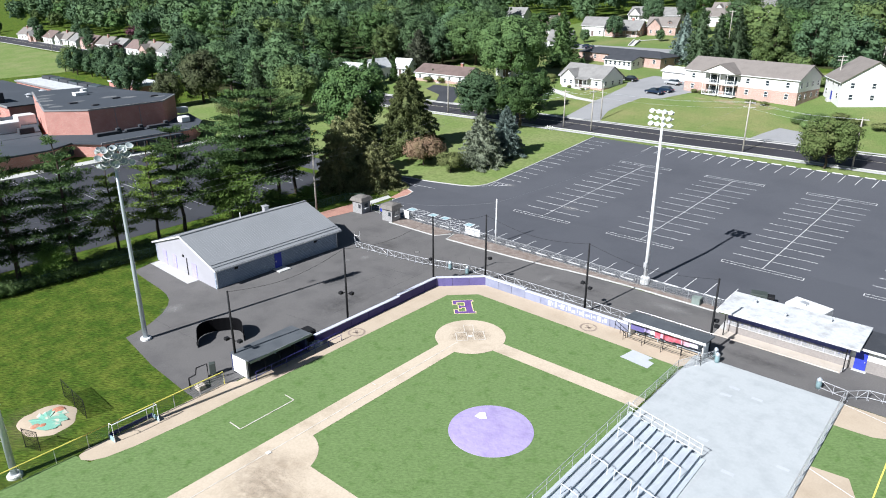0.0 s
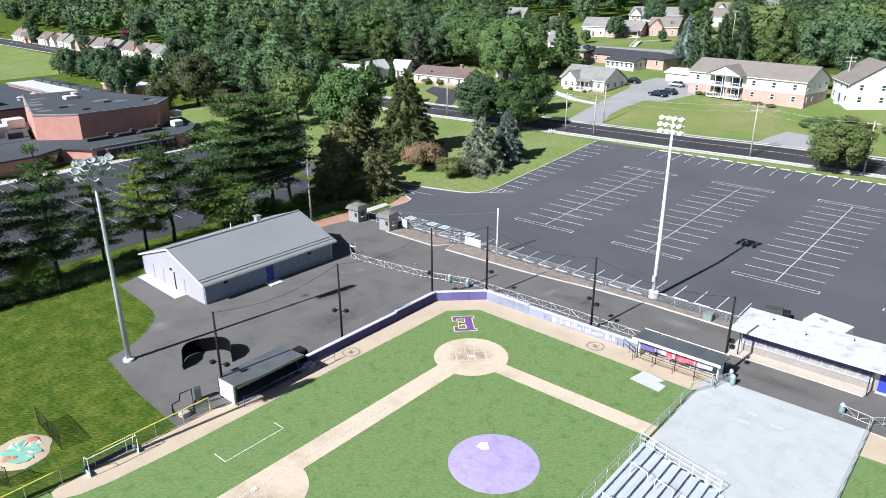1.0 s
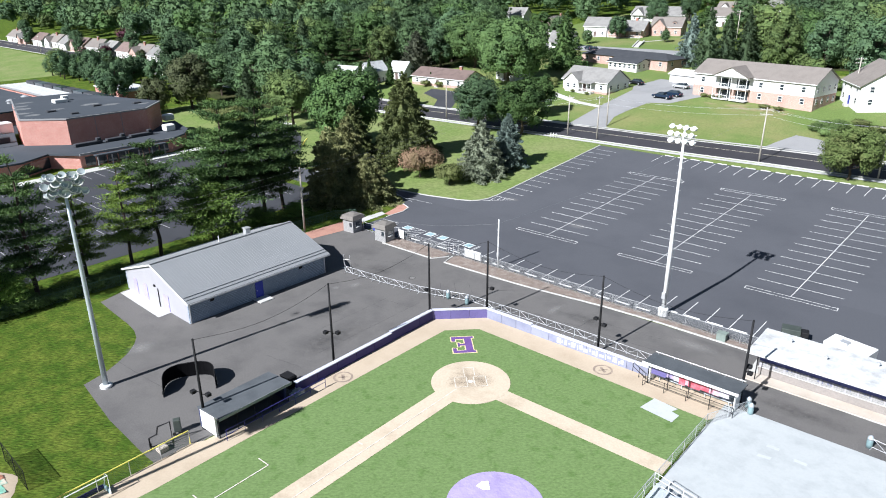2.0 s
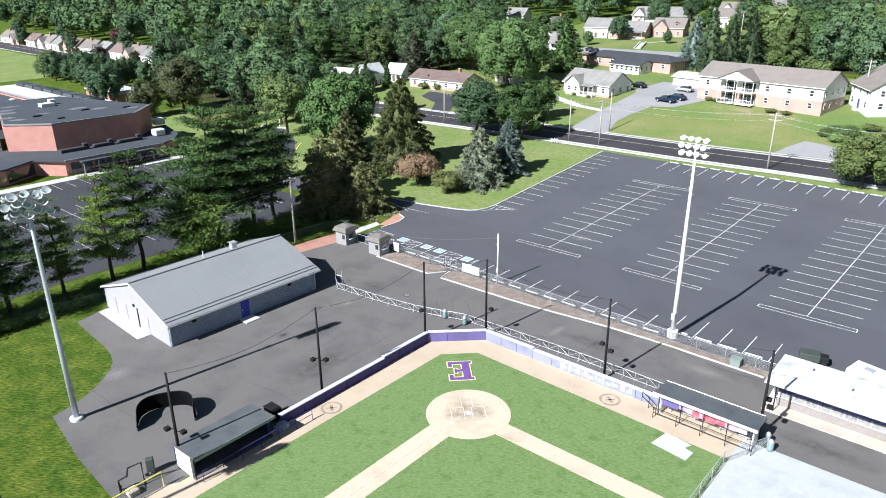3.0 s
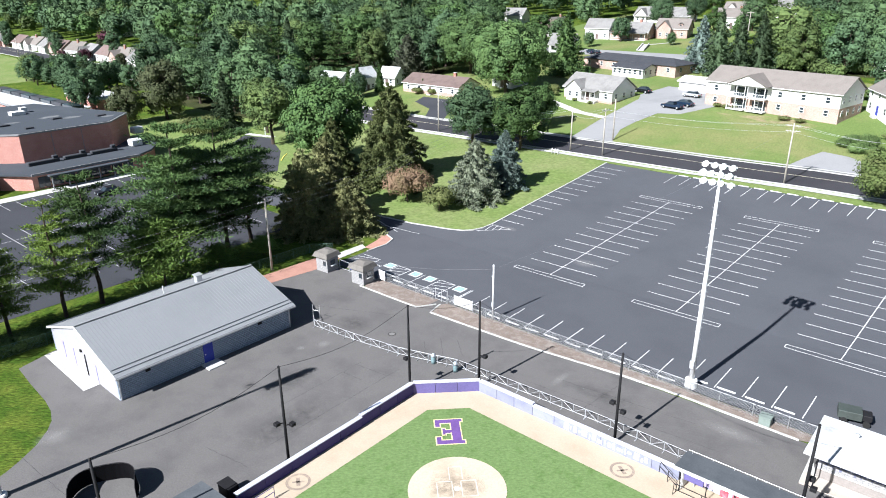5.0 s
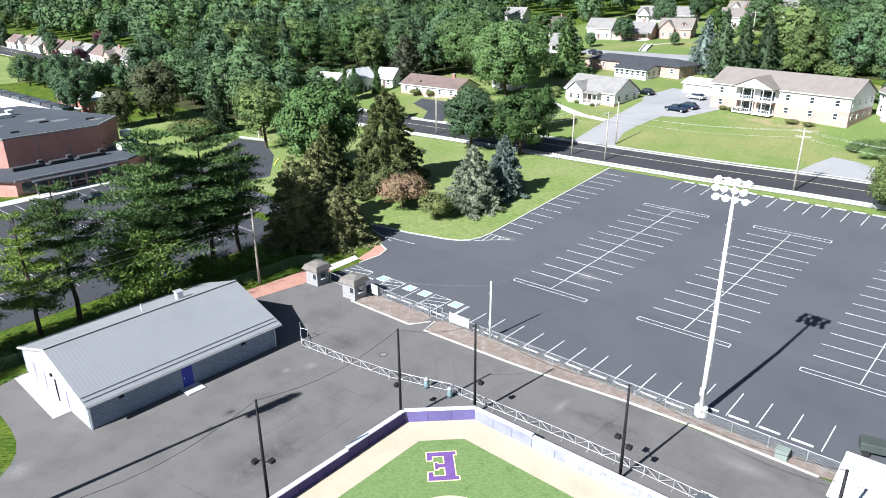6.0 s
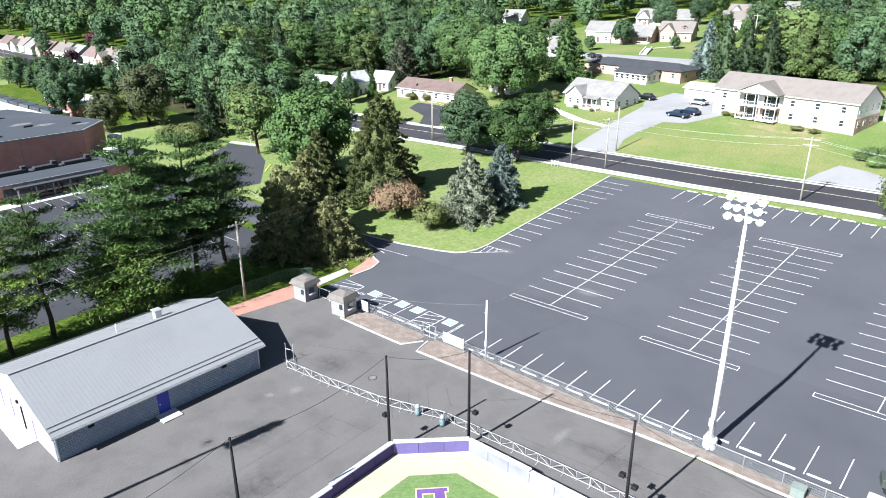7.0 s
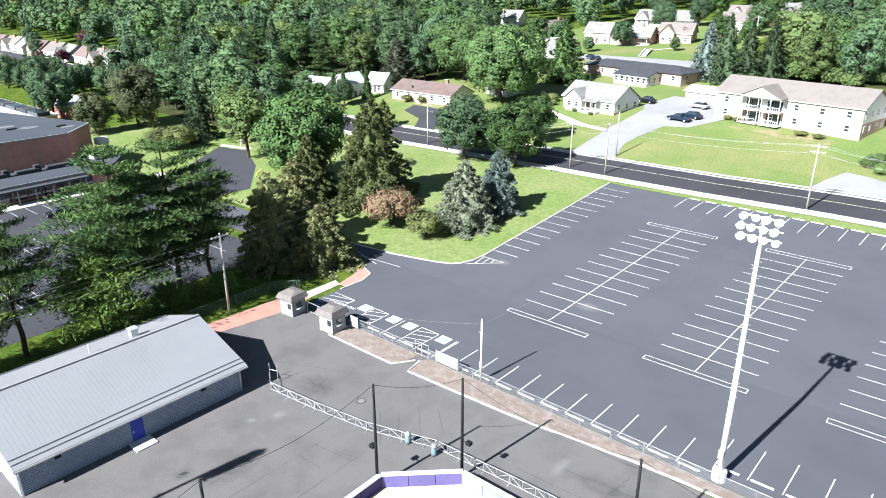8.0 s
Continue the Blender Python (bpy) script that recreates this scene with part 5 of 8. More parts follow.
for z in (0.15, 0.8, 1.6):
    part("rail", Mesh().beam((0, 0, z), (1.9, 0, z), 0.045, n=6), M["galv"], gt)

# wheel stops
stop = solo("wheel_stop", Mesh().box(-0.9, -0.09, 0.03, 0.9, 0.09, 0.16), M["paint_white"], "white concrete wheel stop at a stall", "wheel stop", group="wheel stops", bevel=0.03)
stop.matrix_basis = pose(-20.8, 25.75, 0)
for k in range(1, 15):
    copy_thing(stop, pose(-20.8 + 2.67 * k, 25.75 if k < 11 else 27.35, 0))
for k in range(33):
    copy_thing(stop, pose(-18.8 + 2.7 * k, 89.15, lie(89.15)))
for x in (-33.8, -31.2, -28.6, -25.9, -23.4):
    copy_thing(stop, pose(x, 25.9, 0))


def tatters(a, y, z, k):
    """Limp strips along the wall from a batten; they stand in for the roof shadow's jagged edge."""
    rng = random.Random(k)
    out = Mesh().box(a, y, z - 0.05, a + 0.95, y + 0.02, z)
    for q in range(2 + k % 3):
        x = a + 0.06 + 0.76 * rng.random()
        w = 0.07 + 0.12 * rng.random()
        out.box(x, y - 0.012 - 0.004 * q, z - 0.12 - 0.30 * rng.random(), x + w, y - 0.004, z - 0.03)
    return out


def concession():
    """The snack stand: flat white roof over a counter front, and a lower wing with a blue door."""
    t = thing("concession_stand", "low concession stand with flat white roof and blue trim", "building")
    x0, x1, y0, y1, h = 21.1, 33.2, 19.4, 23.4, 2.95
    part("wall", Mesh().box(x0, y0, 0, x1, y1, 0.95), M["block_tan"], t, "tan block counter wall")
    part("wall_upper", Mesh().box(x0, y0 + 0.06, 0.95, x1, y1, h), M["siding_lilac"], t, "pale lilac-grey panelled upper wall")
    # blue trim; its dark tone also paints the roof's shadow on the wall
    part("blue_band", Mesh().box(x0 - 0.02, y0 + 0.03, 1.66, x1 + 0.02, y0 + 0.057, h - 0.15), M["trim_shade_blue"], t, "blue trim band under the eaves, roof shadow put into its colour")
    part("counter", Mesh().box(x0 - 0.05, y0 - 0.08, 0.95, x1 + 0.05, y0 + 0.055, 1.0), M["concrete"], t)
    part("kerb", Mesh().box(x0 - 0.8, y0 - 1.6, 0.02, x1 - 0.3, y0 - 0.02, 0.14), M["concrete_tan"], t)
    n = 11
    for k in range(n):
        a = x0 + 0.25 + k * (x1 - x0 - 0.4) / n
        s = part("shutter", Mesh().box(a, y0 + 0.03, 1.05, a + 0.92, y0 + 0.057, 1.66), M["block_light"], t)
        # ragged strips shaped and coloured as the jagged edge of the roof's shadow
        part("blind", tatters(a, y0 + 0.0, 1.66, k), M["strip_shade_gray"], s, "tattered strips, grey-blue for the jagged edge of the roof shadow")
    part("roof", Mesh().box(x0 - 0.9, y0 - 1.85, h, x1 + 1.0, y1 + 0.4, h + 0.22), M["roof_flat_white"], t, "flat white roof with stains", bevel=0.03)
    part("soffit_beam", Mesh().box(x0, y0 - 1.35, h - 0.1, x1, y0 - 1.25, h), M["white_paint"], t)
    for k in (0, 4):
        x = x0 + 0.1 + k * (x1 - x0 - 0.2) / 4
        part("post", Mesh().beam((x, y0 - 1.3, 0.14), (x, y0 - 1.3, h - 0.1), 0.09), M["black"], t)
    for x, y in ((23, 22), (26.5, 20.6), (30.5, 22.4)):
        v = part("roof_vent", Mesh().lathe(x, y, [(0.12, h + 0.2), (0.12, h + 0.5), (0.1, h + 0.52)], 10), M["galv"], t)
        part("vent_cap", Mesh().lathe(x, y, [(0.2, h + 0.52), (0.2, h + 0.56), (0.05, h + 0.66)], 10), M["galv"], v)
    part("wing_wall", Mesh().box(x1 + 0.01, y0 + 0.3, 0, x1 + 9, y1, 1.3), M["block_tan"], t)
    part("wing_upper_wall", Mesh().box(x1 + 0.01, y0 + 0.303, 1.3, x1 + 9, y1, 2.6), M["siding_white"], t)
    part("wing_fascia", Mesh().box(x1 + 0.22, y0 - 0.55, 2.6, x1 + 9.3, y0 - 0.5, 2.84), M["white_paint"], t)
    part("wing_roof", Mesh().box(x1 + 0.22, y0 - 0.5, 2.62, x1 + 9.3, y1 + 0.4, 2.8), M["roof_dark"], t)
    d = part("door", Mesh().box(x1 + 0.5, y0 + 0.24, 0.03, x1 + 1.55, y0 + 0.3, 2.2), M["door_blue"], t, "blue door")
    part("handle", Mesh().box(x1 + 1.35, y0 + 0.18, 1.0, x1 + 1.45, y0 + 0.24, 1.1), M["galv"], d)
    part("step", Mesh().box(x1 + 0.4, y0 - 0.1, 0, x1 + 1.7, y0 + 0.29, 0.10), M["concrete"], t)


concession()
tr = thing("storage_trailer", "white box trailer standing behind the concession stand", "trailer", pose(25.2, 25.5, 0.03, 0, 0, -13))
part("box", Mesh().box(0, 0, 0.55, 4.2, 2.5, 2.7), M["white_paint"], tr, bevel=0.05)
part("hitch", Mesh().beam((4.2, 1.05, 0.6), (5.6, 1.05, 0.5), 0.1), M["black"], tr)
part("tongue_frame", Mesh().tube([(4.2, 0.5, 1.5), (8.6, 1.2, 1.5), (8.3, 2.6, 1.5), (4.2, 2.4, 1.5)], 0.11, 6), M["white_paint"], tr, "white drawbar frame")
part("tongue_rail", Mesh().tube([(4.2, 1.5, 1.5), (8.4, 1.9, 1.5), (8.3, 2.6, 1.5), (8.3, 2.6, 0.02)], 0.1, 6), M["white_paint"], tr)
part("roof_unit", Mesh().box(1.2, 0.6, 2.7, 2.0, 1.4, 2.95), M["galv"], tr, bevel=0.03)
for y in (0.1, 2.4):
    for x in (1.4, 2.2):
        part("wheel", Mesh().beam((x, y - 0.1, 0.35), (x, y + 0.1, 0.35), 0.7, n=14), M["rubber"], tr)
wg = thing("dark_wagon", "small dark flat wagon beside the trailer", "wagon", pose(20.6, 28.6, 0.03, 0, 0, 14))
part("bed", Mesh().box(0, 0, 0.5, 1.9, 1.4, 1.25), M["wagon_green"], wg, bevel=0.04)
part("cover", Mesh().box(1.9, 0.15, 0.5, 2.7, 1.25, 1.1), M["black"], wg, bevel=0.06)
for y in (0.05, 1.45):
    for x in (0.5, 2.3):
        part("wheel", Mesh().beam((x, y - 0.08, 0.32), (x, y + 0.08, 0.32), 0.62, n=12), M["rubber"], wg)
ub = thing("utility_box", "grey-green utility box on the mulch bed", "utility box", pose(15.8, 24.2, 0.03))
part("cabinet", Mesh().box(-0.5, -0.4, 0, 0.5, 0.4, 0.85), M["green_box"], ub, bevel=0.04)
part("lid", Mesh().box(-0.54, -0.44, 0.85, 0.54, 0.44, 0.91), M["green_box"], ub)

# the pad's panels
tile = Mesh().box(-1.17, -1.17, 0.0, 1.17, 1.17, 0.012).data("panel", M["pad_panel"])
for i in range(6):
    for j in range(14):
        ob = part("panel", tile, None, pad_ob)
        ob.location = (21.7 + 2.34 * i, 10.9 - 2.34 * j, 0.072)

# pitcher's mound under its cover
mound = thing("mound_cover", "lilac round tarp stretched over the pitcher's mound", "mound cover", pose(12.02, -12.22, 0.03))
part("cover", Mesh().lathe(0, 0, [(3.75, 0.0), (3.74, 0.015), (3.0, 0.05), (1.5, 0.09), (0.3, 0.1)], 48), M["lilac"], mound)
pl = Mesh()
pl.add([(-1.95 + a * 0.72 - b * 0.72, 0.95 + a * 0.72 + b * 0.72, 0.09 + 0.004 * a) for a, b in ((-0.5, 0), (0.0, -0.5), (0.55, -0.5), (0.55, 0.5), (0.0, 0.5))], [(0, 1, 2, 3, 4)])
part("plate_mark", pl, M["paint_white"], mound, "white plate-shaped mark")
solo("first_base", Mesh().box(-0.38, -26.95, 0.045, 0.0, -26.57, 0.13), M["white_paint"], "white square first base", "base", bevel=0.03)
solo("home_plate", Mesh().prism([(-0.3, 0.0), (0.0, -0.3), (0.21, -0.09), (0.21, 0.21), (-0.09, 0.21)], 0.055, 0.08), M["white_paint"], "white home plate set in the dirt", "base")


def bleachers():
    """Aluminium bleachers that step down towards +x: a plank seat and a foot plank in each row, frames under them."""
    t = thing("bleachers", "aluminium bleachers with white handrails on the concrete pad", "bleachers")
    y1, y0, n = -4.3, -44.0, 9
    for i in range(n):
        x = 21.1 + 0.76 * i
        zs = 0.45 + 0.17 * (n - 1 - i)
        part("seat_plank", Mesh().box(x, y0, zs, x + 0.28, y1, zs + 0.05), M["alum"], t)
        part("foot_plank", Mesh().box(x + 0.16, y0, zs - 0.32, x + 0.72, y1, zs - 0.27), M["alum"], t)
        for k in range(12):
            y = y1 - 0.3 - k * 3.4
            part("strut", Mesh().beam((x + 0.14, y, 0.07), (x + 0.14, y, zs), 0.06), M["alum_dark"], t)
    for z in (2.2, 2.7):
        part("back_rail", Mesh().beam((20.85, y0, z), (20.85, y1, z), 0.05, n=6), M["galv"], t)
    for k in range(22):
        y = y1 - k * 1.85
        part("back_post", Mesh().beam((20.85, y, 0.08), (20.85, y, 2.7), 0.05, n=6), M["galv"], t)
    for off in (0, 0.45, 0.9):
        part("end_rail", Mesh().beam((20.85, y1, 2.7 - off), (27.6, y1, 1.45 - off), 0.05, n=6), M["white_paint"], t)
    for k in range(7):
        x = 20.9 + k * 1.1
        zt = 2.7 - 1.25 * (x - 20.85) / 6.75
        part("end_post", Mesh().beam((x, y1, 0.08), (x, y1, zt), 0.05, n=6), M["white_paint"], t)
    for y in (-8.2, -12.6, -17.0, -21.4):
        for a in range(3):
            xa, xb = 21.9 + a * 2.0, 23.3 + a * 2.0
            za, zb = 2.85 - 0.224 * (xa - 21.1), 2.85 - 0.224 * (xb - 21.1)
            part("aisle_rail", Mesh().beam((xa, y, za), (xb, y, zb), 0.06, n=6), M["white_paint"], t)
            for x, z in ((xa, za), (xb, zb)):
                part("aisle_post", Mesh().beam((x, y, z), (x, y, z - 0.9), 0.06, n=6), M["white_paint"], t)
    return t


bleachers()


def batting_turtle():
    """The portable batting cage: a curved black net wall on a tube frame, open on one side."""
    t = thing("batting_cage", "black curved net batting cage on a tubular frame", "batting cage", pose(-20.4, -18.3, 0.02, 0, 0, 59))
    net, n = Mesh(), 18
    pts = [(2.45 * math.copysign(abs(math.cos(a)) ** 0.7, math.cos(a)), 2.3 * abs(math.sin(a)) ** 0.8 - 0.2) for a in (math.pi * k / n for k in range(n + 1))]
    for (xa, ya), (xb, yb) in zip(pts, pts[1:]):
        for s in (0, 0.02):
            k = 1 - s
            net.add([(xa * k, ya * k, 0.12), (xb * k, yb * k, 0.12), (xb * k * 0.97, yb * k * 0.95, 1.6), (xa * k * 0.97, ya * k * 0.95, 1.6)], [(0, 1, 2, 3)])
    part("net_wall", net, M["black_net"], t)
    for z, k in ((0.1, 1.01), (1.62, 0.97)):
        tube = Mesh().tube([(x * k, y * k, z) for x, y in pts], 0.07)
        part("frame_ring", tube, M["black"], t)
    for k in range(0, n + 1, 3):
        (x, y) = pts[k]
        part("upright", Mesh().beam((x * 1.01, y * 1.01, 0.05), (x * 0.97, y * 0.97, 1.62), 0.06, n=6), M["black"], t)
    for (x, y) in (pts[0], pts[-1]):
        w = part("wing_net", Mesh().add([(x, y, 0.1), (x * 0.98, y - 0.9, 0.1), (x * 0.97, y - 0.7, 1.1), (x * 0.97, y, 1.6)], [(0, 1, 2, 3)]), M["black_net"], t)
        part("wing_frame", Mesh().beam((x * 0.98, y - 0.9, 0.05), (x * 0.97, y - 0.7, 1.1), 0.06, n=6).beam((x * 0.97, y - 0.7, 1.1), (x * 0.97, y, 1.6), 0.06, n=6).beam((x, y, 0.06), (x * 0.98, y - 0.9, 0.06), 0.06, n=6), M["black"], w)
        wh = part("wheel", Mesh().beam((x - 0.08, y - 0.3, 0.2), (x + 0.08, y - 0.3, 0.2), 0.4, n=12), M["rubber"], t)
        part("hub", Mesh().beam((x - 0.09, y - 0.3, 0.2), (x + 0.09, y - 0.3, 0.2), 0.14, n=10), M["white_paint"], wh)


batting_turtle()
ps = thing("pitching_screen", "black tubular L-shaped screen on the asphalt", "screen", pose(-14.05, -24.75, 0.02, 0, 0, 63))
fr = Mesh()
sp = [(-0.9, 0), (-0.9, 0.9), (-0.25, 1.15), (-0.1, 1.85), (0.9, 2.1), (0.9, 0), (-0.9, 0)]
fr.tube([(a, 0, b + 0.03) for a, b in sp], 0.15)
part("frame", fr, M["black"], ps)
for x in (-0.9, 0.9):
    part("foot", Mesh().beam((x, -0.6, 0.03), (x, 0.6, 0.03), 0.06), M["black"], ps)
ct = thing("equipment_cart", "small dark cart with boxes by the fence", "cart", pose(-14.6, -22.9, 0.02, 0, 0, 60))
part("body", Mesh().box(-0.3, -0.25, 0.2, 0.3, 0.25, 1.4), M["wagon_green"], ct, bevel=0.04)
for x in (-0.3, 0.3):
    part("wheel", Mesh().beam((x, -0.4, 0.15), (x, -0.3, 0.15), 0.3, n=10), M["rubber"], ct)
solo("storage_tub", Mesh().box(-13.7, -25.5, 0.02, -12.9, -24.7, 0.5), M["concrete_tan"], "pale beige plastic tub on the ground", "tub", bevel=0.05)
rk = thing("bat_rack", "dark equipment rack beside the dugout", "rack", pose(-13.2, -11.9, 0.02))
part("frame", Mesh().box(-0.7, -0.5, 0, 0.7, 0.5, 1.2), M["black"], rk, bevel=0.05)
part("shelf", Mesh().box(-0.6, -0.6, 1.2, 0.6, 0.4, 1.28), M["black"], rk)

# bullpen bench frame along the track and the covered mound on the lawn
gf = thing("goal_frame", "white goal frame with blue base standing on the track", "goal", pose(-11.35, -34.4, 0.04, 0, 0, 90))
part("front_frame", Mesh().tube([(0, 0, 0), (0, 0, 1.75), (4.0, 0, 1.75), (4.0, 0, 0)], 0.09, 8), M["pole_white"], gf)
for x in (0, 4.0):
    part("side_bar", Mesh().tube([(x, 0, 1.75), (x, 0.55, 1.7), (x, 1.1, 0.06)], 0.06), M["pole_white"], gf)
    part("base_plate", Mesh().box(x - 0.05, 0, 0, x + 0.05, 1.1, 0.38), M["paint_blue"], gf, "blue base panel")
part("back_board", Mesh().box(0.06, 1.06, 0.0, 3.94, 1.1, 0.42), M["purple_dark"], gf, "dark blue back panel")
bp = thing("bullpen_mound", "covered practice mound of pale dirt with a torn green tarp", "mound", pose(-19.2, -36.8, 0.0) @ Matrix.Diagonal((0.86, 0.95, 1, 1)))
md = Mesh()
rim = [(2.9 * (1 + 0.07 * math.sin(0.9 * k) + 0.04 * math.cos(2.2 * k)) * math.cos(k * 0.2618), 2.5 * (1 + 0.06 * math.sin(1.3 * k)) * math.sin(k * 0.2618)) for k in range(24)]
md.add([(*p, 0.012) for p in rim] + [(x * 0.7, y * 0.7, 0.16) for x, y in rim] + [(0, 0, 0.2)], [(i, (i + 1) % 24, 24 + (i + 1) % 24, 24 + i) for i in range(24)] + [(24 + i, 24 + (i + 1) % 24, 48) for i in range(24)])
part("dirt", md, M["track"], bp, smooth=True)
tp = Mesh()
tp.add([(x * 0.62 + 0.3 + 0.3 * math.sin(2.3 * k), y * 0.62 + 0.25 * math.cos(1.9 * k), 0.2 + 0.05 * math.sin(3 * k)) for k, (x, y) in enumerate(rim)] + [(0.3, 0, 0.25)], [(i, (i + 1) % 24, 24) for i in range(24)])
part("tarp", tp, M["green_tarp"], bp, "crumpled green tarp")
for x, y, r in ((0.5, -1.2, 0.5), (-0.9, 1.3, 0.55), (0.9, -0.7, 0.4), (-0.5, 1.5, 0.35)):
    part("clay_spot", Mesh().lathe(x, y, [(r, 0.18), (r * 0.6, 0.25), (0.05, 0.27)], 10), M["dirt_red"], bp)


# ---------------------------------------------------------------- houses
def windows_on(t, wall_to, n, w, h, z, length, m_frame, first=None, step=None):
    """A row of n framed windows on a wall; wall_to maps (along, out, up) to the house's own frame."""
    for k in range(n):
        a = (length * (k + 0.5) / n if first is None else first + k * step) - w / 2
        f = Mesh()
        c = [wall_to(a + dx, o, z + dz) for o in (0.0, 0.06) for dx, dz in ((0, 0), (w, 0), (w, h), (0, h))]
        f.add(c, [(4, 5, 6, 7), (0, 4, 7, 3), (1, 2, 6, 5), (3, 7, 6, 2), (0, 1, 5, 4)])
        win = part("window", f, m_frame, t)
        g = Mesh()
        for s in (0, 1):
            z0, z1 = z + 0.08 + s * (h - 0.08) / 2, z + s * h / 2 + h / 2 - 0.08
            g.add([wall_to(a + dx, 0.066, zz) for dx, zz in ((0.09, z0), (w - 0.09, z0), (w - 0.09, z1), (0.09, z1))], [(0, 1, 2, 3)])
        part("pane", g, M["glass"], win)


def house(label, x, y, turn, w, d, eave, rise, m_wall, m_roof, name="house", gable_wall=None, storeys=1, base=None, chimney=None,
          front=4, side=2, porch=None, door=True, dormers=0, group="", hip=False, cross=None, sink=0.6):
    """A gabled house in its own frame: x along the front (w), y back (d), ridge along x. Its windows, door, porch and chimney are parts."""
    t = thing(name, label, "house", pose(x, y, lie(y), 0, 0, turn), group=group)
    gable_wall = gable_wall or m_wall
    k = 0.2
    low = base[1] if base else -sink
    for ya, yb in ((0, k), (d - k, d)):
        part("wall", Mesh().box(0, ya, low, w, yb, eave), m_wall, t)
    for xa in (0, w - k):
        g = Mesh()
        prof = [(k + 0.002, low), (d - k - 0.002, low), (d - k - 0.002, eave), (d / 2, eave + (0 if hip else rise * (d / 2 - k) / (d / 2 + 0.45))), (k + 0.002, eave)]
        v = [(xa, py, pz) for py, pz in prof] + [(xa + k, py, pz) for py, pz in prof]
        g.add(v, [(4, 3, 2, 1, 0), (5, 6, 7, 8, 9)] + [(i, (i + 1) % 5, 5 + (i + 1) % 5, 5 + i) for i in range(5)])
        part("gable_wall", g, gable_wall, t)
    if base:
        m_base, hb = base
        part("lower_wall", Mesh().box(-0.03, -0.03, -sink, w + 0.03, d + 0.03, hb), m_base, t, "brick lower wall")
    o = 0.45
    run = d / 2 + o
    ze, zr = eave - rise * o / run + 0.06, eave + rise * (d / 2) / run + 0.06
    if hip:
        i = d / 2 * 0.85
        for pts in ([(-o, -o, ze), (w + o, -o, ze), (w - i, d / 2, zr), (i, d / 2, zr)], [(w + o, -o, ze), (w + o, d + o, ze), (w - i, d / 2, zr)],
                    [(w + o, d + o, ze), (-o, d + o, ze), (i, d / 2, zr), (w - i, d / 2, zr)], [(-o, d + o, ze), (-o, -o, ze), (i, d / 2, zr)]):
            part("roof", Mesh().slab(pts, 0.14), m_roof, t)
    else:
        for s in (0, 1):
            ya, yb = (-o, d / 2) if s == 0 else (d + o, d / 2)
            pts = [(-o, ya, ze), (w + o, ya, ze), (w + o, yb, zr), (-o, yb, zr)]
            part("roof", Mesh().slab(pts if s == 0 else pts[::-1], 0.16), m_roof, t)
            part("fascia", Mesh().box(-o, min(ya, ya - 0.03 if s == 0 else ya), ze - 0.2, w + o, max(ya, ya if s == 0 else ya + 0.03), ze - 0.01), M["white_paint"], t)
    for s in range(storeys):
        z = 0.9 + s * 2.75
        windows_on(t, lambda a, oo, up: (a, -oo - (0.03 if base and up < base[1] else 0), up), front, 1.0, 1.3, z, w, M["white_paint"])
        windows_on(t, lambda a, oo, up: (w + oo + (0.03 if base and up < base[1] else 0), a, up), side, 0.95, 1.3, z, d, M["white_paint"])
        windows_on(t, lambda a, oo, up: (-oo - (0.03 if base and up < base[1] else 0), d - a, up), side, 0.95, 1.3, z, d, M["white_paint"])
    if door:
        dd = part("door", Mesh().box(w * 0.5 - 0.5, -0.09, 0.05, w * 0.5 + 0.5, -0.02, 2.1), M["door_blue" if storeys > 1 else "shingle_brown"], t)
        part("step", Mesh().box(w * 0.5 - 0.8, -1.0, -0.5, w * 0.5 + 0.8, -0.1, 0.08), M["concrete"], dd)
    if chimney:
        cx, cy = chimney
        c = part("chimney", Mesh().box(cx - 0.45, cy - 0.35, eave, cx + 0.45, cy + 0.35, zr + 0.9), M["chimney_brick"], t, "brick chimney")
        part("chimney_cap", Mesh().box(cx - 0.52, cy - 0.42, zr + 0.9, cx + 0.52, cy + 0.42, zr + 1.0), M["concrete"], c)
    if cross:
        cx, cw, out, tall = cross
        zc = ze + tall
        g = Mesh()
        pr = [(cx, -sink), (cx + cw, -sink), (cx + cw, eave), (cx + cw / 2, zc - 0.15), (cx, eave)]
        v = [(px, -out, pz) for px, pz in pr] + [(px, -0.01, pz) for px, pz in pr]
        g.add(v, [(0, 1, 2, 3, 4), (9, 8, 7, 6, 5)] + [(i, 5 + i, 5 + (i + 1) % 5, (i + 1) % 5) for i in range(5)])
        b = part("bay", g, gable_wall, t, "projecting gabled bay")
        back = d * 0.45
        for s in (-1, 1):
            xe = cx + cw / 2 + s * (cw / 2 + 0.4)
            pts = [(cx + cw / 2, -out - 0.4, zc + 0.05), (xe, -out - 0.4, ze + 0.03), (xe, back * 0.15, ze + 0.03), (cx + cw / 2, back, zc + 0.05)]
            part("bay_roof", Mesh().slab(pts if s < 0 else pts[::-1], 0.13), m_roof, b)
        for s in range(storeys):
            windows_on(b, lambda a, oo, up: (cx + a, -out - oo, up), 2, 0.9, 1.25, 0.9 + s * 2.75, cw, M["white_paint"])
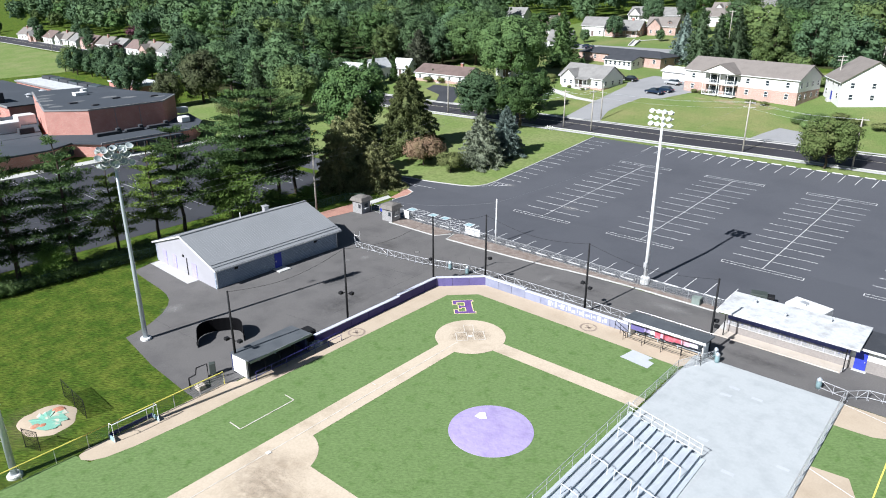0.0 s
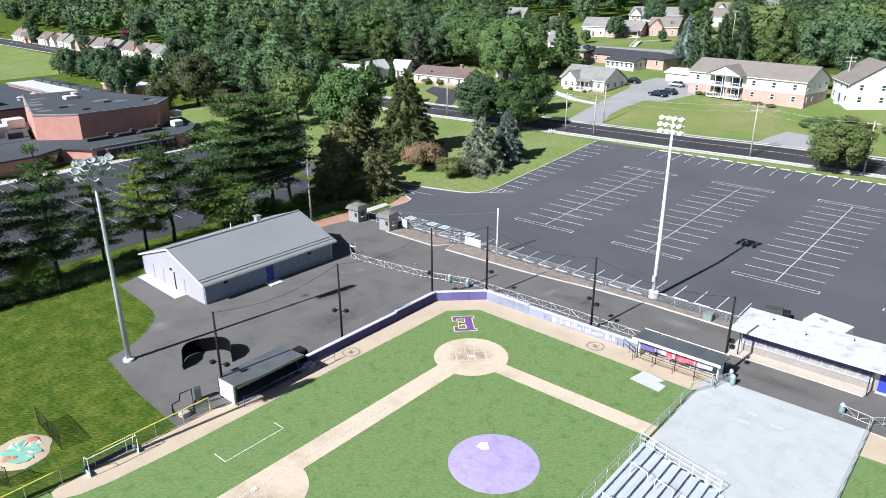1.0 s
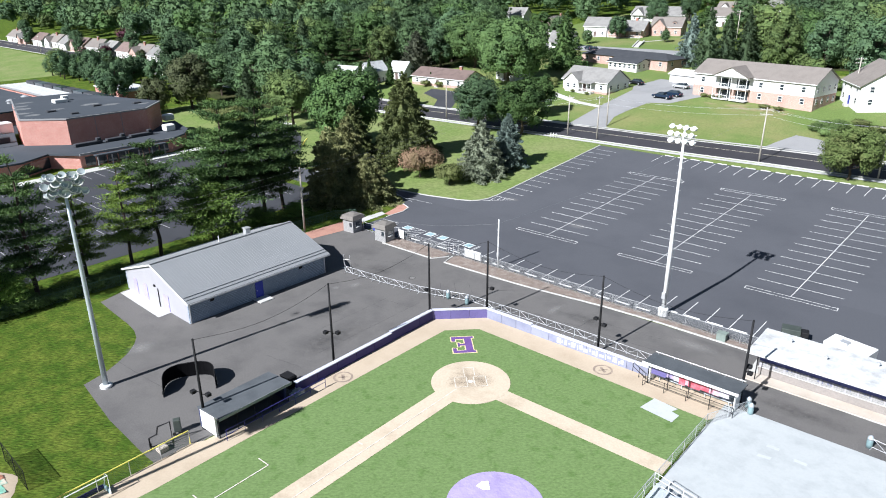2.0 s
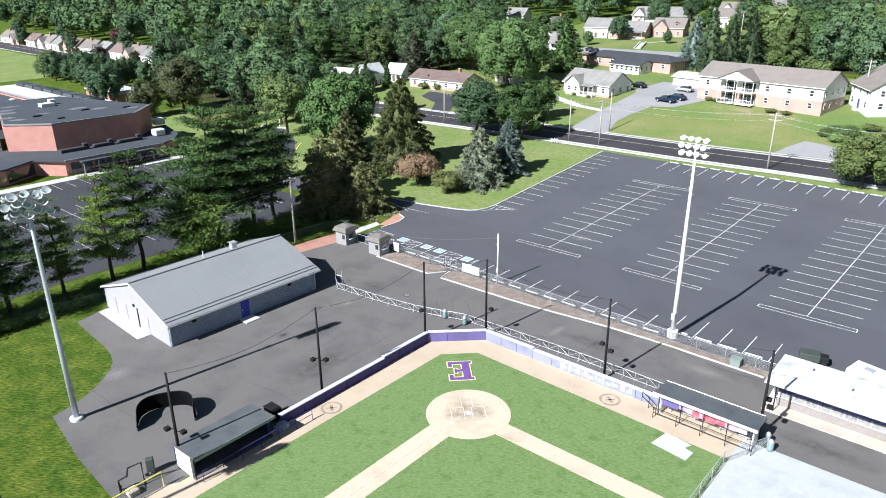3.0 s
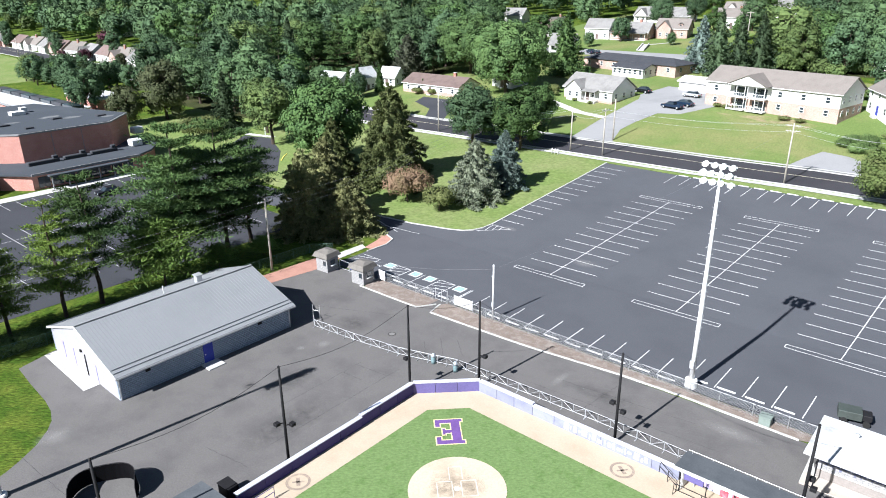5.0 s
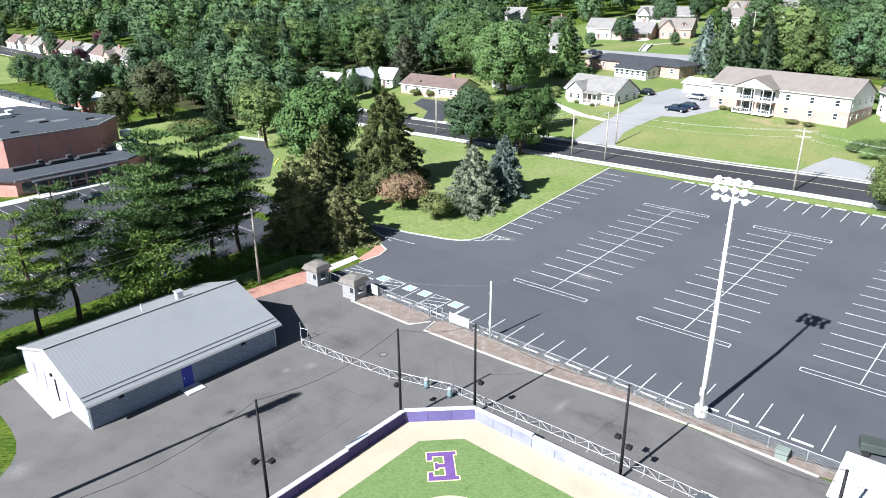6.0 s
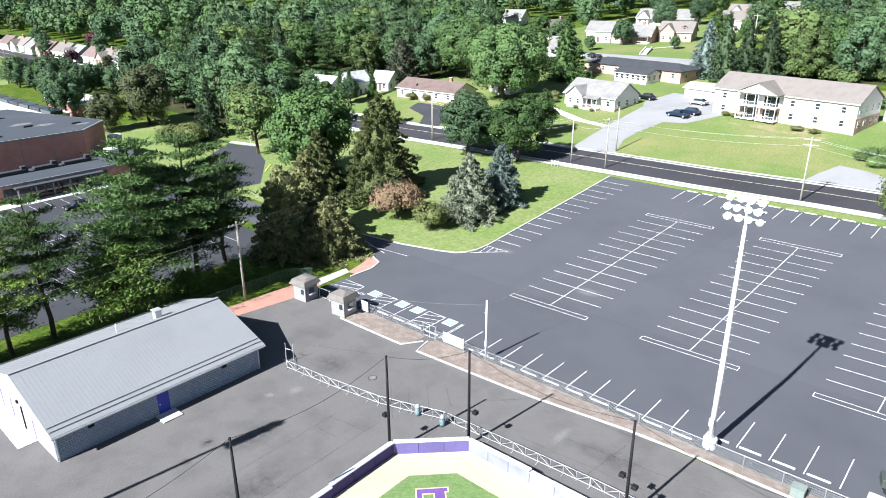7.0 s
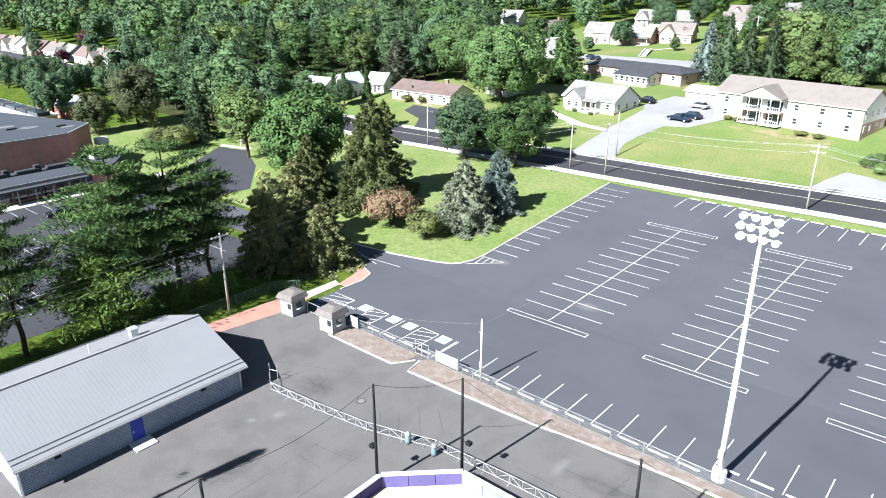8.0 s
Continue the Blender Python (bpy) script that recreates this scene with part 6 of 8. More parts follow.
    if porch:
        px, pw, pd, ph = porch
        p = part("porch", Mesh().box(px, -pd, -sink, px + pw, -0.01, 0.12), M["concrete"], t)
        part("porch_roof", Mesh().slab([(px - 0.2, -pd - 0.3, ph), (px + pw + 0.2, -pd - 0.3, ph), (px + pw + 0.2, -0.02, ph + 0.45), (px - 0.2, -0.02, ph + 0.45)], 0.14), m_roof, p)
        for q in range(4):
            xx = px + 0.15 + q * (pw - 0.3) / 3
            part("porch_post", Mesh().beam((xx, -pd + 0.1, 0.12), (xx, -pd + 0.1, ph - 0.1), 0.14), M["white_paint"], p)
        part("porch_rail", Mesh().box(px, -pd + 0.06, 0.85, px + pw, -pd + 0.12, 0.93), M["white_paint"], p)
    for q in range(dormers):
        xx = w * (q + 0.5) / dormers
        dm = part("dormer", Mesh().box(xx - 0.7, d * 0.12, eave, xx + 0.7, d * 0.42, eave + 1.5), m_wall, t)
        for s in (-1, 1):
            pts = [(xx, d * 0.1, eave + 2.1), (xx + s * 0.95, d * 0.1, eave + 1.4), (xx + s * 0.95, d * 0.45, eave + 1.4), (xx, d * 0.45, eave + 2.1)]
            part("dormer_roof", Mesh().slab(pts if s < 0 else pts[::-1], 0.08), m_roof, dm)
        part("dormer_window", Mesh().box(xx - 0.4, d * 0.12 - 0.04, eave + 0.5, xx + 0.4, d * 0.12 - 0.005, eave + 1.35), M["glass"], dm)
    return t


house("white cottage with grey shingle gable roof and front porch", -69.8, 131.2, -8.4, 15.4, 10.0, 3.1, 3.3, M["siding_white"], M["shingle_gray"],
      name="cottage", front=4, side=3, cross=(2.0, 4.6, 1.6, 2.2), porch=(6.8, 4.5, 1.8, 2.6), chimney=None, base=(M["brick_house"], 0.35))


def balcony(t, x, z, w, d):
    """A white balcony with a slab, posts and rail in front of the apartment house."""
    b = part("balcony", Mesh().box(x, -d, z - 0.15, x + w, -0.01, z), M["white_paint"], t, "white balcony")
    part("rail", Mesh().box(x, -d, z + 0.95, x + w, -d + 0.06, z + 1.03), M["white_paint"], b)
    for q in range(3):
        xx = x + 0.06 + q * (w - 0.12) / 2
        part("post", Mesh().beam((xx, -d + 0.06, z), (xx, -d + 0.06, z + 2.6), 0.12), M["white_paint"], b)
    for q in range(10):
        xx = x + 0.2 + q * (w - 0.4) / 9
        part("baluster", Mesh().beam((xx, -d + 0.03, z), (xx, -d + 0.03, z + 0.95), 0.04), M["white_paint"], b)
    part("sliding_door", Mesh().box(x + w / 2 - 1.6, -0.06, z + 0.05, x + w / 2 + 1.6, -0.012, z + 2.05), M["glass"], b)


apt = house("large white two-storey apartment house with tan roof and balconies", -34.2, 138.0, -10.0, 31.0, 12.0, 5.9, 3.2, M["siding_white"], M["shingle_tan"],
            name="apartment_house", storeys=2, front=6, side=4, base=(M["brick_house"], 2.7), door=False, sink=1.5)
part("gable_bay_roof", Mesh().slab([(11.2, -2.6, 8.2), (6.2, -2.6, 5.9), (6.2, 0.6, 5.9), (11.2, 5.0, 8.2)], 0.15), M["shingle_tan"], apt)
part("gable_bay_roof", Mesh().slab([(11.2, 5.0, 8.2), (16.2, 0.6, 5.9), (16.2, -2.6, 5.9), (11.2, -2.6, 8.2)], 0.15), M["shingle_tan"], apt)
g = Mesh()
g.add([(6.6, -2.3, 5.75), (15.8, -2.3, 5.75), (11.2, -2.3, 7.95), (6.6, -2.1, 5.75), (15.8, -2.1, 5.75), (11.2, -2.1, 7.95)], [(0, 1, 2), (5, 4, 3), (0, 3, 4, 1), (1, 4, 5, 2), (2, 5, 3, 0)])
part("pediment", g, M["siding_white"], apt, "white gable front over the balconies")
for x in (6.7, 11.4):
    balcony(apt, x, 0.15, 4.2, 2.2)
    balcony(apt, x, 3.0, 4.2, 2.2)
house("tall white gabled house with small windows", -1.1, 147.2, -62, 13.0, 14.0, 5.2, 5.0, M["siding_white"], M["shingle_tan"], storeys=2, front=3, side=3, sink=2.0)
house("white garage with a shallow roof beside the driveway", -46.2, 150.5, -12, 8.6, 6.0, 2.5, 1.2, M["siding_white"], M["roof_flat_white"], name="garage", front=0, side=0, door=False)
house("long brick ranch house with a dark roof", -86.5, 170.5, -11, 34.0, 10.5, 2.9, 1.5, M["brick_house"], M["roof_dark"], front=7, side=2, hip=True)
house("white enclosed porch wing with many windows", -71.5, 161.2, -11, 11.0, 7.2, 2.6, 1.3, M["siding_white"], M["roof_dark"], front=6, side=3, name="porch_wing", door=False)
house("low ranch house with a brown roof and chimney", -118.5, 119.5, 1, 21.0, 10.0, 2.9, 2.4, M["siding_white"], M["shingle_brown"], front=5, side=2, chimney=(16, 5), base=(M["brick_house"], 0.9))
house("white cottage half hidden by trees", -96, 134, -10, 8, 7, 2.7, 2.2, M["siding_white"], M["shingle_gray"], front=3, side=2)
house("small white gabled house between trees", -150, 113, 5, 9, 6, 3.0, 2.4, M["siding_white"], M["roof_flat_white"], front=3, side=2)
house("narrow white gabled house between trees", -131, 113, 92, 8, 5.0, 4.6, 3.0, M["siding_white"], M["roof_flat_white"], front=2, side=2)
house("small white gabled house between trees", -131.5, 122, 10, 6, 6, 3.0, 3.0, M["siding_white"], M["roof_flat_white"], front=2, side=2)
FAR = [(-139, 224, 5, 9, 8, "siding_white", "shingle_brown"), (-132, 228, 80, 9, 8, "siding_white", "shingle_tan"), (-116, 223, 5, 10, 8, "siding_white", "shingle_gray"),
       (-106, 225, 6, 15, 9, "brick_house", "shingle_gray"), (-91, 233, 10, 12, 10, "brick_house", "shingle_tan"), (-80, 266, 10, 12, 10, "siding_white", "shingle_tan"),
       (-121, 276, 6, 25, 12, "siding_white", "shingle_gray"), (-88, 296, 8, 16, 12, "siding_white", "shingle_tan"), (-70, 304, 8, 14, 11, "siding_white", "shingle_gray"),
       (-112, 190, 10, 9, 7, "siding_white", "shingle_gray"), (-182, 256, 8, 12, 9, "siding_white", "shingle_gray"),
       (-332, 221, 10, 16, 9, "siding_white", "shingle_gray"), (-312, 221, 5, 24, 9, "siding_white", "shingle_tan"), (-276, 218, 10, 12, 9, "siding_white", "shingle_gray")]
for i, (x, y, a, w, d, mw, mr) in enumerate(FAR):
    house("gabled suburban house among trees on the rise", x, y, a, w, d, 3.2 + (i % 3) * 0.6, 3.6, M[mw], M[mr], front=3, side=2, chimney=(w * 0.7, d / 2) if i % 2 else None,
          porch=(0.5, w - 1, 1.8, 2.6) if i % 3 == 0 else None, dormers=2 if i in (4,) else 0, cross=(1.0, 5.0, 1.4, 3.0) if i in (3, 4, 6, 7) else None, group="houses on the rise")
steps = thing("garden_steps", "pale concrete steps with low cheek walls on the slope", "steps", kind="structure")
for k in range(14):
    y = 203.0 + k * 0.9
    x = -82.6 - k * 0.27
    part("tread", Mesh().box(x - 0.9, y, lie(y) - 0.1, x + 0.9, y + 0.86, lie(y) + 0.10 + 0.02 * k), M["concrete"], steps)
for side in (-1.15, 1.15):
    part("cheek_wall", Mesh().beam((-82.6 + side, 202.8, lie(202.8) + 0.25), (-86.4 + side, 215.6, lie(215.6) + 0.6), 0.4, n=4), M["concrete"], steps)
ribbon("garden_walk", [(-86.3, 215.8), (-83.5, 219.5), (-79.5, 224.5)], 1.5, 0.05, M["concrete"], "pale concrete walk up to the house", "pavement")
ROAD_UP = [(-150, 196), (-120, 195), (-90, 195), (-60, 195.5), (-30, 199), (10, 206)]
ribbon("road_upper", ROAD_UP, 10.5, 0.05, M["driveway"], "grey street before the houses on the rise", "road")
for i, x in enumerate((-267, -282, -297, -312, -330, -347, -364, -381, -400, -420, -440)):
    y = 108.0 + (abs(x) - 282) * 0.02
    house("small gabled house in a row along the road", x, y, (-6, 4, -2)[i % 3], 11.5 + (i % 3), 9.5, 3.3, 3.8, M[("siding_white", "brick_house", "siding_white", "siding_white")[i % 4]],
          M[("shingle_gray", "shingle_tan", "shingle_brown")[i % 3]], front=3, side=2, cross=(1, 5.2, 1.4, 2.8) if i % 2 else None, chimney=(6, 4) if i % 3 == 1 else None, group="houses along the road")
for x, y in ((-440, 160), (-372, 152)):
    house("gabled house in a second row behind the road", x, y, -4, 13, 9, 3.2, 3.6, M["siding_white"], M["shingle_brown"], front=3, side=2, group="houses along the road")


# ---------------------------------------------------------------- the school
def school():
    t = thing("school_building", "red brick school hall with a flat grey roof and low wing", "school")
    out = [(-125.3, 15.2), (-124.5, 33.1), (-132.0, 40.6), (-163.0, 32.4), (-165.5, 18.0), (-132.5, 8.2)]
    cx, cy = sum(p[0] for p in out) / 6, sum(p[1] for p in out) / 6

    def grown(k):
        return [(cx + (x - cx) * k, cy + (y - cy) * k) for x, y in out]
    part("hall_wall", Mesh().prism(out, 0, 8.9), M["brick_red"], t, "red brick wall")
    part("coping", Mesh().prism(grown(1.008), 8.9, 9.2), M["driveway"], t, "pale metal coping")
    part("roof", Mesh().prism(grown(0.985), 9.2, 9.26), M["roof_flat_gray"], t, "flat grey roof with pale worn patches")
    for k in (0.33, 0.66):
        y = 15.2 + 17.9 * k
        part("expansion_joint", Mesh().box(-125.3 + 0.8 * k, y, 3.4, -125.25 + 0.8 * k, y + 0.12, 8.88), M["driveway"], t, "thin pale joint in the brickwork")
    for x, y, w, d, h in ((-137, 26, 1.2, 1.9, 0.35), (-133, 34, 1.2, 1.9, 0.35), (-137, 15.5, 1.2, 1.9, 0.35), (-130, 18, 1.0, 1.6, 0.35), (-150, 22, 2.2, 3.0, 0.8), (-152, 25, 1.4, 1.4, 1.2)):
        part("roof_hatch", Mesh().box(x, y, 9.26, x + w, y + d, 9.26 + h), M["white_paint" if h > 0.5 else "roof_dark"], t, bevel=0.05)
    rng = random.Random(4)
    for x, y, w in ((-140, 27, 2.6), (-136, 30, 2.4), (-146, 13.5, 2.6), (-150, 15, 2.0), (-155, 17.5, 2.2), (-135, 12, 2.4), (-139, 11.5, 2.0), (-131, 36, 1.8), (-139, 19, 1.6)):
        ring = [(x + w * (0.6 + 0.5 * rng.random()) * math.cos(q * 0.7) * 0.6, y + w * (0.6 + 0.5 * rng.random()) * math.sin(q * 0.7)) for q in range(9)]
        part("roof_patch", Mesh().prism(ring, 9.26, 9.27), M["roof_worn"], t, "pale worn roof patch")
    wing = part("low_wing", Mesh().prism([(-134, -60), (-117, -60), (-117, 2), (-120.5, 8.4), (-115.4, 12.6), (-115.4, 33.5), (-117.5, 37.2), (-122, 41), (-134, 44.5)], 0, 3.0), M["brick_red"], t, "low brick wing")
    part("wing_roof", Mesh().prism([(-134.2, -60.3), (-116.4, -60.3), (-116.4, 1.8), (-120.0, 8.2), (-114.6, 12.3), (-114.6, 33.8), (-117.0, 37.8), (-121.8, 41.6), (-134.2, 45.0)], 3.0, 3.35), M["roof_flat_gray"], wing)
    part("roof_edge", Mesh().box(-114.6, 12.3, 2.95, -114.4, 33.8, 3.4), M["driveway"], wing)
    part("canopy", Mesh().box(-114.35, 15, 2.55, -113.0, 31, 2.85), M["roof_flat_gray"], wing, bevel=0.03)
    for k in range(8):
        y = 13.6 + k * 2.4
        part("window", Mesh().box(-115.4, y, 0.4, -115.3, y + 2.1, 2.4), M["glass"], wing)
    for k in range(6):
        y = 15.4 + k * 3.0
        part("canopy_post", Mesh().beam((-113.2, y, 0.04), (-113.2, y, 2.55), 0.2), M["driveway"], wing)
    for y, l in ((14.5, 6.0), (21.5, 4.5), (27.0, 5.5)):
        part("roof_duct", Mesh().box(-122.6, y, 3.35, -121.4, y + l, 4.1), M["roof_dark"], wing, "long dark duct on the roof", bevel=0.1)
        part("duct_hood", Mesh().box(-122.4, y + l - 1.2, 4.1, -121.5, y + l - 0.2, 4.7), M["roof_dark"], wing, bevel=0.1)
    part("entrance_window", Mesh().add([(-120.4, 8.3, 0.4), (-117.1, 2.3, 0.4), (-117.1, 2.3, 2.6), (-120.4, 8.3, 2.6), (-120.3, 8.36, 0.4), (-117.0, 2.36, 0.4), (-117.0, 2.36, 2.6), (-120.3, 8.36, 2.6)], [(0, 3, 2, 1), (4, 5, 6, 7), (0, 1, 5, 4), (1, 2, 6, 5), (2, 3, 7, 6), (3, 0, 4, 7)]), M["glass"], wing)
    for x, y, w, d in ((-190, -6, 44, 30), (-226, -40, 60, 40), (-212, 26, 64, 20), (-210, 46, 62, 13)):
        w2 = part("rear_wing", Mesh().box(x - w / 2, y - d / 2, 0, x + w / 2, y + d / 2, 3.6), M["brick_red"], t)
        part("rear_roof", Mesh().box(x - w / 2 - 0.3, y - d / 2 - 0.3, 3.6, x + w / 2 + 0.3, y + d / 2 + 0.3, 3.95), M["roof_flat_white" if y == 46 else "roof_flat_gray"], w2)
        part("roof_rim", Mesh().box(x - w / 2 - 0.3, y - d / 2 - 0.5, 3.5, x + w / 2 + 0.3, y - d / 2 - 0.3, 4.05), M["driveway"], w2, "pale roof rim")
    w2 = part("rear_wing", Mesh().box(-206, 57, 0, -184.5, 67, 4.6), M["brick_red"], t)
    part("rear_roof", Mesh().box(-206.3, 56.7, 4.6, -184.2, 67.3, 4.95), M["roof_flat_white"], w2, "flat white roof")
    for k in range(8):
        part("roof_monitor", Mesh().box(-238 + k * 7.6, 47.2, 3.95, -231.2 + k * 7.6, 50.4, 5.0), M["glass" if k % 2 else "roof_dark"], t, bevel=0.08)
    for k in range(6):
        part("roof_fan", Mesh().lathe(-200 + k * 5.5, 33 - (k % 2) * 6, [(0.9, 3.95), (0.9, 4.6), (1.2, 4.7), (0.5, 5.1)], 10), M["galv"], t)
    part("roof_house", Mesh().box(-196, 12, 3.95, -188, 18, 6.9), M["roof_dark"], t, "dark rooftop plant room", bevel=0.1)
    for x, y, w, d, h in ((-145, 0.5, 3.6, 5.2, 2.6), (-153.5, 8.2, 3.2, 4.2, 2.4)):
        u = part("roof_unit", Mesh().box(x, y, 3.4, x + w, y + d, 3.4 + h), M["white_paint"], t, "white rooftop air unit", bevel=0.15)
        part("unit_grille", Mesh().box(x + w, y + 0.4, 3.7, x + w + 0.04, y + d - 0.4, 3.0 + h), M["galv"], u)
    for x, y, w, d, h in ((-141, -6, 2.2, 3, 1.2), (-139.5, 4.0, 1.4, 3.4, 1.4), (-149, 2.5, 2.0, 3.4, 1.3), (-158, 4, 3, 3, 1.2), (-150.5, -8, 4, 3, 1.6)):
        part("roof_unit", Mesh().box(x, y, 3.4, x + w, y + d, 3.4 + h), M["roof_dark"], t, "dark rooftop duct", bevel=0.15)
    part("rear_wing", Mesh().prism([(-166, -60), (-134.3, -60), (-134.3, 7.4), (-166, 16.8)], 0, 3.1), M["brick_red"], t)
    part("rear_roof", Mesh().prism([(-166.3, -60.3), (-134.25, -60.3), (-134.25, 7.5), (-166.3, 17.0)], 3.1, 3.4), M["roof_flat_gray"], t)
    for x, y in ((-124.2, 36.0), (-137.0, 43.0)):
        part("roof_unit", Mesh().box(x, y, 3.35, x + 2.2, y + 2.6, 4.9), M["white_paint"], t, "white rooftop air unit", bevel=0.25)


school()
sheet("school_yard", [(-190, 9), (-166.2, 9), (-166.2, 26), (-190, 26)], 0.03, M["asphalt_lot"], "dark asphalt yard behind the school hall", "pavement")
sheet("school_walk", [(-114.3, -60), (-111.2, -60), (-111.2, 46), (-114.3, 46)], 0.05, M["concrete"], "pale concrete walk before the school", "pavement")
sheet("school_walk", [(-121.5, 64.5), (-113, 66.4), (-112.8, 67.8), (-122.5, 66)], 0.05, M["concrete"], "pale concrete kerb at the lot", "pavement")


# ---------------------------------------------------------------- vehicles
def car(label, x, y, turn, m_body, length=4.6, kind="car", truck=False):
    t = thing(kind, label, "car", pose(x, y, lie(y) + 0.06, 0, 0, turn), group="parked cars")
    l, w = length, 1.82
    prof = [(0.0, 0.35), (0.0, 0.75), (0.12, 0.88), (1.15, 0.98), (1.15, 0.98), (l - 0.9, 1.0), (l - 0.05, 0.9), (l, 0.4)]
    b = Mesh()
    n = len(prof)
    v = [(px, s * w / 2, pz) for s in (-1, 1) for px, pz in prof]
    b.add(v, [tuple(range(n)), tuple(range(n, 2 * n))[::-1]] + [(i, n + i, n + (i + 1) % n, (i + 1) % n) for i in range(n)])
    part("body", b, m_body, t, bevel=0.05)
    xa, xb = (1.2, l - 1.9) if truck else (1.1, l - 0.5)
    c = Mesh()
    c.add([(xa, -0.8, 0.98), (xb, -0.8, 0.98), (xb, 0.8, 0.98), (xa, 0.8, 0.98), (xa + 0.7, -0.66, 1.5), (xb - (0.1 if truck else 0.6), -0.66, 1.5), (xb - (0.1 if truck else 0.6), 0.66, 1.5), (xa + 0.7, 0.66, 1.5)],
          [(0, 1, 5, 4), (1, 2, 6, 5), (2, 3, 7, 6), (3, 0, 4, 7)])
    part("glasshouse", c, M["glass"], t)
    r = Mesh().box(xa + 0.66, -0.7, 1.49, xb - (0.06 if truck else 0.56), 0.7, 1.55)
    part("roof", r, m_body, t, bevel=0.03)
    for wx in (0.85, l - 0.85):
        for s in (-1, 1):
            wh = part("wheel", Mesh().beam((wx, s * 0.93, 0.33), (wx, s * 0.72, 0.33), 0.66, n=16), M["rubber"], t)
            part("rim", Mesh().beam((wx, s * 0.935, 0.33), (wx, s * 0.925, 0.33), 0.4, n=12), M["galv"], wh)
    for s in (-1, 1):
        part("headlight", Mesh().box(-0.02, s * 0.6 - 0.2, 0.62, 0.03, s * 0.6 + 0.2, 0.76), M["lens"], t)
        part("tail_light", Mesh().box(l - 0.06, s * 0.7 - 0.14, 0.66, l + 0.015, s * 0.7 + 0.14, 0.82), M["red"], t)
    return t


car("dark blue pickup truck parked on the driveway", -42.2, 131.6, -10, M["car_blue"], 5.4, "pickup_truck", True)
car("dark blue car parked beside the pickup", -40.2, 134.4, -10, M["car_blue"], 4.8)
car("silver car parked before the garage", -42.0, 143.8, -10, M["car_silver"])
car("dark car parked beside the cottage", -55.2, 143.5, -10, M["car_black"])
car("dark blue car parked by the brick ranch house", -97.6, 193.2, -40, M["car_blue"])
car("dark blue car parked by the brick ranch house", -94.6, 191.8, -40, M["car_black"])
for x, y, a, m in ((-101.5, 18.2, 88, "car_black"), (-90.6, 29, 0, "car_blue"), (-107.5, 42, 70, "car_silver"), (-118.5, 99.5, 175, "car_silver")):
    car("car parked on the asphalt near the school", x, y, a, M[m])


for x, y, a in ((-104, -22, 80), (-103.5, -31, 80)):
    bx = thing("box_truck", "white box truck parked behind the school", "truck", pose(x, y, 0.04, 0, 0, a))
    part("box", Mesh().box(0, -1.2, 0.8, 5.5, 1.2, 3.3), M["white_paint"], bx, bevel=0.05)
    part("cab", Mesh().box(-1.9, -1.05, 0.5, -0.05, 1.05, 2.3), M["white_paint"], bx, bevel=0.15)
    part("windscreen", Mesh().box(-1.93, -0.9, 1.4, -1.905, 0.9, 2.1), M["glass"], bx)
    for wx in (-1.2, 4.2):
        for sy in (-1.05, 1.05):
            part("wheel", Mesh().beam((wx, sy - 0.12, 0.42), (wx, sy + 0.12, 0.42), 0.84, n=14), M["rubber"], bx)


# ---------------------------------------------------------------- trees and shrubs
def foliage(rng, pts, nrm, size, long=1.0, wide=0.42, needle=False):
    """Leaf clumps as small bent leaves at pts: lying along the crown's surface, or (needles) sprays that point outwards."""
    n = len(pts)

    def unit(v):
        return v / np.linalg.norm(v, axis=1)[:, None]
    nrm = unit(nrm)
    if needle:
        a = unit(nrm * 0.75 + rng.normal(size=(n, 3)) * 0.45)
        d = unit(np.cross(a, rng.normal(size=(n, 3))) * 0.6 + np.array((0, 0, 0.8)))
        b = unit(np.cross(d, a))
        d = np.cross(a, b)
    else:
        d = unit(nrm + rng.normal(size=(n, 3)) * 0.24)
        a = unit(np.cross(d, rng.normal(size=(n, 3))))
        b = np.cross(d, a)
    s = (size * (0.6 + 0.8 * rng.random(n)))[:, None]
    fold = d * s * (0.05 + 0.12 * rng.random((n, 1)))
    v = np.empty((n, 4, 3))
    v[:, 0] = pts - a * s * 0.5 * long
    v[:, 1] = pts - b * s * wide - fold
    v[:, 2] = pts + a * s * 0.55 * long
    v[:, 3] = pts + b * s * wide - fold
    return v.reshape(-1, 3)


def quads(name, v, material):
    n = len(v) // 4
    me = bpy.data.meshes.new(name)
    me.vertices.add(4 * n)
    me.vertices.foreach_set("co", np.ascontiguousarray(v, dtype=np.float32).ravel())
    me.loops.add(4 * n)
    me.loops.foreach_set("vertex_index", np.arange(4 * n, dtype=np.int32))
    me.polygons.add(n)
    me.polygons.foreach_set("loop_start", np.arange(0, 4 * n, 4, dtype=np.int32))
    me.materials.append(material)
    me.update(calc_edges=True)
    return me


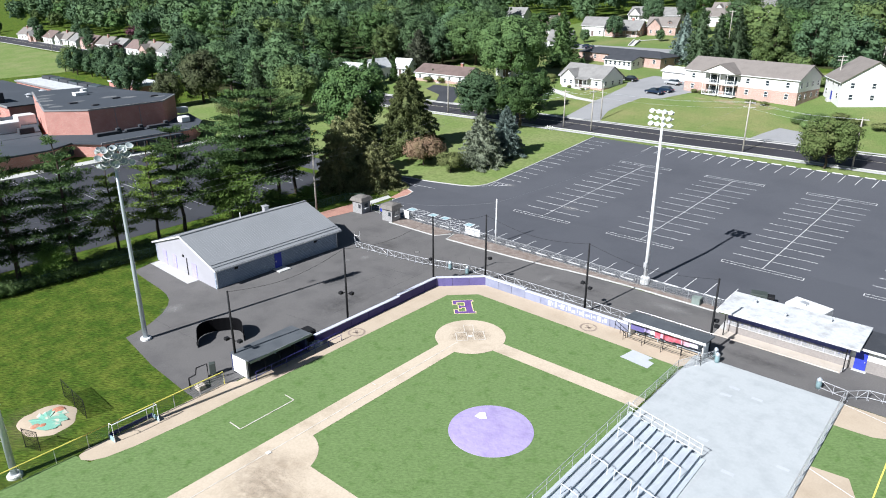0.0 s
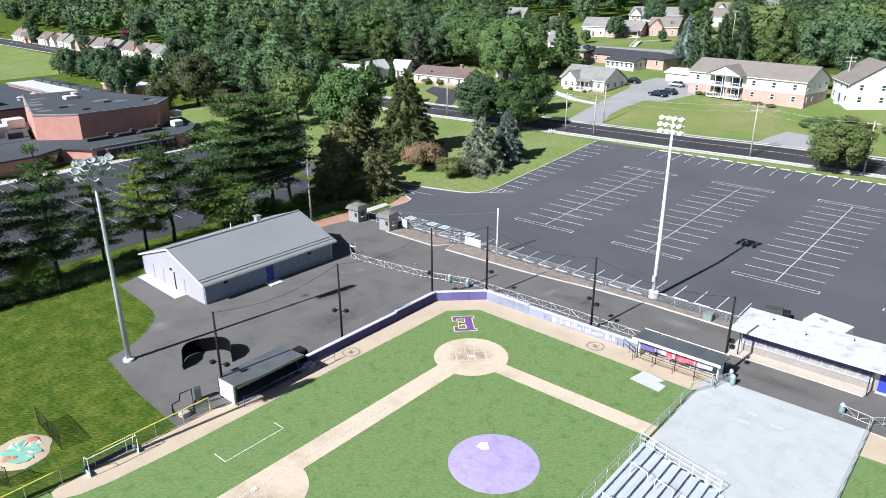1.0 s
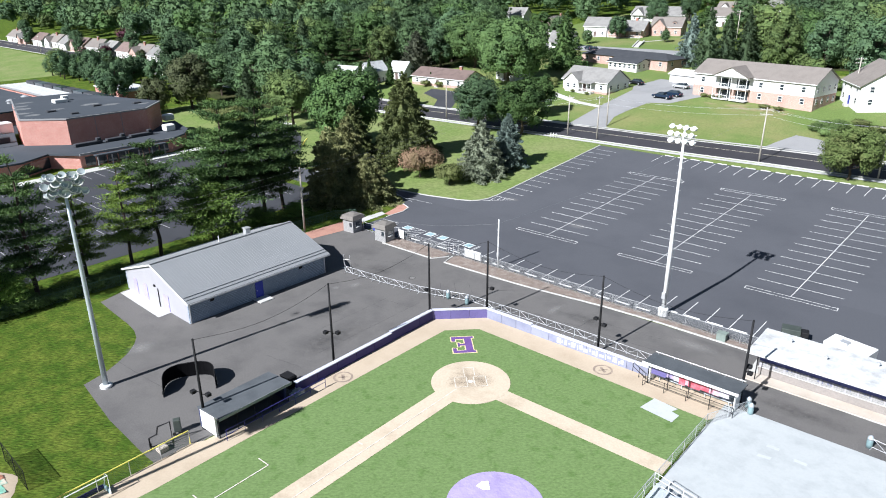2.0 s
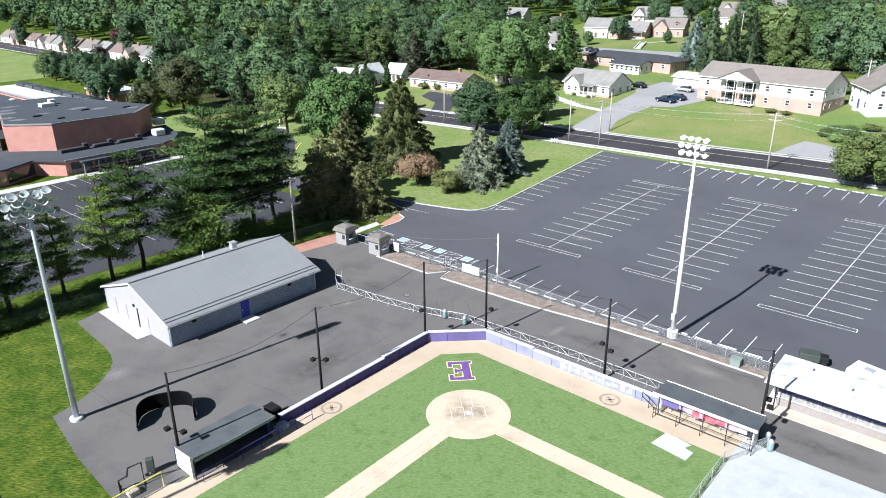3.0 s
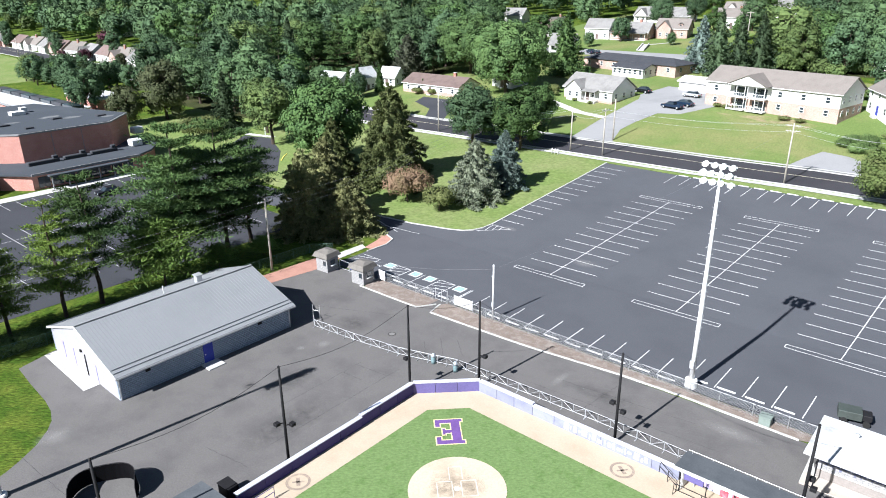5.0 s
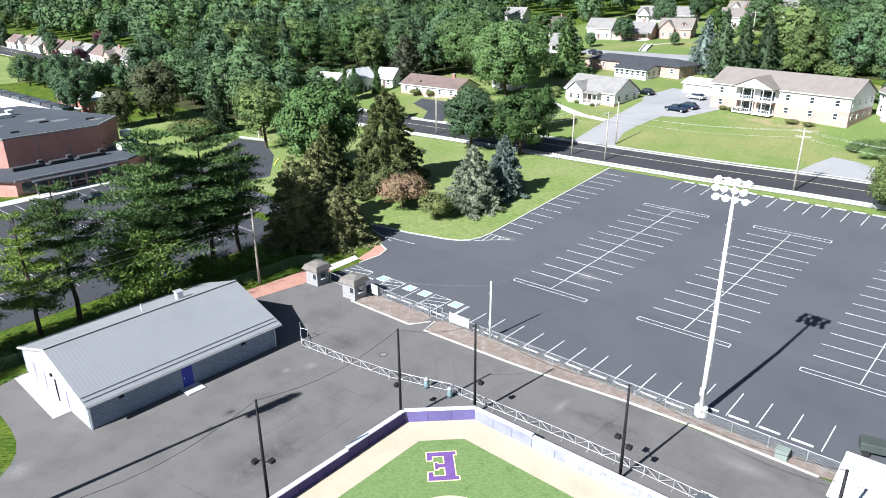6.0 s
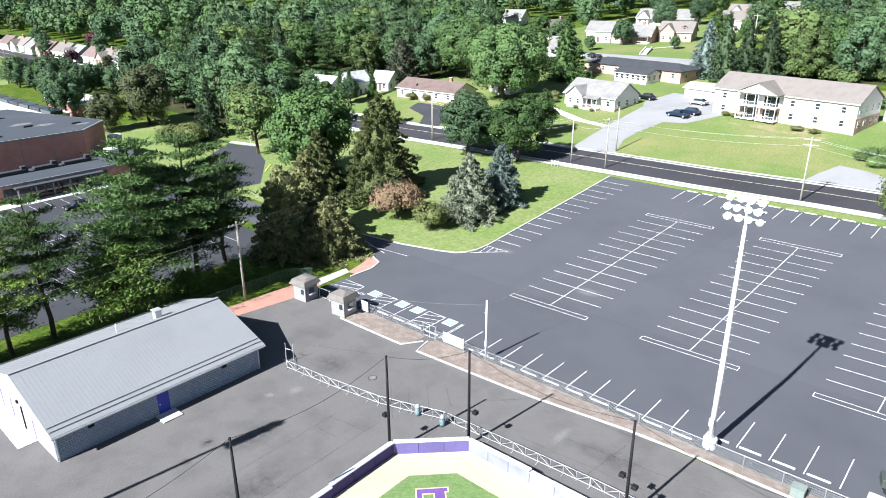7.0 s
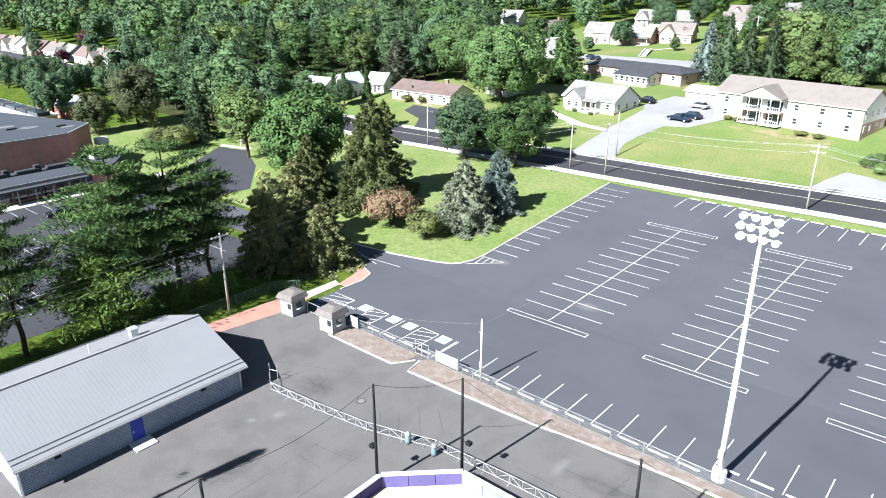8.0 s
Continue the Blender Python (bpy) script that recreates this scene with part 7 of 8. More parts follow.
def trunk_mesh(rng, h, r, limbs, lean=0.0):
    out = Mesh()
    k = 6
    pts = [Vector((lean * h * (i / k) ** 2 + rng.normal() * r * 0.4 * (i > 0), rng.normal() * r * 0.4 * (i > 0), h * i / k - (0.3 if i == 0 else 0))) for i in range(k + 1)]
    for i in range(k):
        ra, rb = r * (1 - 0.8 * i / k), r * (1 - 0.8 * (i + 1) / k)
        a, b = pts[i], pts[i + 1]
        ring = [(math.cos(6.2832 * q / 7), math.sin(6.2832 * q / 7)) for q in range(7)]
        v = [a + Vector((c * ra, s * ra, 0)) for c, s in ring] + [b + Vector((c * rb, s * rb, 0)) for c, s in ring]
        out.add(v, [(q, (q + 1) % 7, 7 + (q + 1) % 7, 7 + q) for q in range(7)])
    for p, q, w in limbs:
        out.beam(p, q, w, n=5)
    return out


def crown_tree(seed, h, w, m_leaf, n=2600, size=0.62, lobes=16, low=0.22, name="deciduous", round_=1.0):
    """A broad-leaved tree: trunk, limbs to each lobe, and lobes of leaf clumps with gaps."""
    rng = np.random.default_rng(seed)
    cs, rs, limbs, outs = [], [], [], []
    mid = h * (1 + low) / 2
    ax, az = w / 2, h * (1 - low) / 2
    for i in range(lobes):
        u = 1 - 1.86 * (i + 0.5) / lobes
        a = i * 2.39996 + rng.normal() * 0.3
        k = math.sqrt(1 - u * u) ** (0.8 * round_)
        d = np.array((math.cos(a) * k, math.sin(a) * k, u))
        r = w * (0.15 + 0.08 * rng.random()) * (26 / lobes) ** 0.4
        c = d * np.array((ax - r * 0.9, ax - r * 0.9, az - r * 0.8)) * (0.76 + 0.38 * rng.random()) + np.array((0, 0, mid))
        cs.append(c)
        rs.append(r)
        outs.append(d)
        limbs.append(((0, 0, c[2] * 0.6), tuple(c * 0.9 + np.array((0, 0, c[2] * 0.04))), 0.016 * w))
    area = np.array(rs) ** 2
    cnt = (n * area / area.sum()).astype(int)
    P, N = [], []
    core = Mesh()
    for c, r, k, o in zip(cs, rs, cnt, outs):
        tufts = 12
        t = rng.normal(size=(tufts, 3)) + o * 0.9 + np.array((0, 0, 0.35))
        t /= np.linalg.norm(t, axis=1)[:, None]
        tr = r * (0.40 + 0.20 * rng.random(tufts))
        tc = c + t * (r * (0.58 + 0.20 * rng.random(tufts)))[:, None] * np.array((1, 1, 0.85))
        pick = rng.choice(tufts, size=k, p=tr ** 2 / (tr ** 2).sum())
        d = rng.normal(size=(k, 3)) + t[pick] * 0.8
        d /= np.linalg.norm(d, axis=1)[:, None]
        p = tc[pick] + d * (tr[pick] * (1 + 0.14 * rng.normal(size=k)))[:, None] * np.array((1, 1, 0.8))
        P.append(p)
        N.append(d * 0.8 + t[pick] * 0.35 + o * 0.25 + np.array((0, 0, 0.15)))
    cs.append(np.array((0, 0, mid)))
    rs.append(w * 0.30)
    P, N = np.concatenate(P), np.concatenate(N)
    keep = np.ones(len(P), bool)
    for c, r in zip(cs, rs):
        keep &= (np.linalg.norm((P - c) / np.array((1, 1, 0.85)), axis=1) > 0.62 * r)
    v = foliage(rng, P[keep], N[keep], size)
    for c, r in zip(cs, rs):
        m = 4
        ring = []
        for j in range(1, m):
            th = math.pi * j / m
            for q in range(6):
                ph = 6.2832 * q / 6 + j
                rr = r * 0.66 * (0.85 + 0.3 * rng.random())
                ring.append((c[0] + rr * math.sin(th) * math.cos(ph), c[1] + rr * math.sin(th) * math.sin(ph), c[2] + rr * 0.85 * math.cos(th)))
        for j in range(m - 2):
            for q in range(6):
                core.v += [ring[j * 6 + q], ring[j * 6 + (q + 1) % 6], ring[(j + 1) * 6 + (q + 1) % 6], ring[(j + 1) * 6 + q]]
    v = np.concatenate([v, np.array(core.v)])
    return trunk_mesh(rng, h * 0.75, 0.028 * h, limbs).data("trunk", M["bark"]), quads("crown", v, m_leaf)


def pine_tree(seed, h, w, m_leaf, n=5200, size=0.5, bare=0.34, sparse=0.08):
    """A white pine: straight trunk with whorls of level branches carrying flat pads of needles, gaps between."""
    rng = np.random.default_rng(seed)
    limbs, P, N = [], [], []
    tiers = 8
    for i in range(tiers):
        f = i / (tiers - 1)
        z = h * (bare + (0.95 - bare) * f)
        reach = w / 2 * (0.78 + 0.32 * math.sin(math.pi * min(1, 0.12 + f))) * (1.0 - 0.62 * f ** 2.6)
        turn = rng.random() * 6.2832
        for k in range(6 if f < 0.75 else 5):
            if rng.random() < sparse + 0.20:
                continue
            a = turn + k * 1.05 + rng.normal() * 0.25
            r = max(0.9, reach * (0.55 + 0.55 * rng.random()))
            lift = r * (-0.03 + 0.30 * f) + rng.normal() * 0.2
            tip = np.array((math.cos(a) * r, math.sin(a) * r, z + lift))
            limbs.append(((0, 0, z - 0.3), tuple(tip * np.array((0.85, 0.85, 1))), 0.06 + 0.08 * (1 - f)))
            plumes = 3 + int(r > 2.2) + 2 * int(r > 3.6)
            for q in range(plumes):
                s0 = (q + 1.6) / (plumes + 0.6)
                b = a + rng.normal() * 0.26
                rad = (0.72 + 0.17 * r) * (0.7 + 0.5 * rng.random())
                cx, cy = math.cos(b) * r * s0, math.sin(b) * r * s0
                cz = z + lift * s0 ** 1.3 + rng.normal() * 0.10
                cnt = max(12, int(n / 240 * (rad / 0.9) ** 1.6))
                u, v0 = rng.normal(size=cnt) * rad * 0.60, rng.normal(size=cnt) * rad * 0.44
                d2 = (u / rad) ** 2 + (v0 / rad) ** 2
                P.append(np.stack([cx + u * math.cos(b) - v0 * math.sin(b), cy + u * math.sin(b) + v0 * math.cos(b), cz + 0.50 * rad * np.exp(-2 * d2) * rng.random(cnt) + 0.12 * u + rng.normal(size=cnt) * 0.05], 1))
                N.append(np.stack([math.cos(b) * 0.9 - v0 / rad * math.sin(b), math.sin(b) * 0.9 + v0 / rad * math.cos(b), np.full(cnt, 0.55)], 1))
    v = foliage(rng, np.concatenate(P), np.concatenate(N), size, long=1.5, wide=0.19, needle=True)
    return trunk_mesh(rng, h * 0.96, 0.018 * h, limbs).data("trunk", M["bark"]), quads("crown", v, m_leaf)


def spruce_tree(seed, h, w, m_leaf, n=4600, size=0.5, droop=0.30, ragged=0.25, base=0.03, taper=0.85):
    """A spruce or cedar: a cone of drooping boughs, dense inside and ragged at the edge."""
    rng = np.random.default_rng(seed)
    P, N = [], []
    boughs = 170
    for i in range(boughs):
        f = (i + rng.random()) / boughs
        f = 1 - (1 - f) ** 0.75
        z = h * (base + 0.95 * f)
        r = max(0.25, w / 2 * (1 - f) ** taper * (1 + ragged * min(1.1, max(-1.4, rng.normal()))))
        a = i * 2.39996 + rng.normal() * 0.2
        cnt = max(8, int(n / boughs * (0.35 + 1.3 * r / (w / 2))))
        s = np.sqrt(rng.random(cnt)) * 0.8 + 0.2
        side = rng.normal(size=cnt) * r * 0.18 * (1.15 - s) + rng.normal(size=cnt) * 0.12
        x = math.cos(a) * r * s - math.sin(a) * side
        y = math.sin(a) * r * s + math.cos(a) * side
        zz = z - droop * r * s ** 1.5 - np.abs(side) * 0.5 + rng.normal(size=cnt) * 0.1
        P.append(np.stack([x, y, np.maximum(zz, 0.05)], 1))
        N.append(np.stack([np.cos(a) * np.ones(cnt) * 0.8, np.sin(a) * np.ones(cnt) * 0.8, np.full(cnt, 0.6)], 1))
    v = foliage(rng, np.concatenate(P), np.concatenate(N), size, long=1.4, wide=0.28, needle=True)
    core = []
    k = 9
    for j in range(6):
        fa, fb = j / 6, (j + 1) / 6
        for q in range(k):
            for (f, qq) in ((fa, q), (fa, q + 1), (fb, q + 1), (fb, q)):
                rr = w / 2 * 0.58 * (1 - f) ** taper * (0.85 + 0.3 * ((qq * 7 + int(f * 6) * 3) % 5) / 5)
                core.append((rr * math.cos(6.2832 * qq / k), rr * math.sin(6.2832 * qq / k), h * (base + 0.02 + 0.88 * f)))
    v = np.concatenate([v, np.array(core)])
    return trunk_mesh(rng, h * 0.9, 0.016 * h, []).data("trunk", M["bark"]), quads("crown", v, m_leaf)


def plant(name, meshes, label, x, y, turn=0.0, scale=1.0, group="", tall=1.0, category="tree"):
    t = thing(name, label, category, pose(x, y, lie(y), 0, 0, turn) @ Matrix.Diagonal((scale, scale, scale * tall, 1)), group=group)
    part("trunk", meshes[0], None, t)
    part("crown", meshes[1], None, t)
    return t


# the pines behind the building
PINES = [pine_tree(11, 20, 13.0, M["needle_pine"], n=13500, size=0.36, bare=0.32, sparse=-0.02), pine_tree(12, 20, 12.0, M["needle_pine"], n=11500, size=0.34, bare=0.30, sparse=0.12), pine_tree(13, 20, 13.5, M["needle_pine"], n=13500, size=0.36, bare=0.32, sparse=-0.02),
         pine_tree(14, 20, 9.0, M["needle_pine_light"], n=9500, size=0.38, sparse=0.25, bare=0.25), pine_tree(16, 20, 8.6, M["needle_pine"], n=11000, size=0.34, sparse=0.06, bare=0.22)]
for i, (x, y, s, v) in enumerate([(-54.0, -19.4, 0.92, 4), (-54.9, -26.4, 0.95, 4), (-56.0, -33.5, 0.96, 4), (-55.0, -12.9, 0.66, 3), (-55.0, -6.7, 0.74, 3), (-55.4, -2.2, 0.84, 1),
                                  (-55.0, 9.5, 1.04, 0), (-55.6, 16.2, 1.0, 2), (-59.2, 22.6, 0.88, 1), (-56.0, -41, 1.0, 4)]):
    plant("pine_tree", PINES[v], "tall white pine with layered green boughs and bare lower trunk" if v != 3 else "slender yellow-green pine with sparse boughs", x, y, i * 67, s, group="pines behind the building")
low = pine_tree(15, 6.5, 8.5, M["needle_young"], n=8200, size=0.30, bare=0.35, sparse=0.0)
for i, (x, y, s) in enumerate(((-53.4, 5.2, 1.4), (-53.6, 13.4, 0.55), (-52.6, -23, 0.7), (-53.0, 20.5, 0.45))):
    plant("young_pine", low, "low spreading bright green pine under the tall ones", x, y, i * 80, s, group="young pines")

SPRUCE = spruce_tree(21, 18.8, 18.0, M["needle_spruce"], n=36000, size=0.44, droop=0.30, ragged=0.14, taper=0.72)
CEDAR = spruce_tree(22, 13.8, 9.0, M["needle_brown"], n=16000, size=0.40, droop=0.3, ragged=0.30, taper=0.45)
CEDAR2 = spruce_tree(23, 9.6, 10.5, M["needle_brown"], n=16000, size=0.40, droop=0.3, ragged=0.30, taper=0.5)
BLUE = spruce_tree(24, 11.0, 10.8, M["needle_blue"], n=17000, size=0.32, ragged=0.16, droop=0.12, taper=0.68)
BLUE2 = spruce_tree(25, 11.0, 8.8, M["needle_blue_dark"], n=15000, size=0.32, ragged=0.16, droop=0.12, taper=0.68)
plant("spruce_tree", SPRUCE, "tall dark green Norway spruce with drooping boughs", -64.4, 58.8, 0)
plant("cedar_tree", CEDAR, "dark brownish cedar beside the drive", -56.0, 30.8, 40)
plant("cedar_tree", CEDAR2, "broad brownish cedar beside the drive", -50.8, 35.2, 130, 0.94)
plant("cedar_tree", CEDAR, "dark brownish cedar beside the drive", -60.0, 38.5, 200, 1.0)
plant("spruce_tree", SPRUCE, "ragged dark spruce between maple and cedars", -71.5, 50.5, 90, 0.70)
plant("blue_spruce", BLUE, "pale blue-green spruce on the lawn", -43.6, 58.4, 0)
plant("blue_spruce", BLUE2, "darker blue-green spruce on the lawn", -42.9, 66.2, 60)
RED = crown_tree(31, 5.6, 8.2, M["leaf_red"], n=4200, size=0.28, lobes=14, low=0.3)
OLIVE = crown_tree(32, 4.0, 5.6, M["leaf_olive"], n=2800, size=0.25, lobes=12, low=0.25)
plant("small_tree", RED, "low reddish-brown ornamental tree on the lawn", -53.6, 51.6, 0, category="small tree")
plant("shrub", OLIVE, "spreading olive-green shrub on the lawn", -45.6, 51.0, 30, category="shrub")
MAPLES = [crown_tree(41, 15, 14.0, M["leaf_maple"], n=10000, size=0.40, lobes=44, low=0.10), crown_tree(42, 15, 13.5, M["leaf_maple"], n=10000, size=0.40, lobes=44, low=0.10)]
DARKS = [crown_tree(43, 16, 11.5, M["leaf_dark"], n=6500, size=0.44, lobes=34, low=0.08), crown_tree(44, 15, 12, M["leaf_dark"], n=6500, size=0.44, lobes=34, low=0.15)]
OAKS = [crown_tree(45, 17, 14, M["leaf_oak"], n=9000, size=0.42, lobes=40), crown_tree(46, 17, 13, M["leaf_oak"], n=4600, size=0.5, lobes=24)]
FARS = [crown_tree(47, 16, 12.5, M["leaf_far"], n=2700, size=0.52, lobes=26, low=0.04), crown_tree(48, 17.5, 13.0, M["leaf_far"], n=2700, size=0.52, lobes=26, low=0.04), crown_tree(49, 15, 11.5, M["leaf_maple"], n=2600, size=0.50, lobes=26, low=0.04)]
COPPER = crown_tree(50, 13, 11.5, M["leaf_copper"], n=6000, size=0.40, lobes=30, low=0.02)
FARPINE = pine_tree(51, 18, 11, M["needle_pine"], n=4200, size=0.75, bare=0.08)
FARSPRUCE = spruce_tree(52, 16, 9.5, M["needle_fir"], n=4600, size=0.5)
ARBOR = spruce_tree(53, 8, 3.0, M["leaf_maple"], n=1500, size=0.4, droop=0.1)
ROADSIDE = [crown_tree(55, 13.2, 11.8, M["leaf_dark"], n=9000, size=0.36, lobes=40, low=0.10), crown_tree(56, 13.0, 11.4, M["leaf_maple"], n=9000, size=0.36, lobes=40, low=0.12)]
plant("maple_tree", ROADSIDE[0], "round dark green maple by the road", -66.2, 86.6, 0, 1.0, group="maples by the road")
plant("maple_tree", ROADSIDE[1], "round green maple by the road", -54.8, 88.2, 70, 1.0, group="maples by the road")
plant("garden_tree", ROADSIDE[1], "narrow green tree across the road", -60.5, 105.5, 20, 0.62, tall=1.3)
plant("maple_tree", MAPLES[0], "large green maple behind the spruce", -81.5, 57.5, 10, 1.2)
plant("maple_tree", OAKS[1], "large yellow-green maple by the school lawn", -107.5, 62.8, 150, 0.88)
plant("maple_tree", OAKS[0], "large yellow-green maple by the school lawn", -118, 69, 50, 0.78)
LOTTREE = crown_tree(54, 9.6, 10.2, M["leaf_locust"], n=9000, size=0.32, lobes=34, low=0.10)
plant("honey_locust", LOTTREE, "olive-green spreading tree at the edge of the parking lot", 13.4, 91.5, 0)
plant("beech_tree", COPPER, "dark copper-green round tree on the school lawn", -157.5, 64, 0, 1.25)
plant("beech_tree", COPPER, "small round copper tree beside the school", -160.5, 53.8, 90, 0.82)
PLUM = crown_tree(75, 5.5, 6.0, M["leaf_plum"], n=900, size=0.34, lobes=12, low=0.1)
for i, (x, y, q) in enumerate(((-300.5, 105.2, 1.1), (-329.3, 129.3, 1.5), (-322.5, 104.5, 0.7))):
    plant("small_tree", PLUM, "small round purple-leaved tree in a front yard", x, y, i * 60, q, group="purple trees", category="small tree")
DARKFIR = spruce_tree(76, 14, 11.0, M["needle_gray"], n=5200, size=0.5, droop=-0.2, ragged=0.2, taper=0.6)
plant("spruce_tree", DARKFIR, "dark grey-brown conifer above the white house", -127.7, 131.5, 0, 1.0)
YOUNG = spruce_tree(77, 7.0, 6.0, M["leaf_olive"], n=3600, size=0.34, droop=-0.15, ragged=0.3, taper=0.8)
plant("small_tree", YOUNG, "yellow-green young tree at the roadside", -100.5, 97.8, 0, 1.0, category="small tree")
plant("maple_tree", DARKS[1], "small round dark tree beside the school", -186, 54.5, 90, 0.9)
plant("spruce_tree", FARSPRUCE, "tall blue-green spruce on the school lawn", -131, 66, 40, 0.95)
plant("pine_tree", FARPINE, "tall green pine behind the school lawn", -139, 90, 80, 1.0)
plant("crab_apple", OLIVE, "low olive-green tree on the school lawn", -130, 55.2, 90, 1.3)
plant("crab_apple", OLIVE, "low olive-green tree on the school lawn", -126.5, 57.5, 190, 1.35)
BIGOAK = crown_tree(58, 20, 23, M["leaf_bright"], n=18000, size=0.48, lobes=64, low=0.10)
plant("oak_tree", BIGOAK, "very large bright green oak above the houses", -87, 128.5, 0)
plant("oak_tree", BIGOAK, "large broad oak at the edge of the woods", -114, 146, 130, 0.92)
BROADFIR = spruce_tree(57, 19, 13.0, M["needle_pine"], n=9000, size=0.5, droop=0.1, ragged=0.25)
plant("pine_tree", BROADFIR, "broad green pine beside the brick ranch house", -84.5, 156, 20, 1.0)
FARBLUE = spruce_tree(73, 16, 11.5, M["needle_blue_dark"], n=6000, size=0.5)
plant("blue_spruce", FARBLUE, "broad blue-green spruce behind the apartment house", -51.5, 177.5, 0, 1.0)
for i, (x, y, s) in enumerate(((-45.5, 175.5, 1.15), (-40.5, 178, 1.0), (-36, 182, 1.05))):
    plant("spruce_tree", FARSPRUCE, "tall spruce behind the apartment house", x, y, i * 60, s, group="spruces behind the houses")
for i, (x, y, s) in enumerate(((-133.5, 111, 1.0), (-131.5, 113, 1.1), (-125.5, 116.5, 1.05), (-112, 121, 0.5))):
    plant("arborvitae", ARBOR, "narrow green arborvitae beside the house", x, y, i * 50, s, group="arborvitae")
for i, (x, y, s, tall) in enumerate(((-107, 119.5, 0.55, 0.8), (-112, 118.5, 0.6, 0.8), (-101, 122.5, 0.5, 0.8), (-72.5, 131, 0.35, 1), (-30.5, 136.2, 0.35, 0.7), (-28.4, 135.8, 0.33, 0.7), (-14, 131.5, 0.5, 0.5), (-10.5, 131, 0.45, 0.5), (8, 126, 0.7, 0.5),
                                     (12, 123, 0.6, 0.6), (17, 121, 0.7, 0.6), (-26.5, 136, 0.3, 0.7), (-65, 128.5, 0.3, 0.7), (-60, 127.6, 0.28, 0.6), (-74.5, 133.5, 0.6, 0.9))):
    plant("shrub", OLIVE, "low green garden shrub beside a house", x, y, i * 37, s, group="garden shrubs", tall=tall, category="shrub")


HEDGE = crown_tree(74, 1.7, 3.2, M["leaf_hedge"], n=1500, size=0.16, lobes=14, low=0.0)
for i in range(13):
    plant("shrub", HEDGE, "low ivy-like green shrub along the wire fence", -50.9 - 0.055 * max(0, i - 3) - 0.3 * (i % 2), -9.5 - 1.9 * i, i * 77, 0.8 + 0.1 * (i % 4), group="fence shrubs", category="shrub")
for i, (x, y, q) in enumerate(((0.8, 119.4, 1.0), (3.4, 116.8, 1.1), (1.6, 122.0, 1.0), (4.8, 119.8, 1.25), (6.6, 116.4, 1.0), (4.6, 122.8, 1.1))):
    plant("shrub", HEDGE, "dense green shrub beside the paved court", x, y, i * 61, q, group="court shrubs", category="shrub")


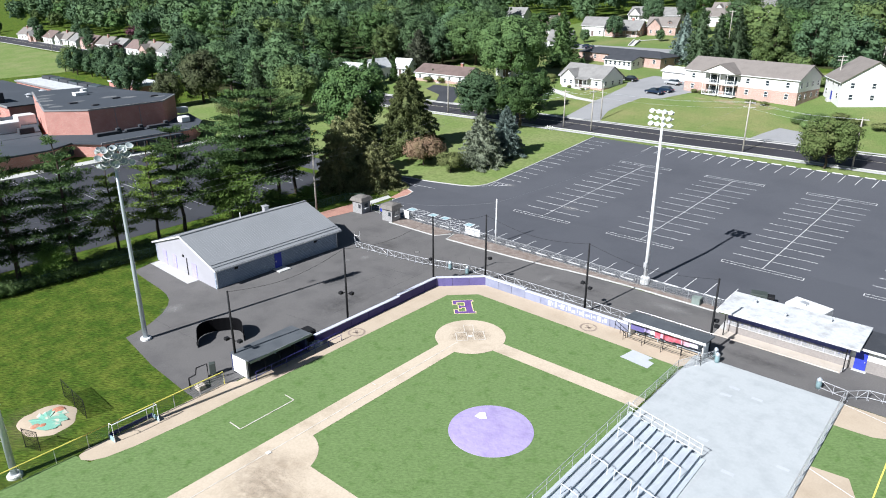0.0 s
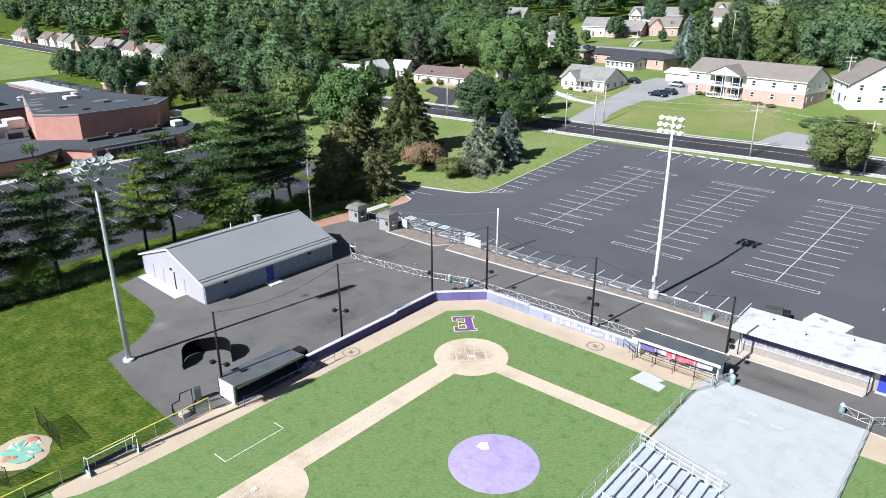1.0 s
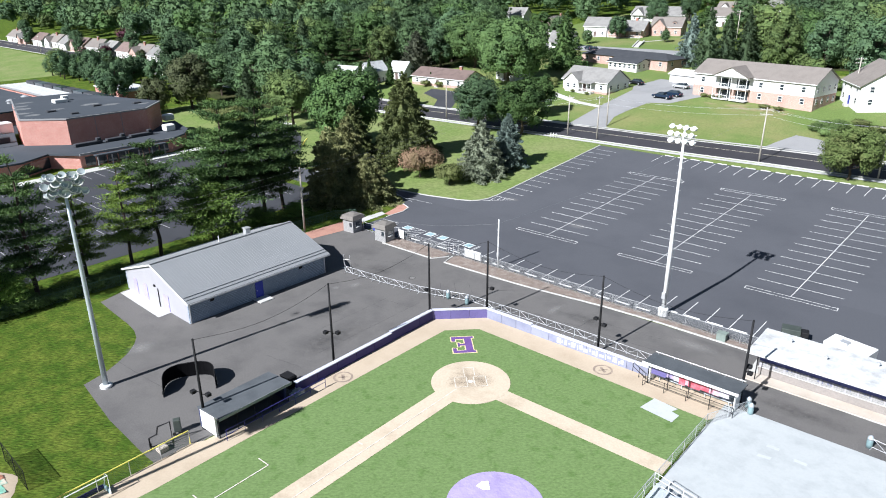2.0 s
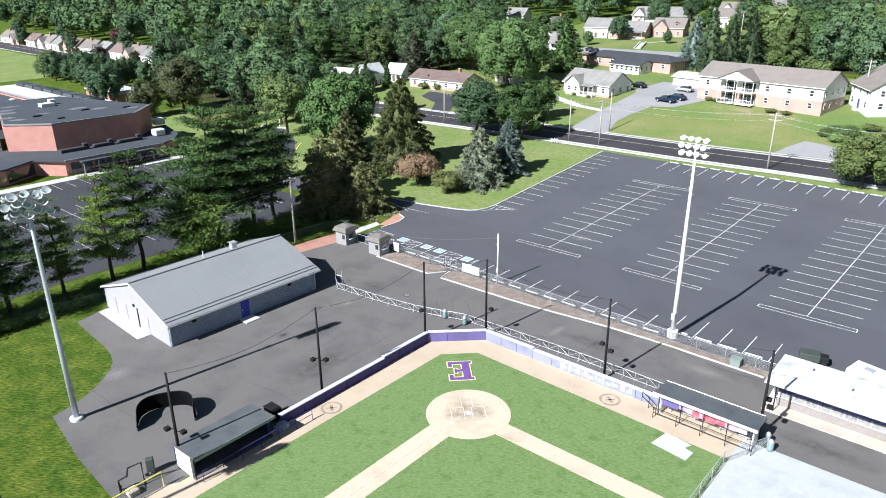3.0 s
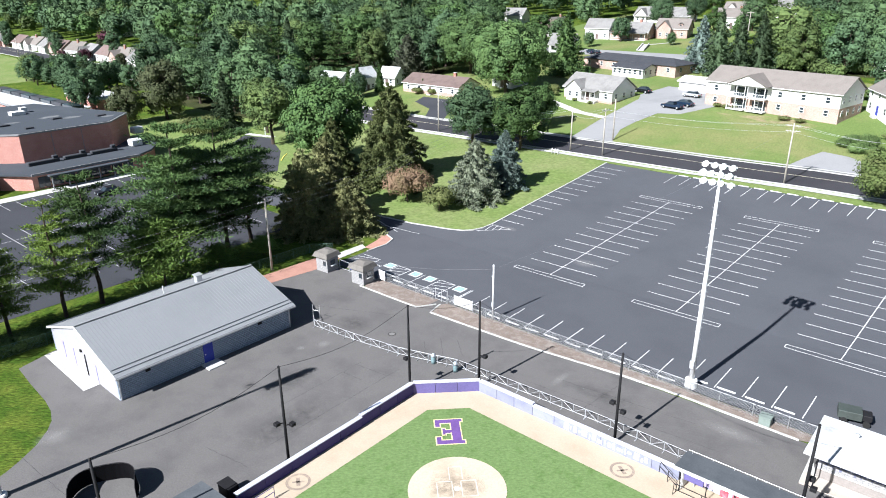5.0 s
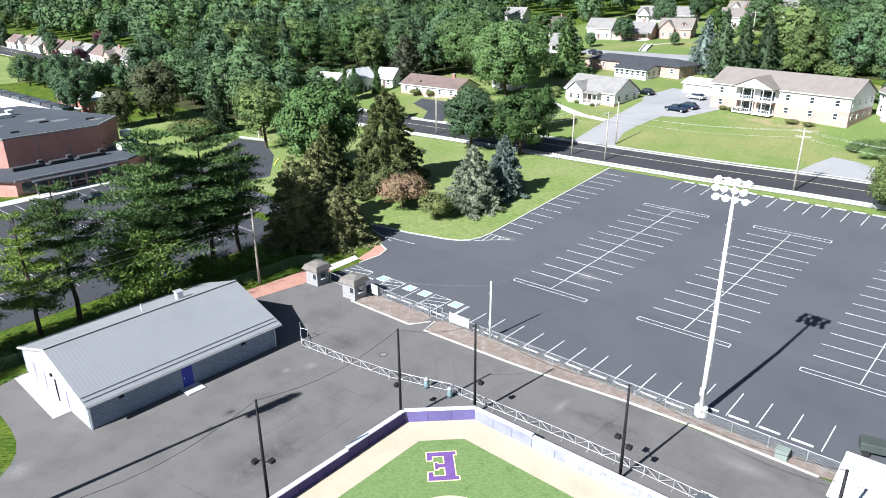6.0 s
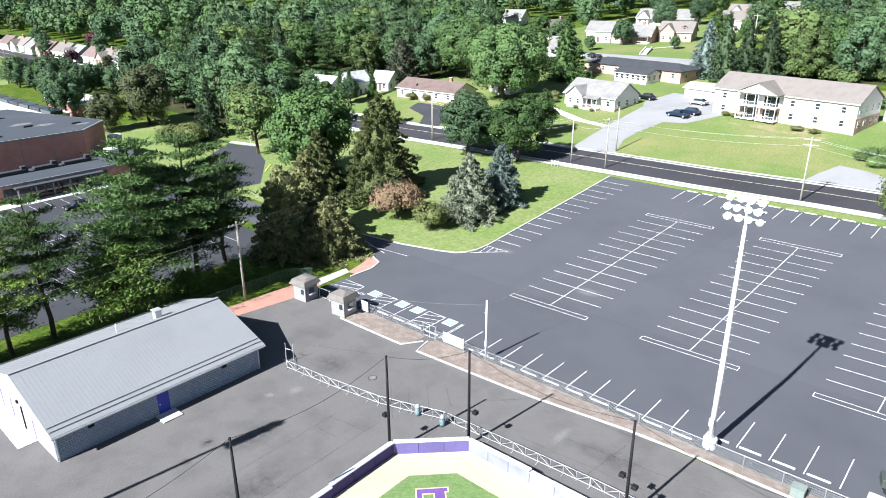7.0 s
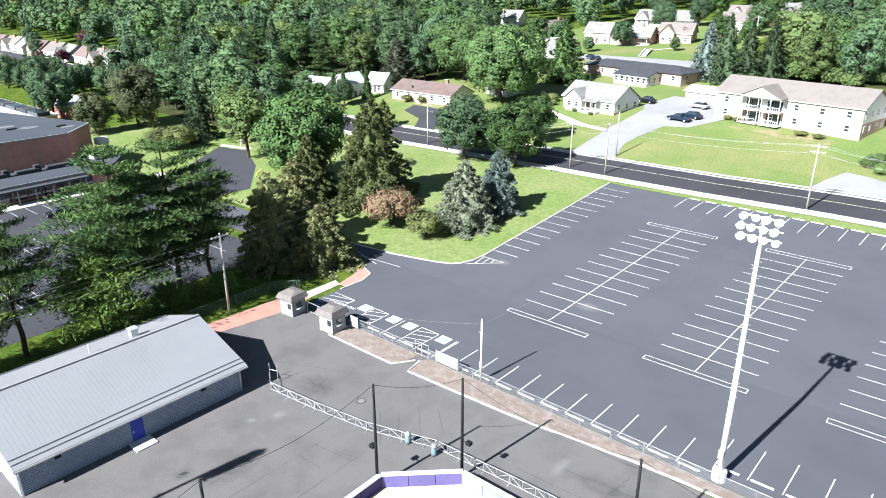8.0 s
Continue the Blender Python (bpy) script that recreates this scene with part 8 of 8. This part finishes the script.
# the woods: trees scattered clear of roads, houses and open lawns
def woods():
    rng = np.random.default_rng(7)
    homes = [(x + w / 2, y + d / 2, max(w, d) * 0.5 + 4.5) for x, y, a, w, d, *_ in FAR]
    homes += [(-72, 176, 22), (-95, 190, 10), (-110, 128, 17), (-93, 134, 9), (-141, 113, 10), (-130, 112, 9), (-124, 124, 8), (-64, 172, 14), (-62, 135, 13), (-20, 141, 22), (20, 130, 14), (-42, 152, 9), (-85, 125, 13), (-114, 146, 11), (-84.5, 156, 9), (-127.7, 131.5, 7)]
    spots = []

    def fill(x0, x1, y0, y1, gap, rule=lambda x, y: True, tries=4000):
        for _ in range(tries):
            x, y = x0 + (x1 - x0) * rng.random(), y0 + (y1 - y0) * rng.random()
            if not rule(x, y) or any((x - a) ** 2 + (y - b) ** 2 < r * r for a, b, r in homes):
                continue
            if any((x - a) ** 2 + (y - b) ** 2 < gap * gap for a, b in spots):
                continue
            spots.append((x, y))
    fill(-245, -100, 106, 205, 10.0, lambda x, y: not (-128 < x < -84 and y < 132) and not (x > -132 and y < 138) and not (-170 < x < -126 and y < 130) and x < -102 - (y - 130) * 0.62)
    fill(-190, -122, 74, 88, 8.5, lambda x, y: y > 78)
    fill(-36, 60, 184, 300, 9.0)
    fill(-4, 60, 158, 184, 9.0)
    fill(-520, -250, 118, 180, 11.0, lambda x, y: y > 124 + 0.05 * (abs(x) - 282))
    fill(-620, -200, 165, 400, 19.0, lambda x, y: y > 150 + 0.04 * abs(x))
    fill(-215, -128, 205, 420, 12.0, lambda x, y: x < -102 - (y - 130) * 0.62 or y > 262)
    fill(-128, -30, 318, 500, 15.0)
    fill(-60, 100, 300, 480, 17.0)
    fill(-760, -200, 400, 640, 34.0)
    fill(-200, 160, 500, 700, 30.0)
    n_low = len(spots)
    fill(-275, -210, 68, 82, 5.6)
    low = spots[n_low:]
    del spots[n_low:]
    WOOD_DARK = crown_tree(71, 16, 12.0, M["leaf_dark"], n=2600, size=0.52, lobes=26, low=0.04)
    WOOD_OAK = crown_tree(72, 17, 14, M["leaf_oak"], n=2800, size=0.52, lobes=28, low=0.04)
    kinds = [(FARS[0], "tree", "green broad-leaved tree of the far woods"), (FARS[1], "tree", "green broad-leaved tree of the far woods"), (FARS[2], "tree", "green broad-leaved tree of the far woods"),
             (WOOD_DARK, "tree", "dark green broad-leaved tree in the woods"), (WOOD_OAK, "tree", "yellow-green broad-leaved tree in the woods"), (FARPINE, "pine_tree", "green pine among broad-leaved trees"), (FARSPRUCE, "spruce_tree", "dark spruce among broad-leaved trees")]
    nearest = sorted(spots, key=lambda p: math.hypot(p[0] - 30, p[1] + 30))
    for i, (x, y) in enumerate(low + nearest[:190]):
        right = x > -40
        k = int(rng.choice(7, p=(0.12, 0.12, 0.20, 0.37, 0.13, 0.03, 0.03) if right else (0.04, 0.06, 0.04, 0.66, 0.02, 0.14, 0.04) if x < -200 else (0.22, 0.20, 0.16, 0.22, 0.08, 0.06, 0.06)))
        me, nm, lb = kinds[k]
        s = (0.75 + 0.45 * rng.random()) * (0.54 if i < len(low) else 1)
        plant(nm, me, lb, x, y, rng.random() * 360, s, group="woods", tall=0.9 + 0.25 * rng.random())
    base = [np.array([v.co[:] for v in LITE[q][1].vertices]) for q in range(len(LITE))]
    heaps = [[] for _ in LITE]
    for x, y in nearest[190:]:
        q = int(rng.integers(len(LITE)))
        s, a = 0.8 + 0.5 * rng.random(), rng.random() * 6.2832
        c, d = math.cos(a) * s, math.sin(a) * s
        v = base[q] @ np.array(((c, d, 0), (-d, c, 0), (0, 0, s * (0.9 + 0.25 * rng.random()))))
        heaps[q].append(v + np.array((x, y, lie(y))))
    for q, h in enumerate(heaps):
        ob = new("far_woods", quads("far_woods", np.concatenate(h), LITE[q][1].materials[0]))
        tagged(ob, "distant woods of mixed green broad-leaved trees", "woods", kind="stuff")


LITE = [crown_tree(61, 16, 12.5, M["leaf_far"], n=420, size=1.0, lobes=14), crown_tree(62, 17, 12.5, M["leaf_far"], n=420, size=1.0, lobes=14), crown_tree(63, 15, 11, M["leaf_maple"], n=420, size=1.0, lobes=14),
        crown_tree(64, 16, 12, M["leaf_oak"], n=420, size=1.0, lobes=14), crown_tree(65, 16, 11, M["leaf_dark"], n=420, size=1.0, lobes=14)]
woods()
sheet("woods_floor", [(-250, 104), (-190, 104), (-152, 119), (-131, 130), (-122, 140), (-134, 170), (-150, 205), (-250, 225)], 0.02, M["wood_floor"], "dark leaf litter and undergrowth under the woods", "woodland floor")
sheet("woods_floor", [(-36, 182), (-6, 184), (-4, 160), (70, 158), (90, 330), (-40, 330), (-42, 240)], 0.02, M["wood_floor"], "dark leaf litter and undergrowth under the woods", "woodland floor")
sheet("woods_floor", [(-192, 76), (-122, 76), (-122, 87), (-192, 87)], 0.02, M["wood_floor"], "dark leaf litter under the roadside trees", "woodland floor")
BUSH = crown_tree(59, 4.2, 7.0, M["leaf_far"], n=900, size=0.5, lobes=14, low=0.0)
BUSH2 = crown_tree(60, 4.2, 7.0, M["leaf_oak"], n=900, size=0.5, lobes=14, low=0.0)
brush = random.Random(5)
for i in range(44):
    if i < 26:
        x = -34 + 94 * i / 26 + brush.uniform(-1, 1)
        y = (182 if x < -5 else 156) + brush.uniform(0, 7)
        plant("bush", BUSH2 if i % 3 else BUSH, "dense green bush at the edge of the woods", x, y, i * 50, brush.uniform(0.7, 1.3), group="woodland edge bushes", category="bush")
    else:
        k = (i - 26) / 18
        x, y = -190 + 66 * k, 105 + 24 * k + brush.uniform(0, 6)
        plant("bush", BUSH, "dense green bush at the edge of the woods", x, y, i * 50, brush.uniform(0.6, 1.1), group="woodland edge bushes", category="bush")
for i, (x, y, s) in enumerate(((-126, 205, 0.8), (-118, 206, 0.65), (-99, 220, 0.6), (-71, 240, 0.7), (-64, 262, 0.8), (-100, 258, 0.8), (-60, 236, 0.6), (-130, 250, 0.9), (-95, 282, 0.8), (-66, 285, 0.8), (-78, 218, 0.3), (-55, 300, 0.9), (-122, 160, 0.8), (-104, 205, 0.35), (-120, 300, 0.9), (-100, 316, 0.9), (-144, 108.5, 0.5), (-126.5, 108.5, 0.5), (-137, 108, 0.42))):
    plant("tree", (FARS[2], FARS[0], DARKS[1])[i % 3], "green garden tree between the houses on the rise", x, y, i * 40, s, group="garden trees")
for i in range(14):
    x = -270 - 17.5 * i + (i % 3) * 3
    y = 107 + (abs(x) - 282) * 0.03 + (i % 4) * 5
    plant("tree", DARKS[i % 2] if i % 3 else COPPER, "small dark tree among the houses along the road", x, y, i * 50, 0.42 + 0.1 * (i % 3), group="roadside trees")
